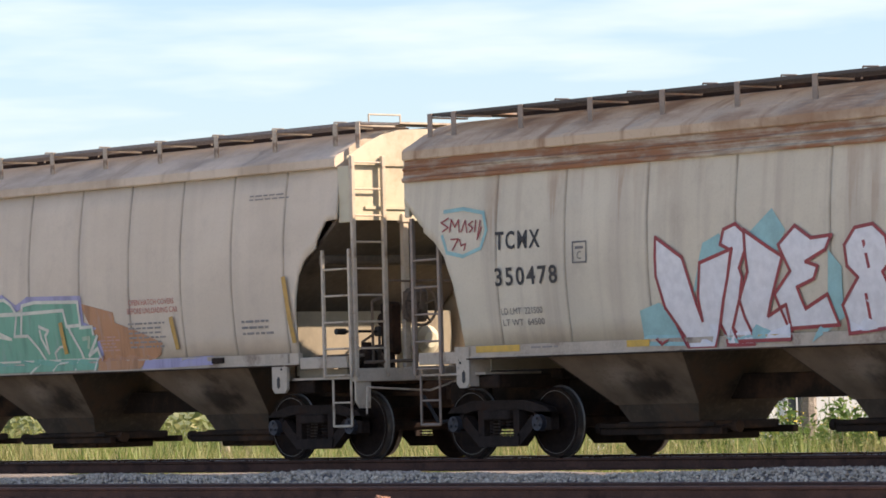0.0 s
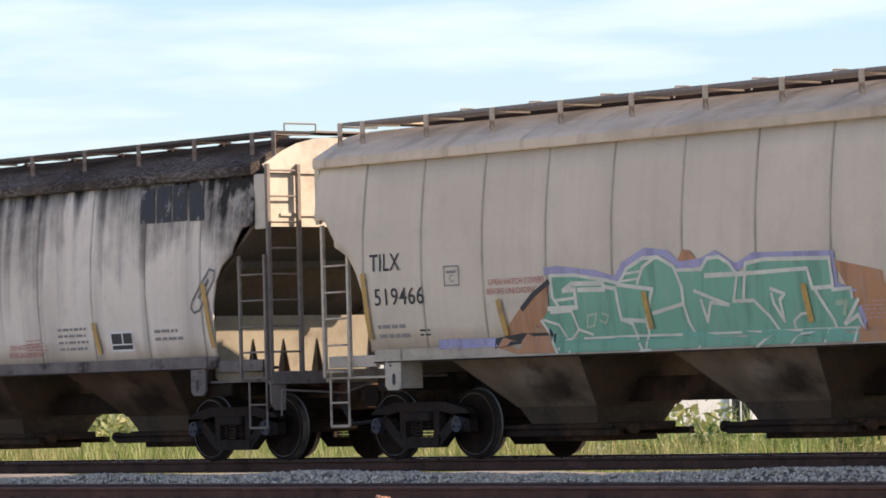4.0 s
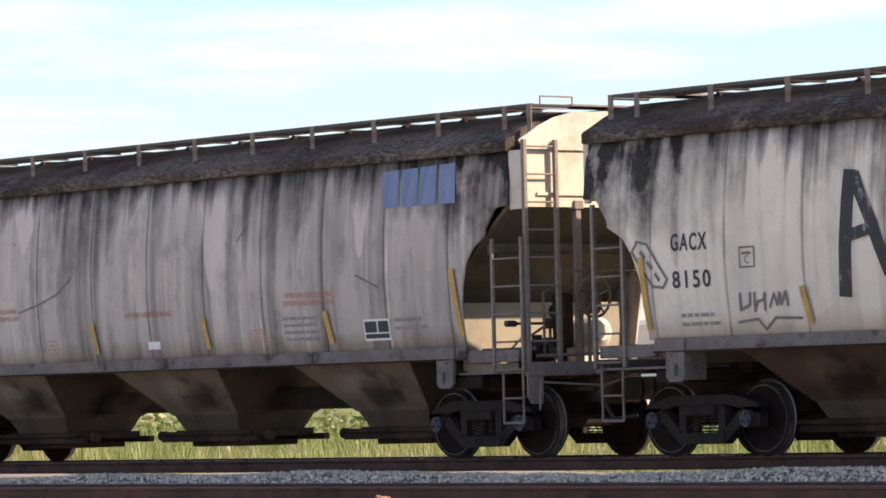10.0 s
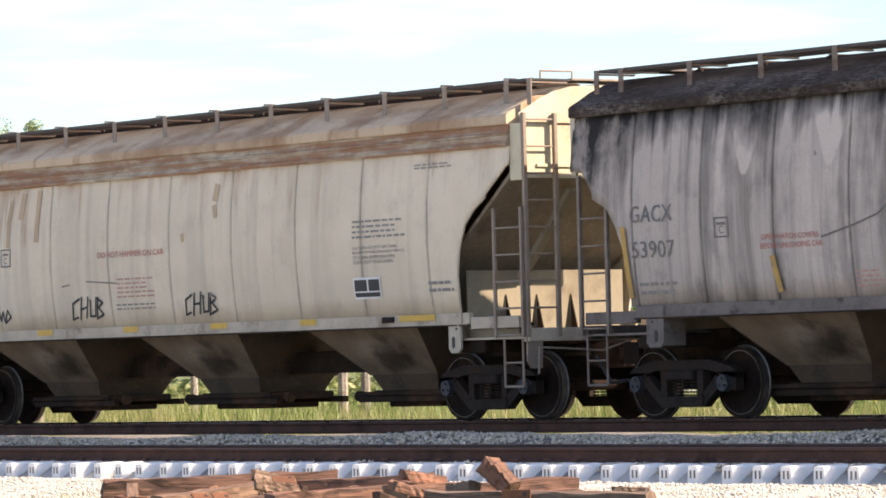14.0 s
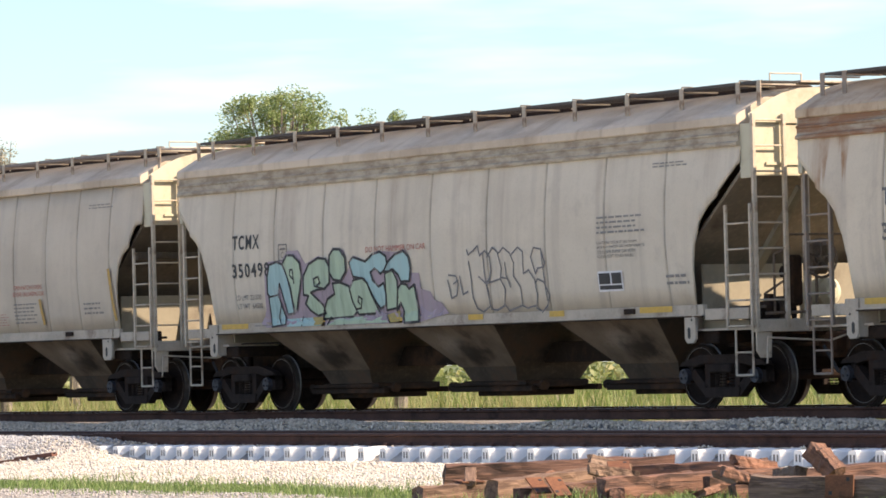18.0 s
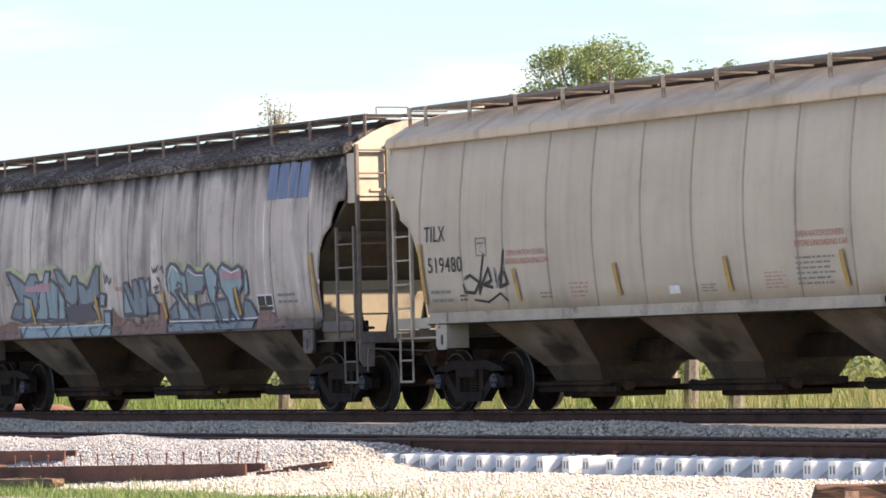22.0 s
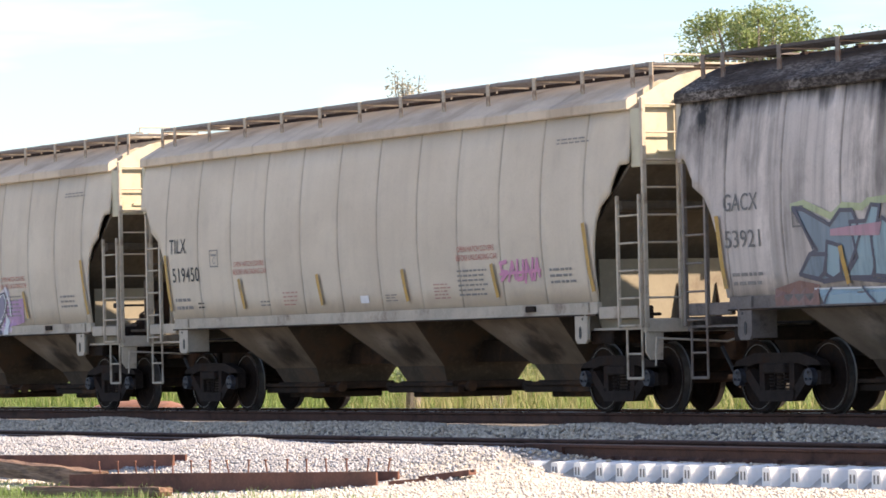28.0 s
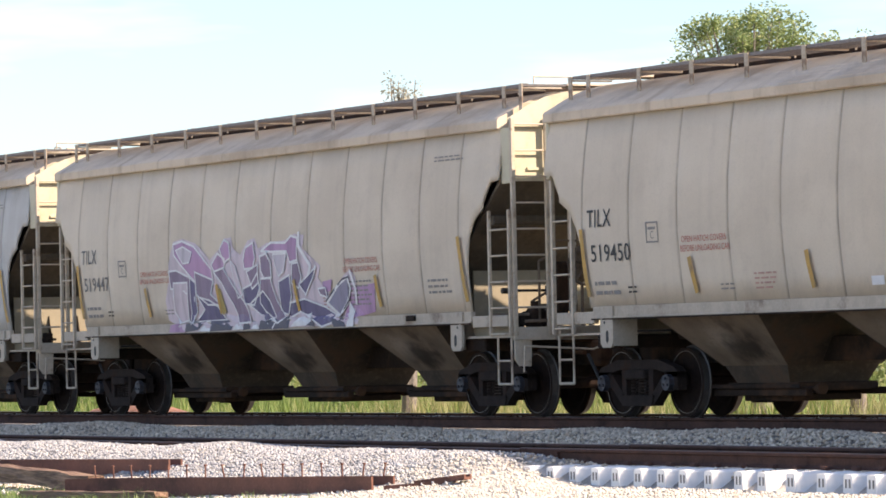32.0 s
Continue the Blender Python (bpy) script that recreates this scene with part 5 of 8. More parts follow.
def weight_lines(car, x0, a, b, ink):
    lettering(car, "LD LMT  " + a, x0, x0 + 0.82, 1.86, 1.945, ink)
    lettering(car, "LT WT  " + b, x0 + 0.01, x0 + 0.84, 1.715, 1.80, ink)


def marks_beige(car, mark, number, ink=BLACK_INK):
    lettering(car, mark, -7.04, -6.39, 2.52, 2.75, ink, bold=0.006)
    lettering(car, number, -6.97, -5.92, 2.06, 2.29, ink, bold=0.006)
    plate_box(car, -5.46, -5.16, 2.28, 2.53, FAINT_INK)
    bars(car, -6.95, -6.2, 1.59, 1.84, 2, FAINT_INK, 1)
    bars(car, -6.07, -5.78, 1.62, 1.74, 2, BLACK_INK, 9)
    for x in (-4.56, 3.10):
        lettering(car, "OPEN HATCH COVERS", x, x + 1.12, 2.25, 2.33, RED_INK)
        lettering(car, "BEFORE UNLOADING CAR", x - 0.04, x + 1.2, 2.13, 2.21, RED_INK)
    for xa, xb in ((-4.39, -4.24), (-1.54, -1.42), (1.34, 1.45), (4.13, 4.26)):
        stripe(car, xa, 2.06, xb, 1.60)
    stripe(car, -7.19, 2.50, -7.09, 1.61)
    stripe(car, 6.83, 2.53, 7.03, 1.62)
    a = Artwork()
    a.fill(WHITE_INK, ((-0.16, 1.60), (0.12, 1.60), (0.12, 1.71), (-0.16, 1.71)))
    a.done(car, "white_placard")
    bars(car, -2.84, -2.28, 1.60, 1.84, 4, FAINT_RED, 2)
    bars(car, 2.27, 2.83, 1.60, 1.84, 5, FAINT_RED, 3)
    bars(car, 3.05, 4.08, 1.62, 2.02, 6, FAINT_INK, 4)
    bars(car, 5.80, 6.68, 1.73, 1.98, 3, FAINT_INK, 5)
    bars(car, 0.68, 1.10, 1.60, 1.72, 3, FAINT_INK, 6)
    bars(car, -3.69, -3.22, 1.61, 1.72, 2, FAINT_INK, 7)
    bars(car, 6.0, 6.95, 3.60, 3.70, 2, FAINT_INK, 8)
    part("sill_box", box(bmesh.new(), 5.06, 5.33, -1.57, -1.536, 1.375, 1.455, 0.008), UNDER_DARK, car)


def marks_sooty(car, mark, number, x=-7.04, ink=BLACK_INK, box_x=4.92, early=False):
    lettering(car, mark, x, x + 0.84 if not early else x + 0.66, 2.54, 2.76, ink, bold=0.018 if early else 0.004)
    lettering(car, number, x, x + 0.86 if not early else x + 0.70, 2.08, 2.30, ink, bold=0.018 if early else 0.004)
    plate_box(car, -5.38, -5.12, 2.30, 2.54, GREY_INK)
    bars(car, x + 0.1, x + 0.85, 1.58, 1.8, 2, FAINT_INK, 11)
    for xa, xb in ((-4.32, -4.18), (-1.48, -1.37), (1.27, 1.39), (4.09, 4.24)):
        stripe(car, xa, 2.03, xb, 1.58)
    stripe(car, -7.19, 2.49, -7.08, 1.58)
    stripe(car, 6.85, 2.5, 7.05, 1.6)
    if early:
        for a in (-2.6, 1.82):
            lettering(car, "OPEN HATCH COVERS", a, a + 0.82, 1.68, 1.76, RED_INK)
            lettering(car, "BEFORE UNLOADING CAR", a - 0.02, a + 0.86, 1.57, 1.65, RED_INK)
    else:
        for a in (-4.5, 3.2):
            lettering(car, "OPEN HATCH COVERS", a, a + 1.06, 2.23, 2.30, RED_INK)
            lettering(car, "BEFORE UNLOADING CAR", a - 0.03, a + 1.12, 2.12, 2.19, RED_INK)
        lettering(car, "DO NOT HAMMER ON CAR", -0.62, 0.52, 2.07, 2.15, RED_INK)
    data_box(car, box_x, box_x + 0.57, 1.60, 1.89)
    a = Artwork()
    a.fill(WHITE_INK, ((-0.13, 1.61), (0.17, 1.61), (0.17, 1.72), (-0.13, 1.72)))
    a.done(car, "white_placard")
    bars(car, -0.9 if early else -2.83, -0.5 if early else -2.33, 1.58, 1.82, 4, FAINT_RED, 12)
    bars(car, 2.29, 2.84, 1.60, 1.84, 5, FAINT_RED, 13)
    bars(car, 3.15, 3.95, 1.62, 2.0, 4, FAINT_INK, 14)
    bars(car, 5.6, 6.3, 1.7, 1.92, 2, FAINT_INK, 15)


def marks_ridged(car, mark, number, ld, lt, ink=BLACK_INK, hammer=True, panel=True):
    lettering(car, mark, -6.36, -5.46, 2.70, 2.94, ink, bold=0.02)
    lettering(car, number, -6.38, -5.14, 2.23, 2.47, ink, bold=0.02)
    plate_box(car, -4.82, -4.56, 2.48, 2.74, GREY_INK)
    weight_lines(car, -6.30, ld, lt, GREY_INK)
    for a, b in ((-6.87, -5.98), (-3.89, -3.46), (-1.48, -1.08), (0.85, 1.27), (3.11, 3.51), (5.48, 6.3)):
        y = Artwork()
        y.fill(YELLOW_CLEAN, ((a, 1.385), (b, 1.385), (b, 1.47), (a, 1.47)))
        y.done(car, "reflector_strip", "yellow reflective strip")
    bars(car, -5.75, -5.12, 1.40, 1.455, 1, FAINT_INK, 21)
    if hammer:
        lettering(car, "DO NOT HAMMER ON CAR", -2.05, -0.25, 2.52, 2.61, RED_INK)
    if panel:
        data_box(car, 4.46, 5.1, 1.72, 2.02)
        bars(car, 4.5, 5.75, 2.55, 2.84, 4, FAINT_INK, 22)
        for k, (words, w) in enumerate((("CAUTION: DO NOT USE STEAM,", 1.05), ("BOILING WATER OR SHARP OBJECTS", 1.22), ("TO CLEAN. ENTER CAR WITH", 0.98), ("CLEAN SOFT SOLED SHOES.", 0.94))):
            lettering(car, words, 4.5, 4.5 + w, 2.41 - 0.066 * k, 2.455 - 0.066 * k, GREY_INK)
        bars(car, 6.2, 6.8, 1.75, 1.95, 2, FAINT_INK, 24)
    bars(car, 5.9, 6.9, 3.46, 3.55, 2, FAINT_INK, 25)
    part("sill_box", box(bmesh.new(), 5.1, 5.36, -1.57, -1.536, 1.375, 1.455, 0.008), UNDER_DARK, car)


for c in (car_2, car_3, car_4, car_7, car_8, car_9, car_10):
    end_warning(c)
marks_ridged(car_1, "TCMX", "350478", "221500", "64500", hammer=False)
marks_beige(car_2, "TILX", "519466")
marks_sooty(car_3, "GACX", "8150", -6.62, box_x=4.49, early=True)
marks_sooty(car_4, "GACX", "53907", ink=GREY_INK)
marks_ridged(car_5, "TCMX", "350468", "221500", "64500", ink=GREY_INK)
bars(car_5, -1.57, -0.51, 1.89, 2.22, 5, FAINT_RED, 31)
bars(car_5, -1.63, -0.45, 1.71, 1.83, 2, FAINT_INK, 32)
marks_ridged(car_6, "TCMX", "350498", "221500", "64500")
marks_beige(car_7, "TILX", "519480")
marks_sooty(car_8, "GACX", "53921", ink=GREY_INK, box_x=4.85)
marks_beige(car_9, "TILX", "519450")
marks_beige(car_10, "TILX", "519447", GREY_INK)
marks_beige(car_11, "TILX", "519", GREY_INK)


vile = Artwork()
vile.fill(TEAL, ((-3.61, 1.83), (-3.23, 1.92), (-2.96, 1.7), (-2.79, 1.37), (-3.59, 1.39)), 0)
vile.fill(TEAL, ((-2.37, 2.62), (-2.07, 2.73), (-1.9, 2.53), (-2.33, 2.2), (-2.6, 2)), 0)
vile.fill(TEAL, ((-1.55, 2.7), (-1.13, 2.99), (-0.89, 2.72), (-1.07, 2.42), (-1.33, 2.3)), 0)
vile.fill(TEAL, ((-0.16, 2.45), (0.05, 2.24), (0.02, 1.64), (-0.54, 1.35), (-0.22, 1.92)), 0)
vile.fill(TEAL, ((-2.14, 1.51), (-1.52, 1.62), (-0.92, 1.38), (-1.9, 1.36)), 0)
vile.done(car_1)

vile_letters = Artwork()
vile_letters.shape(WHITE_INK, CRIMSON, 0.045, ((-3.23, 2.73), (-2.74, 2.46), (-2.47, 1.67), (-2.5, 1.96), (-2.43, 2.38), (-1.83, 2.53), (-1.94, 2.19), (-2.16, 1.62), (-2.24, 1.33), (-2.71, 1.33), (-2.95, 1.64), (-3.12, 1.85), (-3.25, 2.25)), 1)
vile_letters.shape(WHITE_INK, CRIMSON, 0.045, ((-2.04, 2.59), (-1.98, 2.77), (-1.77, 2.83), (-1.61, 2.72), (-1.6, 2.5), (-1.72, 2.29), (-1.68, 2.18), (-1.76, 1.9), (-1.7, 1.68), (-1.53, 1.35), (-2.01, 1.36), (-2.15, 1.62), (-1.94, 2.19), (-1.85, 2.51)), 1)
vile_letters.done(car_1)

vile_rest = Artwork()
vile_rest.shape(WHITE_INK, CRIMSON, 0.045, ((-1.62, 2.75), (-1.28, 2.57), (-0.95, 2.4), (-1.29, 1.69), (-0.95, 1.82), (-0.9, 1.4), (-1.8, 1.4), (-1.94, 1.57), (-1.58, 2.24)), 1)
vile_rest.shape(WHITE_INK, CRIMSON, 0.045, ((-1.01, 2.54), (-0.72, 2.76), (-0.44, 2.6), (-0.09, 2.62), (-0.2, 2.45), (-0.55, 2.32), (-0.35, 2.26), (-0.43, 2.11), (-0.73, 2.02), (-0.62, 1.76), (-0.22, 1.92), (-0.08, 1.55), (-0.95, 1.53), (-1.13, 1.95), (-0.83, 2.22)), 1)
vile_rest.shape(WHITE_INK, CRIMSON, 0.045, ((0.13, 2.49), (0.31, 2.69), (0.61, 2.72), (0.82, 2.57), (0.89, 2.27), (0.74, 2.15), (0.89, 1.88), (0.73, 1.49), (0.12, 1.44), (0.02, 1.78), (0.32, 2.1), (0.15, 2.24)), 1)
vile_rest.line(CRIMSON, 0.05, ((0.45, 2.52), (0.51, 2.22)), 1)
vile_rest.line(CRIMSON, 0.05, ((0.43, 1.89), (0.45, 1.6)), 1)
vile_rest.line(CRIMSON, 0.04, ((-3.32, 1.47), (-3.22, 1.4), (-3.12, 1.46)), 1)
vile_rest.done(car_1)

smash = Artwork()
smash.line(TEAL, 0.05, ((-7.42, 3.25), (-7.03, 3.27), (-6.61, 3.2), (-6.54, 2.97), (-6.66, 2.74), (-7.02, 2.65), (-7.35, 2.71), (-7.45, 2.93)), 0)
smash.line(CRIMSON, 0.022, ((-7.32, 3.16), (-7.47, 3.11), (-7.32, 3.04), (-7.44, 2.99)), 1)
smash.line(CRIMSON, 0.022, ((-7.29, 2.98), (-7.26, 3.14), (-7.18, 3.04), (-7.11, 3.13), (-7.09, 2.97)), 1)
smash.line(CRIMSON, 0.022, ((-7.05, 2.97), (-6.97, 3.12), (-6.93, 2.96)), 1)
smash.line(CRIMSON, 0.022, ((-6.81, 3.1), (-6.9, 3.06), (-6.81, 3.01), (-6.88, 2.96)), 1)
smash.line(CRIMSON, 0.022, ((-6.75, 3.11), (-6.77, 2.96)), 1)
smash.line(CRIMSON, 0.022, ((-6.66, 3.1), (-6.72, 2.86), (-6.63, 3.01)), 1)
smash.line(CRIMSON, 0.022, ((-7.26, 2.88), (-7.11, 2.88), (-7.23, 2.74)), 1)
smash.line(CRIMSON, 0.022, ((-7.08, 2.87), (-7.05, 2.79), (-6.96, 2.81), (-6.99, 2.73)), 1)
smash.done(car_1)

green_piece = Artwork()
green_piece.fill(ORANGE_SPRAY, ((-4.24, 1.72), (-3.87, 2), (-3.4, 2.2), (-3.39, 1.82), (-3.3, 1.35), (-4.08, 1.35), (-4.47, 1.44)), 0)
green_piece.fill(ORANGE_SPRAY, ((1.85, 2.33), (2.69, 2.17), (2.72, 2.02), (3.13, 1.92), (3.85, 1.7), (3.78, 1.53), (3.33, 1.37), (2.24, 1.35), (2.24, 1.58), (2.15, 1.89)), 0)
green_piece.fill(ORANGE_SPRAY, ((-0.92, 2.38), (-0.77, 2.56), (-0.64, 2.54), (-0.48, 2.38)), 0)
green_piece.fill(ORANGE_SPRAY, ((2.24, 1.47), (3.43, 1.46), (3.28, 1.34), (2.24, 1.33)), 0)
green_piece.line(VIOLET_SPRAY, 0.1, ((-3.4, 2.39), (-3.19, 2.4), (-2.44, 2.32), (-2.05, 2.22), (-1.89, 2.4), (-1.48, 2.56), (-1.09, 2.52), (-0.84, 2.36), (-0.45, 2.39), (-0.18, 2.47), (0.18, 2.3), (0.5, 2.42), (1.85, 2.39), (1.88, 2.01), (2.19, 1.92), (2.3, 1.58), (2.29, 1.45)), 0)
green_piece.fill(VIOLET_SPRAY, ((-5.7, 1.58), (-4.51, 1.57), (-4.47, 1.45), (-5.67, 1.45)), 0)
green_piece.fill(VIOLET_SPRAY, ((3.43, 1.46), (5.03, 1.49), (5.07, 1.36), (3.33, 1.33)), 0)
green_piece.line(BLACK_INK, 0.07, ((-3.36, 2.25), (-3.69, 2.09), (-3.91, 1.93)), 1)
green_piece.line(BLACK_INK, 0.13, ((-4.47, 1.5), (-3.97, 1.55), (-3.34, 1.54)), 1)
green_piece.line(BLACK_INK, 0.05, ((-3.41, 1.64), (-3.34, 1.49)), 1)
green_piece.fill(MINT, ((-3.3, 2.33), (-2.86, 2.32), (-2.25, 2.23), (-1.99, 2.18), (-1.82, 2.36), (-1.51, 2.48), (-1.22, 2.48), (-0.94, 2.38), (-0.85, 2.31), (-0.49, 2.31), (-0.37, 2.42), (-0.16, 2.44), (0.03, 2.39), (0.17, 2.26), (0.32, 2.25), (0.36, 2.34), (0.69, 2.38), (1.82, 2.35), (1.85, 2.01), (2.12, 1.98), (2.16, 1.87), (2.25, 1.82), (2.22, 1.66), (2.27, 1.52), (2.2, 1.35), (-3.3, 1.34), (-3.43, 1.58), (-3.55, 1.76), (-3.38, 1.9)), 1)
green_piece.line(PALE_MINT, 0.045, ((-3.3, 2.33), (-2.83, 2.32), (-2.21, 2.23), (-1.98, 2.18)), 2)
green_piece.line(PALE_MINT, 0.05, ((-3.3, 2.33), (-3.29, 2.06), (-3.18, 1.93)), 2)
green_piece.line(PALE_MINT, 0.06, ((-3.38, 1.91), (-2.83, 1.91), (-2.85, 2.14), (-3.07, 2.13), (-2.9, 2.21), (-2.3, 2.2), (-2.28, 2.12), (-2.77, 2.13)), 2)
green_piece.line(PALE_MINT, 0.04, ((-3.24, 2.01), (-2.87, 2.03)), 2)
green_piece.line(PALE_MINT, 0.04, ((-3.34, 1.86), (-2.94, 1.87), (-2.84, 1.63), (-3, 1.5)), 2)
green_piece.line(PALE_MINT, 0.045, ((-3.55, 1.76), (-3.4, 1.58), (-3.26, 1.34)), 2)
green_piece.line(PALE_MINT, 0.035, ((-3.5, 1.77), (-3.21, 1.7), (-3.1, 1.55)), 2)
green_piece.line(PALE_MINT, 0.035, ((-2.84, 1.63), (-2.58, 1.56)), 2)
green_piece.line(PALE_MINT, 0.05, ((-2.25, 2.15), (-2.06, 2.12), (-2, 1.73), (-1.54, 1.7), (-1.37, 2.09), (-2.03, 2.17)), 2)
green_piece.line(PALE_MINT, 0.04, ((-2, 1.73), (-1.8, 1.67), (-1.73, 1.5), (-1.61, 1.33)), 2)
green_piece.line(PALE_MINT, 0.04, ((-1.54, 1.7), (-1.51, 1.53), (-1.55, 1.33)), 2)
green_piece.line(PALE_MINT, 0.05, ((-1.99, 2.18), (-1.82, 2.36), (-1.51, 2.48), (-1.22, 2.48), (-0.95, 2.36), (-0.82, 2.1), (-0.81, 1.89), (-1.39, 1.79)), 2)
green_piece.line(PALE_MINT, 0.045, ((-1.64, 2.17), (-1.52, 2.37), (-1.3, 2.47)), 2)
green_piece.line(PALE_MINT, 0.03, ((-1.85, 2.3), (-1.58, 2.32)), 2)
green_piece.line(PALE_MINT, 0.03, ((-1.92, 2.21), (-1.62, 2.23)), 2)
green_piece.line(PALE_MINT, 0.045, ((-0.81, 1.89), (-0.75, 1.67), (-0.56, 1.35)), 2)
green_piece.line(PALE_MINT, 0.045, ((-0.93, 2.31), (-0.44, 2.3)), 2)
green_piece.line(PALE_MINT, 0.05, ((-0.44, 2.31), (-0.32, 2.43), (-0.11, 2.44), (0.06, 2.36), (0.17, 2.24)), 2)
green_piece.line(PALE_MINT, 0.06, ((-0.37, 2.22), (0.32, 2.22)), 2)
green_piece.line(PALE_MINT, 0.045, ((0.19, 2.18), (0.1, 1.89), (0.46, 1.89), (0.71, 1.69), (0.84, 1.53)), 2)
green_piece.line(PALE_MINT, 0.045, ((-0.59, 2.04), (-0.31, 1.95), (0.01, 1.85), (-0.31, 1.89), (-0.41, 1.66), (-0.48, 1.92)), 2)
green_piece.line(PALE_MINT, 0.05, ((0.28, 1.9), (0.36, 2.34), (0.69, 2.38), (1.82, 2.35), (1.85, 2.01), (1.5, 2), (1.43, 2.24), (0.34, 2.22)), 2)
green_piece.line(PALE_MINT, 0.045, ((0.77, 2.02), (1.01, 1.95), (0.92, 1.88), (0.96, 1.62), (0.81, 1.84), (0.78, 1.96)), 2)
green_piece.line(PALE_MINT, 0.05, ((1.53, 2), (1.81, 1.61), (1.84, 1.51)), 2)
green_piece.line(PALE_MINT, 0.045, ((1.84, 1.97), (2.15, 1.98), (2.16, 1.87)), 2)
green_piece.line(PALE_MINT, 0.05, ((2.26, 1.84), (1.99, 1.56), (2.23, 1.66), (2.28, 1.52)), 2)
green_piece.line(PALE_MINT, 0.035, ((1.14, 1.52), (1.12, 1.62), (1.26, 1.7), (1.38, 1.71)), 2)
green_piece.line(PALE_MINT, 0.03, ((-3.35, 1.51), (-1.78, 1.52), (-0.6, 1.51), (1.16, 1.51), (2.25, 1.51)), 2)
green_piece.line(PALE_MINT, 0.035, ((0.48, 1.33), (0.74, 1.47)), 2)
green_piece.line(PALE_MINT, 0.035, ((1.08, 1.36), (1.2, 1.46), (1.46, 1.48)), 2)
green_piece.line(PALE_MINT, 0.035, ((1.66, 1.36), (1.72, 1.51)), 2)
green_piece.line(PALE_MINT, 0.035, ((2.16, 1.35), (2.19, 1.5)), 2)
green_piece.line(PALE_MINT, 0.035, ((-3.23, 1.39), (-3.12, 1.49), (-3.01, 1.34)), 2)
green_piece.line(PALE_MINT, 0.035, ((-1.66, 1.33), (-1.47, 1.34)), 2)
green_piece.line(LIME_AQUA, 0.03, ((-2.63, 1.8), (-2.46, 1.82), (-2.53, 1.67), (-2.67, 1.65), (-2.63, 1.8)), 2)
green_piece.line(LIME_AQUA, 0.03, ((-2.35, 1.82), (-2.23, 1.79), (-2.3, 1.69), (-2.4, 1.73)), 2)
green_piece.line(LIME_AQUA, 0.06, ((1.89, 1.81), (2.05, 1.82), (2, 1.68)), 2)
green_piece.done(car_2)

acer = Artwork()
acer.line(SPRAY_BLACK, 0.21, ((-3.47, 3.31), (-3.58, 1.95)), 0)
acer.line(SPRAY_BLACK, 0.18, ((-3.37, 3.27), (-3.08, 2.73), (-2.84, 2.19)), 1)
acer.line(SPRAY_BLACK, 0.15, ((-3.47, 2.6), (-3.02, 2.69)), 2)
acer.line(SPRAY_BLACK, 0.2, ((-2.24, 2.94), (-2.42, 3.36), (-2.74, 3.25), (-2.66, 2.81), (-2.42, 2.43), (-2.22, 2.09)), 0)
acer.line(SPRAY_BLACK, 0.17, ((-2.2, 2.09), (-2.11, 2.69)), 1)
acer.line(SPRAY_BLACK, 0.2, ((-1.23, 3.35), (-1.56, 3.27), (-1.58, 2.82), (-1.41, 2.12)), 0)
acer.line(SPRAY_BLACK, 0.17, ((-1.54, 2.76), (-0.86, 2.98)), 1)
acer.line(SPRAY_BLACK, 0.24, ((-1.4, 2.21), (-0.96, 2.4), (-0.42, 2.54)), 2)
acer.line(SPRAY_BLACK, 0.2, ((-0.22, 3.11), (-0.16, 2.69), (0.04, 2.07)), 0)
acer.line(SPRAY_BLACK, 0.19, ((-0.2, 3.2), (0.23, 3.33), (0.38, 2.96), (-0.02, 2.77)), 1)
acer.line(SPRAY_BLACK, 0.17, ((0.05, 2.77), (0.49, 2.52), (0.85, 2.15)), 2)
acer.line(GREY_INK, 0.035, ((-7.27, 2.66), (-7.35, 2.56), (-6.99, 2.12), (-6.8, 2.1), (-6.72, 2.2), (-7.07, 2.65), (-7.27, 2.69)), 0)
acer.line(GREY_INK, 0.05, ((-7.18, 2.55), (-7.12, 2.49)), 0)
acer.line(GREY_INK, 0.05, ((-7.06, 2.42), (-7, 2.35)), 0)
acer.line(GREY_INK, 0.05, ((-6.93, 2.27), (-6.87, 2.2)), 0)
acer.line(GREY_INK, 0.035, ((-5.42, 1.98), (-5.43, 1.78), (-5.26, 1.84), (-5.24, 1.98)), 0)
acer.line(GREY_INK, 0.035, ((-5.16, 1.98), (-5.18, 1.76), (-5.12, 1.87), (-5.01, 1.89), (-4.98, 1.97), (-5, 1.77)), 0)
acer.line(GREY_INK, 0.035, ((-4.91, 1.8), (-4.82, 1.96), (-4.78, 1.82), (-4.72, 1.97), (-4.71, 1.83), (-4.61, 1.98), (-4.59, 1.81)), 0)
acer.line(GREY_INK, 0.035, ((-5.49, 1.63), (-5.14, 1.66), (-5.02, 1.53), (-4.83, 1.67), (-4.37, 1.65)), 0)
acer.done(car_3)

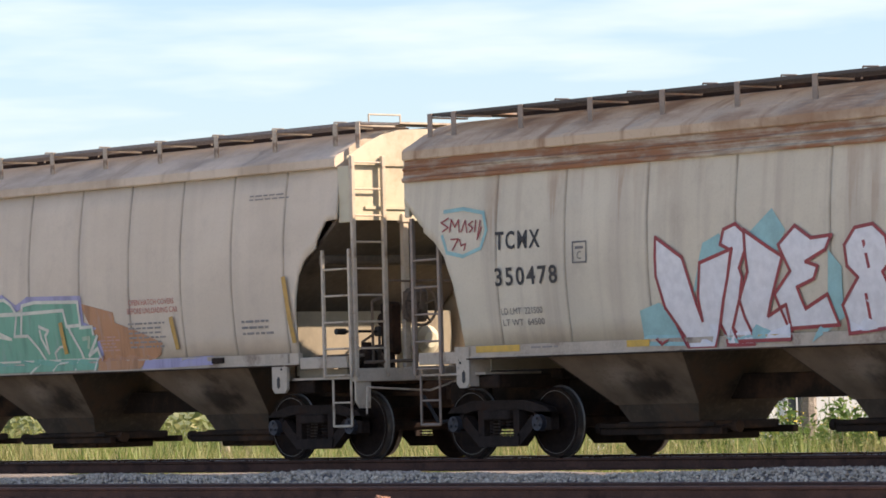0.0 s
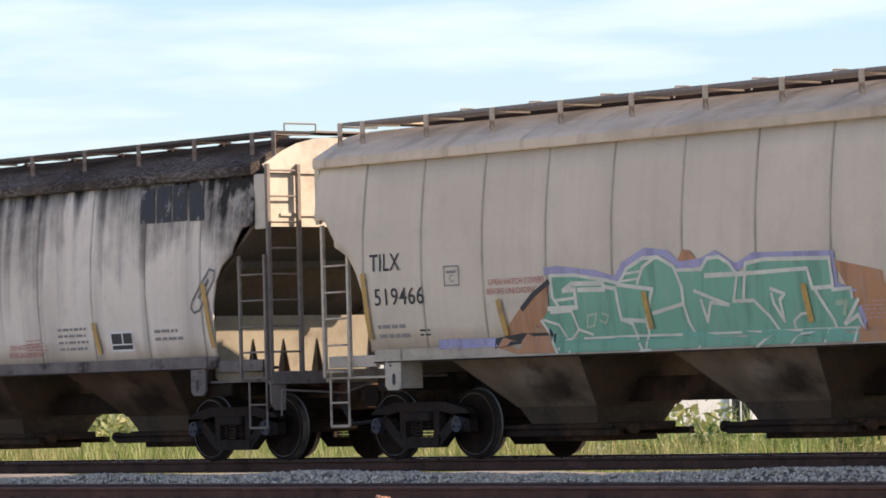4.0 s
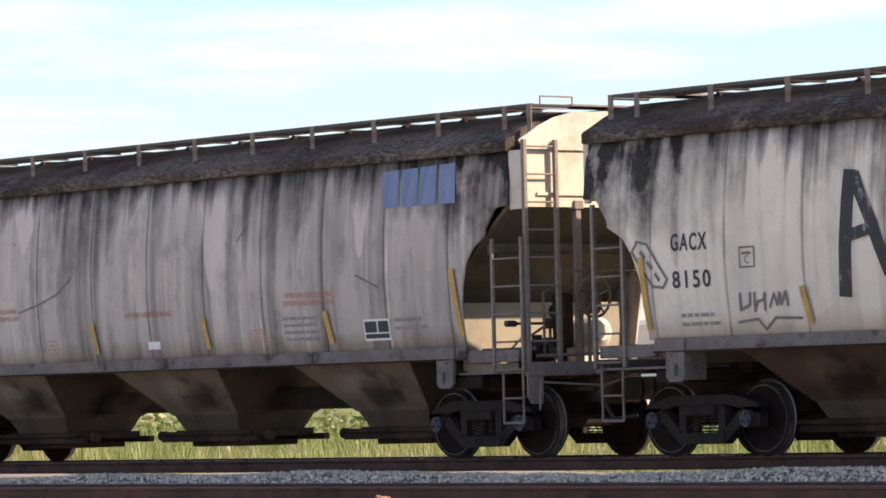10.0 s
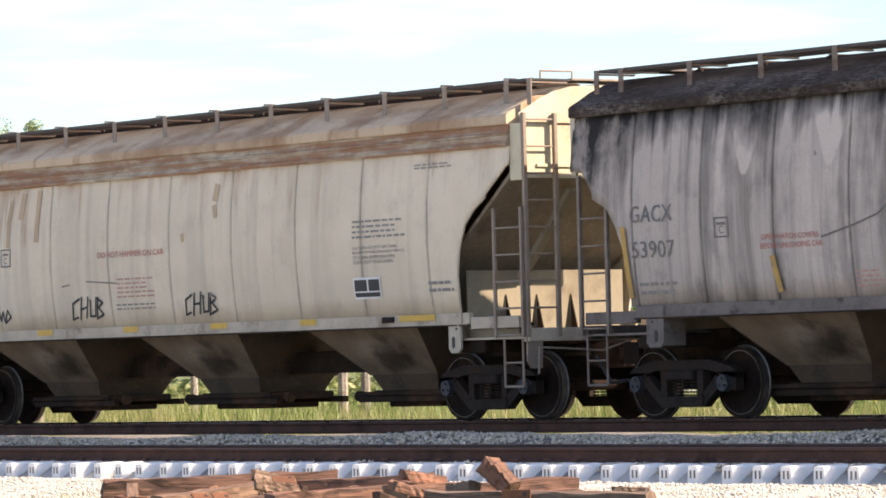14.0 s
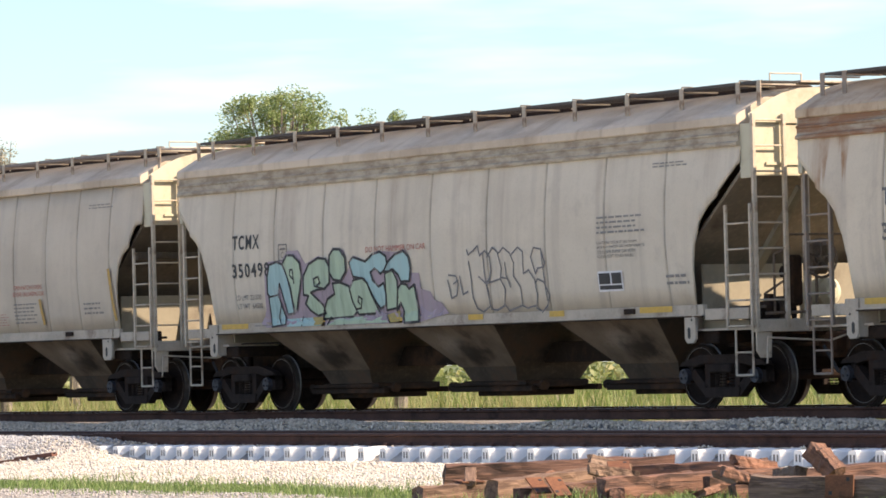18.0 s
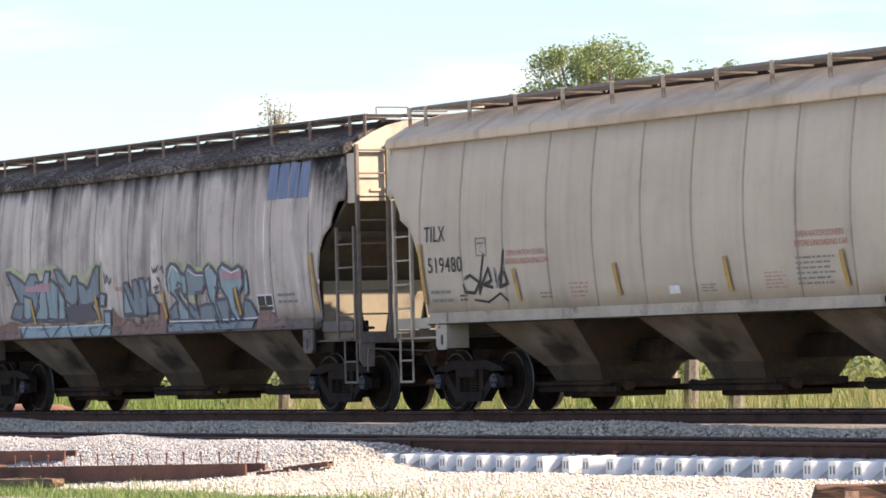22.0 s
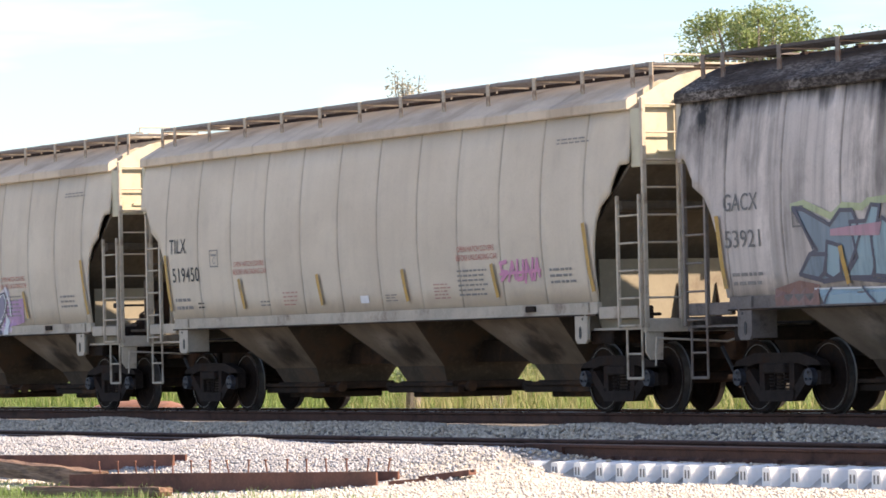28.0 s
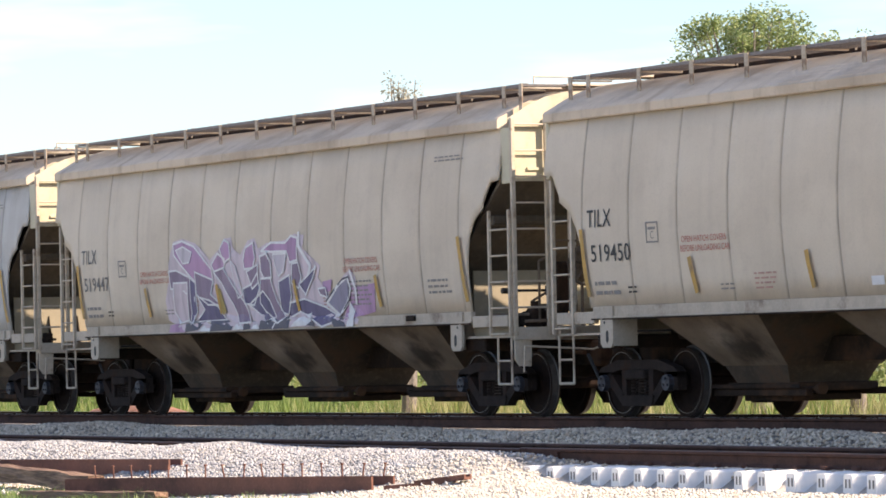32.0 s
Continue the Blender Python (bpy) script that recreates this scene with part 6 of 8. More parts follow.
black_blocks = Artwork()
black_blocks.fill(SPRAY_BLACK, ((5.24, 3.91), (5.58, 3.92), (5.66, 3.41), (5.3, 3.42)), 0)
black_blocks.fill(SPRAY_BLACK, ((5.64, 3.92), (5.98, 3.93), (6.06, 3.41), (5.71, 3.41)), 0)
black_blocks.fill(SPRAY_BLACK, ((6.03, 3.93), (6.37, 3.94), (6.46, 3.41), (6.11, 3.41)), 0)
black_blocks.fill(SPRAY_BLACK, ((6.43, 3.94), (6.76, 3.95), (6.85, 3.4), (6.51, 3.4)), 0)
black_blocks.line(GREY_INK, 0.035, ((6.57, 2.25), (6.54, 2.17), (6.61, 2.1), (6.74, 2.13), (7.13, 2.55), (7.15, 2.67), (7.02, 2.7), (6.6, 2.28)), 0)
black_blocks.line(GREY_INK, 0.05, ((6.75, 2.31), (6.81, 2.37)), 0)
black_blocks.line(GREY_INK, 0.05, ((6.93, 2.48), (6.99, 2.55)), 0)
black_blocks.done(car_3)

blue_blocks = Artwork()
blue_blocks.fill(BLUE_LOGO, ((5.35, 3.85), (5.7, 3.86), (5.75, 3.36), (5.4, 3.36)), 0)
blue_blocks.fill(BLUE_LOGO, ((5.76, 3.86), (6.1, 3.87), (6.15, 3.36), (5.8, 3.36)), 0)
blue_blocks.fill(BLUE_LOGO, ((6.15, 3.87), (6.49, 3.88), (6.54, 3.36), (6.2, 3.36)), 0)
blue_blocks.fill(BLUE_LOGO, ((6.55, 3.88), (6.88, 3.89), (6.94, 3.36), (6.6, 3.36)), 0)
blue_blocks.done(car_4)

scratches = Artwork()
scratches.line(GREY_INK, 0.025, ((-3.39, 2.23), (-2.82, 2.35), (-2.36, 2.47), (-1.97, 2.72)), 0)
scratches.line(GREY_INK, 0.03, ((4.83, 2.49), (5.3, 2.31)), 0)
scratches.line(GREY_INK, 0.025, ((2.13, 3.06), (2.36, 3.3)), 0)
scratches.done(car_4)

chub = Artwork()
chub.line(SPRAY_BLACK, 0.035, ((-2.64, 1.92), (-2.84, 1.85), (-2.89, 1.61), (-2.73, 1.64)), 0)
chub.line(SPRAY_BLACK, 0.035, ((-2.58, 1.94), (-2.67, 1.61)), 0)
chub.line(SPRAY_BLACK, 0.035, ((-2.62, 1.76), (-2.45, 1.79)), 0)
chub.line(SPRAY_BLACK, 0.035, ((-2.4, 1.94), (-2.5, 1.63)), 0)
chub.line(SPRAY_BLACK, 0.035, ((-2.34, 1.89), (-2.39, 1.65), (-2.25, 1.65), (-2.18, 1.93)), 0)
chub.line(SPRAY_BLACK, 0.035, ((-2.13, 1.93), (-2.21, 1.61), (-2.02, 1.67), (-2.14, 1.78), (-2.01, 1.85), (-2.15, 1.92)), 0)
chub.line(SPRAY_BLACK, 0.035, ((0.41, 1.9), (0.24, 1.83), (0.21, 1.61), (0.34, 1.64)), 0)
chub.line(SPRAY_BLACK, 0.035, ((0.48, 1.92), (0.4, 1.6)), 0)
chub.line(SPRAY_BLACK, 0.035, ((0.45, 1.76), (0.6, 1.77)), 0)
chub.line(SPRAY_BLACK, 0.035, ((0.65, 1.93), (0.57, 1.62)), 0)
chub.line(SPRAY_BLACK, 0.035, ((0.7, 1.88), (0.67, 1.64), (0.8, 1.65), (0.86, 1.91)), 0)
chub.line(SPRAY_BLACK, 0.035, ((0.91, 1.92), (0.83, 1.6), (1.04, 1.66), (0.91, 1.77), (1.03, 1.84), (0.89, 1.91)), 0)
chub.line(SPRAY_BLACK, 0.03, ((-5.35, 1.85), (-5.35, 1.6), (-5.24, 1.76), (-5.19, 1.61)), 0)
chub.line(SPRAY_BLACK, 0.03, ((-5.11, 1.7), (-5.03, 1.78), (-4.97, 1.64), (-4.89, 1.78), (-4.86, 1.61), (-4.75, 1.8), (-4.68, 1.69), (-4.84, 1.6)), 0)
chub.line(RUST_RUN, 0.12, ((-3.76, 3.59), (-3.77, 3.27), (-3.8, 2.87)), 0)
chub.line(RUST_RUN, 0.1, ((-4.55, 3.47), (-4.61, 3.15), (-4.63, 2.8)), 0)
chub.line(RUST_RUN, 0.14, ((-4.2, 3.56), (-4.26, 3.24)), 0)
chub.line(RUST_RUN, 0.12, ((1.12, 3.46), (1.08, 3.29)), 0)
chub.line(RUST_RUN, 0.1, ((1.07, 3.16), (1.1, 3.04)), 0)
chub.line(RUST_RUN, 0.08, ((0.24, 2.78), (0.25, 2.71)), 0)
chub.line(GREY_INK, 0.02, ((-3.1, 2.12), (-2.88, 2.14)), 0)
chub.line(GREY_INK, 0.02, ((-2.41, 2.18), (-1.58, 2.13)), 0)
chub.done(car_5)

neist = Artwork()
neist.fill(MAUVE, ((-5.53, 1.46), (-5.37, 1.68), (-5.31, 2.31), (-5.18, 2.47), (-4.7, 2.49), (-4.53, 2.63), (-4.19, 2.63), (-3.95, 2.4), (-3.53, 2.52), (-3.24, 2.42), (-3.07, 2.63), (-2.71, 2.58), (-2.67, 2.22), (-2.42, 2.49), (-2.05, 2.39), (-1.6, 2.53), (-1.13, 2.5), (-0.83, 2.52), (-0.72, 2.16), (-0.48, 2.15), (-0.46, 1.9), (-0.2, 1.85), (-0.11, 1.72), (0.08, 1.67), (0.26, 1.5), (-0.59, 1.38), (-5.36, 1.39)), 0)
neist.shape(AQUA, SPRAY_BLACK, 0.04, ((-5.25, 1.95), (-5.22, 2.22), (-5.12, 2.42), (-4.88, 2.46), (-4.71, 2.42), (-4.57, 2.23), (-4.48, 1.93), (-4.46, 1.61), (-4.66, 1.59), (-4.78, 1.98), (-4.83, 2.1), (-4.89, 1.94), (-4.88, 1.69), (-4.91, 1.6), (-5.17, 1.54), (-5.11, 1.85)), 1)
neist.shape(LIME_AQUA, SPRAY_BLACK, 0.04, ((-4.68, 2.42), (-4.53, 2.56), (-4.33, 2.55), (-4.13, 2.43), (-4.1, 2.22), (-4.17, 2.01), (-4.35, 1.66), (-4.42, 1.64), (-4.47, 2.02), (-4.57, 2.23)), 2)
neist.line(SPRAY_BLACK, 0.03, ((-4.38, 2.17), (-4.47, 2.23), (-4.45, 2.32), (-4.37, 2.32), (-4.35, 2.1)), 3)
neist.shape(AQUA, SPRAY_BLACK, 0.03, ((-5.2, 1.89), (-4.89, 1.92), (-4.83, 1.76), (-4.75, 1.56), (-4.71, 1.43), (-5.15, 1.4), (-5.21, 1.57)), 2)
neist.line(SPRAY_BLACK, 0.03, ((-4.83, 1.76), (-4.95, 1.56), (-4.85, 1.42)), 3)
neist.shape(LIME_AQUA, SPRAY_BLACK, 0.04, ((-4.04, 2.2), (-3.84, 2.39), (-3.53, 2.48), (-3.3, 2.46), (-3.19, 2.31), (-3.23, 2.07), (-3.41, 1.98), (-3.64, 1.97), (-3.84, 1.93), (-3.5, 1.72), (-3.44, 1.59), (-3.71, 1.55), (-3.92, 1.64), (-4.05, 1.75), (-3.92, 1.88), (-4.08, 1.9)), 1)
neist.line(SPRAY_BLACK, 0.03, ((-3.44, 1.99), (-3.7, 2.03), (-3.71, 2.15), (-3.57, 2.18), (-3.52, 2.08), (-3.63, 2.04)), 3)
neist.shape(LIME_AQUA, SPRAY_BLACK, 0.045, ((-3.2, 2.24), (-3.16, 2.51), (-3.03, 2.61), (-2.84, 2.6), (-2.68, 2.47), (-2.68, 2.24), (-2.87, 2.09), (-3.09, 2.12)), 2)
neist.shape(LIME_AQUA, SPRAY_BLACK, 0.04, ((-3.13, 2.06), (-2.9, 2.07), (-2.62, 2), (-2.57, 1.79), (-2.43, 1.61), (-2.61, 1.51), (-3.53, 1.49), (-3.49, 1.63), (-3.34, 1.81), (-3.09, 1.89)), 1)
neist.shape(AQUA, SPRAY_BLACK, 0.04, ((-2.57, 2.38), (-2.43, 2.46), (-2.06, 2.38), (-1.82, 2.49), (-1.6, 2.52), (-1.42, 2.44), (-1.41, 2.27), (-1.62, 2.17), (-1.79, 2.26), (-1.93, 2.2), (-1.88, 2.08), (-1.71, 1.97), (-1.55, 2.02), (-1.51, 1.84), (-1.56, 1.67), (-1.73, 1.62), (-1.88, 1.77), (-1.99, 1.94), (-2.13, 2.1), (-2.47, 2.15)), 1)
neist.shape(LIME_AQUA, SPRAY_BLACK, 0.04, ((-2.6, 1.96), (-2.45, 2.1), (-2.19, 2.12), (-2.04, 2.03), (-1.95, 1.85), (-1.84, 1.68), (-1.78, 1.55), (-2.41, 1.54), (-2.55, 1.74)), 2)
neist.line(SPRAY_BLACK, 0.03, ((-2.49, 1.63), (-2.32, 1.64), (-2.25, 1.79), (-2.34, 1.83), (-2.39, 1.75), (-2.34, 1.71)), 3)
neist.shape(AQUA, SPRAY_BLACK, 0.04, ((-1.52, 2.2), (-1.37, 2.35), (-1.14, 2.46), (-0.89, 2.51), (-0.75, 2.42), (-0.71, 2.23), (-0.77, 2.03), (-1.02, 2.03), (-1.09, 2.14), (-1.23, 2.23), (-1.36, 2.2)), 2)
neist.shape(LIME_AQUA, SPRAY_BLACK, 0.035, ((-1.49, 2.17), (-1.27, 2.23), (-1.14, 2.05), (-1.16, 1.79), (-1.23, 1.62), (-1.55, 1.59), (-1.5, 1.93)), 1)
neist.shape(LIME_AQUA, SPRAY_BLACK, 0.04, ((-1.13, 1.92), (-1.02, 2), (-0.87, 1.98), (-0.79, 1.91), (-0.63, 1.97), (-0.61, 1.77), (-0.61, 1.56), (-0.57, 1.39), (-1, 1.38), (-1.03, 1.57), (-1.09, 1.7), (-1.24, 1.58)), 2)
neist.fill(AQUA, ((-4.73, 1.52), (-3.55, 1.53), (-3.59, 1.39), (-4.68, 1.39)), 1)
neist.fill(OCHRE, ((-3.88, 1.53), (-3.52, 1.53), (-3.54, 1.41), (-3.8, 1.4)), 2)
neist.fill(LIME_AQUA, ((-3.46, 1.49), (-1.63, 1.52), (-1.51, 1.4), (-3.41, 1.39)), 1)
neist.fill(OCHRE, ((-1.57, 1.52), (-1.15, 1.58), (-1.15, 1.41), (-1.43, 1.39)), 1)
neist.line(SPRAY_BLACK, 0.03, ((-4.2, 1.4), (-4.18, 1.54)), 2)
neist.line(SPRAY_BLACK, 0.03, ((-3.37, 1.4), (-3.29, 1.52)), 2)
neist.line(SPRAY_BLACK, 0.03, ((-2.85, 1.39), (-2.87, 1.51)), 2)
neist.line(SPRAY_BLACK, 0.03, ((-2.21, 1.39), (-2.21, 1.48)), 2)
neist.line(SPRAY_BLACK, 0.03, ((-1.59, 1.54), (-1.43, 1.39)), 2)
neist.done(car_6)

outline_tag = Artwork()
outline_tag.line(THIN_GREY, 0.028, ((0.94, 2.46), (0.98, 2.38), (1.12, 2.44), (1.25, 2.51), (1.3, 2.36), (1.45, 2.43), (1.57, 2.33), (1.59, 2.12), (1.52, 2), (1.42, 1.93), (1.23, 2.04)), 0)
outline_tag.line(THIN_GREY, 0.028, ((0.97, 2.28), (1.01, 2.02), (1, 1.73), (1.08, 1.56), (1.24, 1.5), (1.45, 1.58), (1.45, 1.8), (1.42, 1.93)), 0)
outline_tag.line(THIN_GREY, 0.028, ((1.39, 2.38), (1.4, 2.09), (1.45, 1.68), (1.47, 1.54), (1.64, 1.52), (1.85, 1.58)), 0)
outline_tag.line(THIN_GREY, 0.028, ((1.5, 2.33), (1.67, 2.47), (1.8, 2.4), (1.88, 2.15), (1.83, 1.99), (1.45, 1.93)), 0)
outline_tag.line(THIN_GREY, 0.028, ((1.83, 1.99), (1.94, 1.83), (1.86, 1.6), (1.97, 1.5), (2.32, 1.57)), 0)
outline_tag.line(THIN_GREY, 0.028, ((1.83, 2.38), (1.98, 2.46), (2.14, 2.37), (2.23, 2.22), (2.2, 2.02), (2.37, 1.85), (2.35, 1.57), (2.48, 1.53), (2.71, 1.56)), 0)
outline_tag.line(THIN_GREY, 0.028, ((2.19, 2.35), (2.37, 2.45), (2.5, 2.38), (2.48, 2.05), (2.63, 2.1), (2.77, 1.95), (2.8, 1.72), (2.73, 1.52), (2.93, 1.46), (3.03, 1.55), (3.13, 1.71), (3.01, 1.91), (2.85, 1.96), (2.79, 1.9)), 0)
outline_tag.line(THIN_GREY, 0.028, ((2.81, 2.04), (2.71, 2.29), (2.81, 2.43), (3, 2.4), (3.08, 2.19), (3.04, 2.13), (2.88, 2.12), (2.82, 2.04)), 0)
outline_tag.line(THIN_GREY, 0.028, ((3, 2.4), (3.03, 2.03), (3.05, 1.63)), 0)
outline_tag.line(THIN_GREY, 0.028, ((1.99, 2.23), (2, 2.03), (2.08, 1.9)), 0)
outline_tag.line(THIN_GREY, 0.028, ((1.86, 2.01), (2.03, 1.99), (2.09, 1.86)), 0)
outline_tag.line(THIN_GREY, 0.028, ((0.33, 2.01), (0.37, 1.87), (0.39, 1.73), (0.55, 1.77), (0.62, 1.95), (0.58, 2.07), (0.37, 2.09)), 0)
outline_tag.line(THIN_GREY, 0.028, ((0.5, 1.95), (0.63, 2)), 0)
outline_tag.line(THIN_GREY, 0.028, ((0.69, 2.06), (0.73, 1.78), (0.88, 1.82)), 0)
outline_tag.done(car_6)

script_tag = Artwork()
script_tag.line(SPRAY_BLACK, 0.055, ((-5.25, 2.29), (-5.36, 2.03), (-5.47, 1.73)), 0)
script_tag.line(SPRAY_BLACK, 0.05, ((-5.87, 1.96), (-5.69, 2), (-5.43, 1.89), (-5.61, 1.74), (-5.89, 1.76), (-5.92, 1.86)), 0)
script_tag.line(SPRAY_BLACK, 0.05, ((-5.47, 1.73), (-5.14, 2.09), (-5.07, 1.91), (-5.3, 1.85), (-5.06, 1.81)), 0)
script_tag.line(SPRAY_BLACK, 0.05, ((-4.95, 2.08), (-4.92, 1.82), (-4.72, 2.08), (-4.81, 1.84)), 0)
script_tag.line(SPRAY_BLACK, 0.05, ((-4.65, 2.34), (-4.83, 1.81), (-4.6, 1.86), (-4.68, 2.02)), 0)
script_tag.line(SPRAY_BLACK, 0.035, ((-5.64, 1.64), (-5.23, 1.6), (-4.85, 1.72), (-4.65, 1.6)), 0)
script_tag.done(car_7)

blue_piece_a = Artwork()
blue_piece_a.line(LIME_GLOW, 0.09, ((-5.39, 2.54), (-5.11, 2.57), (-4.47, 2.39), (-4.21, 2.51), (-3.79, 2.48), (-3.64, 2.54), (-3.41, 2.55), (-3.13, 2.56), (-2.56, 2.27), (-2.34, 2.44), (-2.1, 2.35), (-1.93, 2.26), (-1.52, 2.54), (-1.2, 2.56), (-1.21, 2.07)), 0)
blue_piece_a.fill(BRICK_RED, ((-5.95, 1.55), (-5.36, 1.64), (-4.91, 1.58), (-4.87, 1.33), (-5.9, 1.33)), 0)
blue_piece_a.fill(BRICK_RED, ((-0.84, 1.82), (-0.6, 1.62), (-0.35, 1.5), (-0.67, 1.34), (-0.91, 1.35)), 0)
blue_piece_a.shape(STEEL_BLUE, DARK_SLATE, 0.05, ((-5.35, 2.52), (-5.11, 2.5), (-4.52, 2.29), (-4.26, 2.46), (-3.99, 2.45), (-3.9, 2.3), (-3.86, 2.14), (-4.01, 1.94), (-4.28, 1.65), (-4.78, 1.62), (-5.22, 1.69), (-5.02, 1.95), (-4.85, 2)), 1)
blue_piece_a.shape(STEEL_BLUE, DARK_SLATE, 0.05, ((-5.02, 1.95), (-4.63, 1.94), (-4.75, 1.71), (-4.88, 1.65), (-5.3, 1.71)), 2)
blue_piece_a.shape(ICE_BLUE, DARK_SLATE, 0.05, ((-4.6, 2.09), (-4.3, 2.03), (-4.36, 1.7), (-4.54, 1.64), (-4.71, 1.7)), 2)
blue_piece_a.shape(ICE_BLUE, DARK_SLATE, 0.05, ((-4.06, 2.31), (-3.71, 2.31), (-3.56, 2.5), (-3.37, 2.48), (-3.45, 2.29), (-3.59, 2.13), (-3.56, 1.8), (-3.69, 1.64), (-4.28, 1.65), (-3.95, 1.89)), 1)
blue_piece_a.shape(ICE_BLUE, DARK_SLATE, 0.05, ((-3.6, 2.12), (-3.33, 2.34), (-3.05, 2.21), (-3.08, 1.87), (-3.2, 1.63), (-3.61, 1.66), (-3.58, 1.84)), 2)
blue_piece_a.shape(STEEL_BLUE, DARK_SLATE, 0.05, ((-3.18, 2.51), (-3, 2.51), (-2.53, 2.22), (-2.39, 2.37), (-2.22, 2.37), (-2.17, 2.17), (-2.3, 1.89), (-2.51, 1.86), (-2.8, 1.98), (-2.83, 2.19), (-3.04, 2.28)), 1)
blue_piece_a.shape(ICE_BLUE, DARK_SLATE, 0.05, ((-3.05, 2.21), (-2.8, 1.98), (-2.87, 1.63), (-3.17, 1.63)), 2)
blue_piece_a.shape(STEEL_BLUE, DARK_SLATE, 0.05, ((-2.22, 2.26), (-1.94, 2.22), (-1.81, 2.13), (-1.38, 2.52), (-1.23, 2.52), (-1.29, 2.03), (-1.56, 1.9), (-1.87, 1.86), (-2.14, 1.87)), 2)
blue_piece_a.shape(DARK_SLATE, DARK_SLATE, 0.04, ((-2.8, 1.84), (-2.2, 1.85), (-1.69, 1.86), (-1.51, 1.64), (-2.33, 1.57), (-2.78, 1.61)), 2)
blue_piece_a.shape(ICE_BLUE, DARK_SLATE, 0.05, ((-1.28, 2.06), (-1.03, 2.03), (-1.12, 1.83), (-1.3, 1.83)), 2)
blue_piece_a.shape(ICE_BLUE, DARK_SLATE, 0.05, ((-1.18, 1.75), (-0.9, 1.74), (-0.98, 1.51), (-1.23, 1.5)), 2)
blue_piece_a.fill(PINK_FADE, ((-4.5, 2.24), (-3.34, 2.29), (-3.41, 2.13), (-4.51, 2.16)), 3)
blue_piece_a.fill(ICE_BLUE, ((-4.93, 1.53), (-1.01, 1.51), (-0.95, 1.33), (-4.75, 1.34)), 1)
blue_piece_a.line(WHITE_INK, 0.02, ((-5.01, 1.53), (-2.72, 1.51), (-0.98, 1.52)), 3)
blue_piece_a.line(DARK_SLATE, 0.035, ((-4.62, 1.53), (-4.75, 1.35)), 3)
blue_piece_a.line(DARK_SLATE, 0.035, ((-3.92, 1.53), (-3.6, 1.35)), 3)
blue_piece_a.line(DARK_SLATE, 0.035, ((-3.41, 1.33), (-3.09, 1.53)), 3)
blue_piece_a.line(DARK_SLATE, 0.04, ((-2.81, 1.53), (-2.57, 1.33)), 3)
blue_piece_a.line(DARK_SLATE, 0.035, ((-2.02, 1.34), (-1.92, 1.49), (-1.67, 1.33)), 3)
blue_piece_a.line(DARK_SLATE, 0.035, ((-1.38, 1.33), (-1.23, 1.5)), 3)
blue_piece_a.line(DARK_SLATE, 0.05, ((-4.78, 1.61), (-4.19, 1.64), (-3.45, 1.59), (-2.69, 1.61), (-1.59, 1.62)), 3)
blue_piece_a.line(DARK_SLATE, 0.04, ((-2.39, 2.36), (-2.53, 2.22)), 3)
blue_piece_a.line(DARK_SLATE, 0.04, ((-1.42, 2.47), (-1.73, 2.15)), 3)
blue_piece_a.line(DARK_SLATE, 0.04, ((-5.27, 2.49), (-4.93, 2.02)), 3)
blue_piece_a.line(DARK_SLATE, 0.03, ((-1.07, 2.4), (-1.03, 2.22), (-0.94, 2.36), (-0.86, 2.2), (-0.77, 2.3)), 1)
blue_piece_a.done(car_8)

blue_piece_b = Artwork()
blue_piece_b.line(LIME_GLOW, 0.08, ((1.44, 2.26), (1.57, 2.44), (1.81, 2.51), (2.01, 2.46), (2.19, 2.36), (2.41, 2.48), (2.62, 2.36), (2.87, 2.34), (3.12, 2.45), (3.42, 2.35), (3.61, 2.35), (3.76, 2.43), (4.02, 2.34), (4.28, 2.39), (4.43, 2.35)), 0)
blue_piece_b.fill(BRICK_RED, ((-0.52, 1.62), (0.14, 1.49), (0.93, 1.55), (1.07, 1.82), (1.32, 1.86), (1.36, 1.33), (-0.49, 1.33)), 0)
blue_piece_b.fill(BRICK_RED, ((4.91, 1.84), (5.24, 1.68), (5.49, 1.49), (5.8, 1.52), (5.85, 1.38), (4.79, 1.34)), 0)
blue_piece_b.shape(STEEL_BLUE, DARK_SLATE, 0.05, ((-0.26, 2.2), (-0.12, 2.21), (0.11, 1.92), (0.1, 2.23), (0.27, 2.25), (0.42, 1.95), (0.38, 2.26), (0.55, 2.26), (0.71, 2.02), (0.53, 1.63), (-0.36, 1.65)), 1)
blue_piece_b.shape(ICE_BLUE, DARK_SLATE, 0.05, ((-0.13, 1.96), (0.03, 1.68), (-0.36, 1.67), (-0.24, 2.12)), 2)
blue_piece_b.shape(STEEL_BLUE, DARK_SLATE, 0.05, ((0.67, 1.97), (0.89, 1.98), (1.07, 1.82), (1.02, 1.67), (0.65, 1.66)), 2)
blue_piece_b.shape(ICE_BLUE, DARK_SLATE, 0.03, ((0.6, 2.18), (0.81, 2.27), (0.77, 2.03), (0.64, 2.02)), 1)
blue_piece_b.shape(ICE_BLUE, DARK_SLATE, 0.06, ((1.48, 2.15), (1.53, 2.38), (1.71, 2.48), (1.9, 2.45), (2.05, 2.31), (2.24, 2.27), (2.29, 2.01), (2.14, 1.92), (2, 2.05), (1.79, 2.02), (2.3, 1.6), (2.47, 1.52), (1.45, 1.52), (1.54, 1.69), (1.86, 1.82), (1.78, 1.92), (1.53, 2.04)), 1)
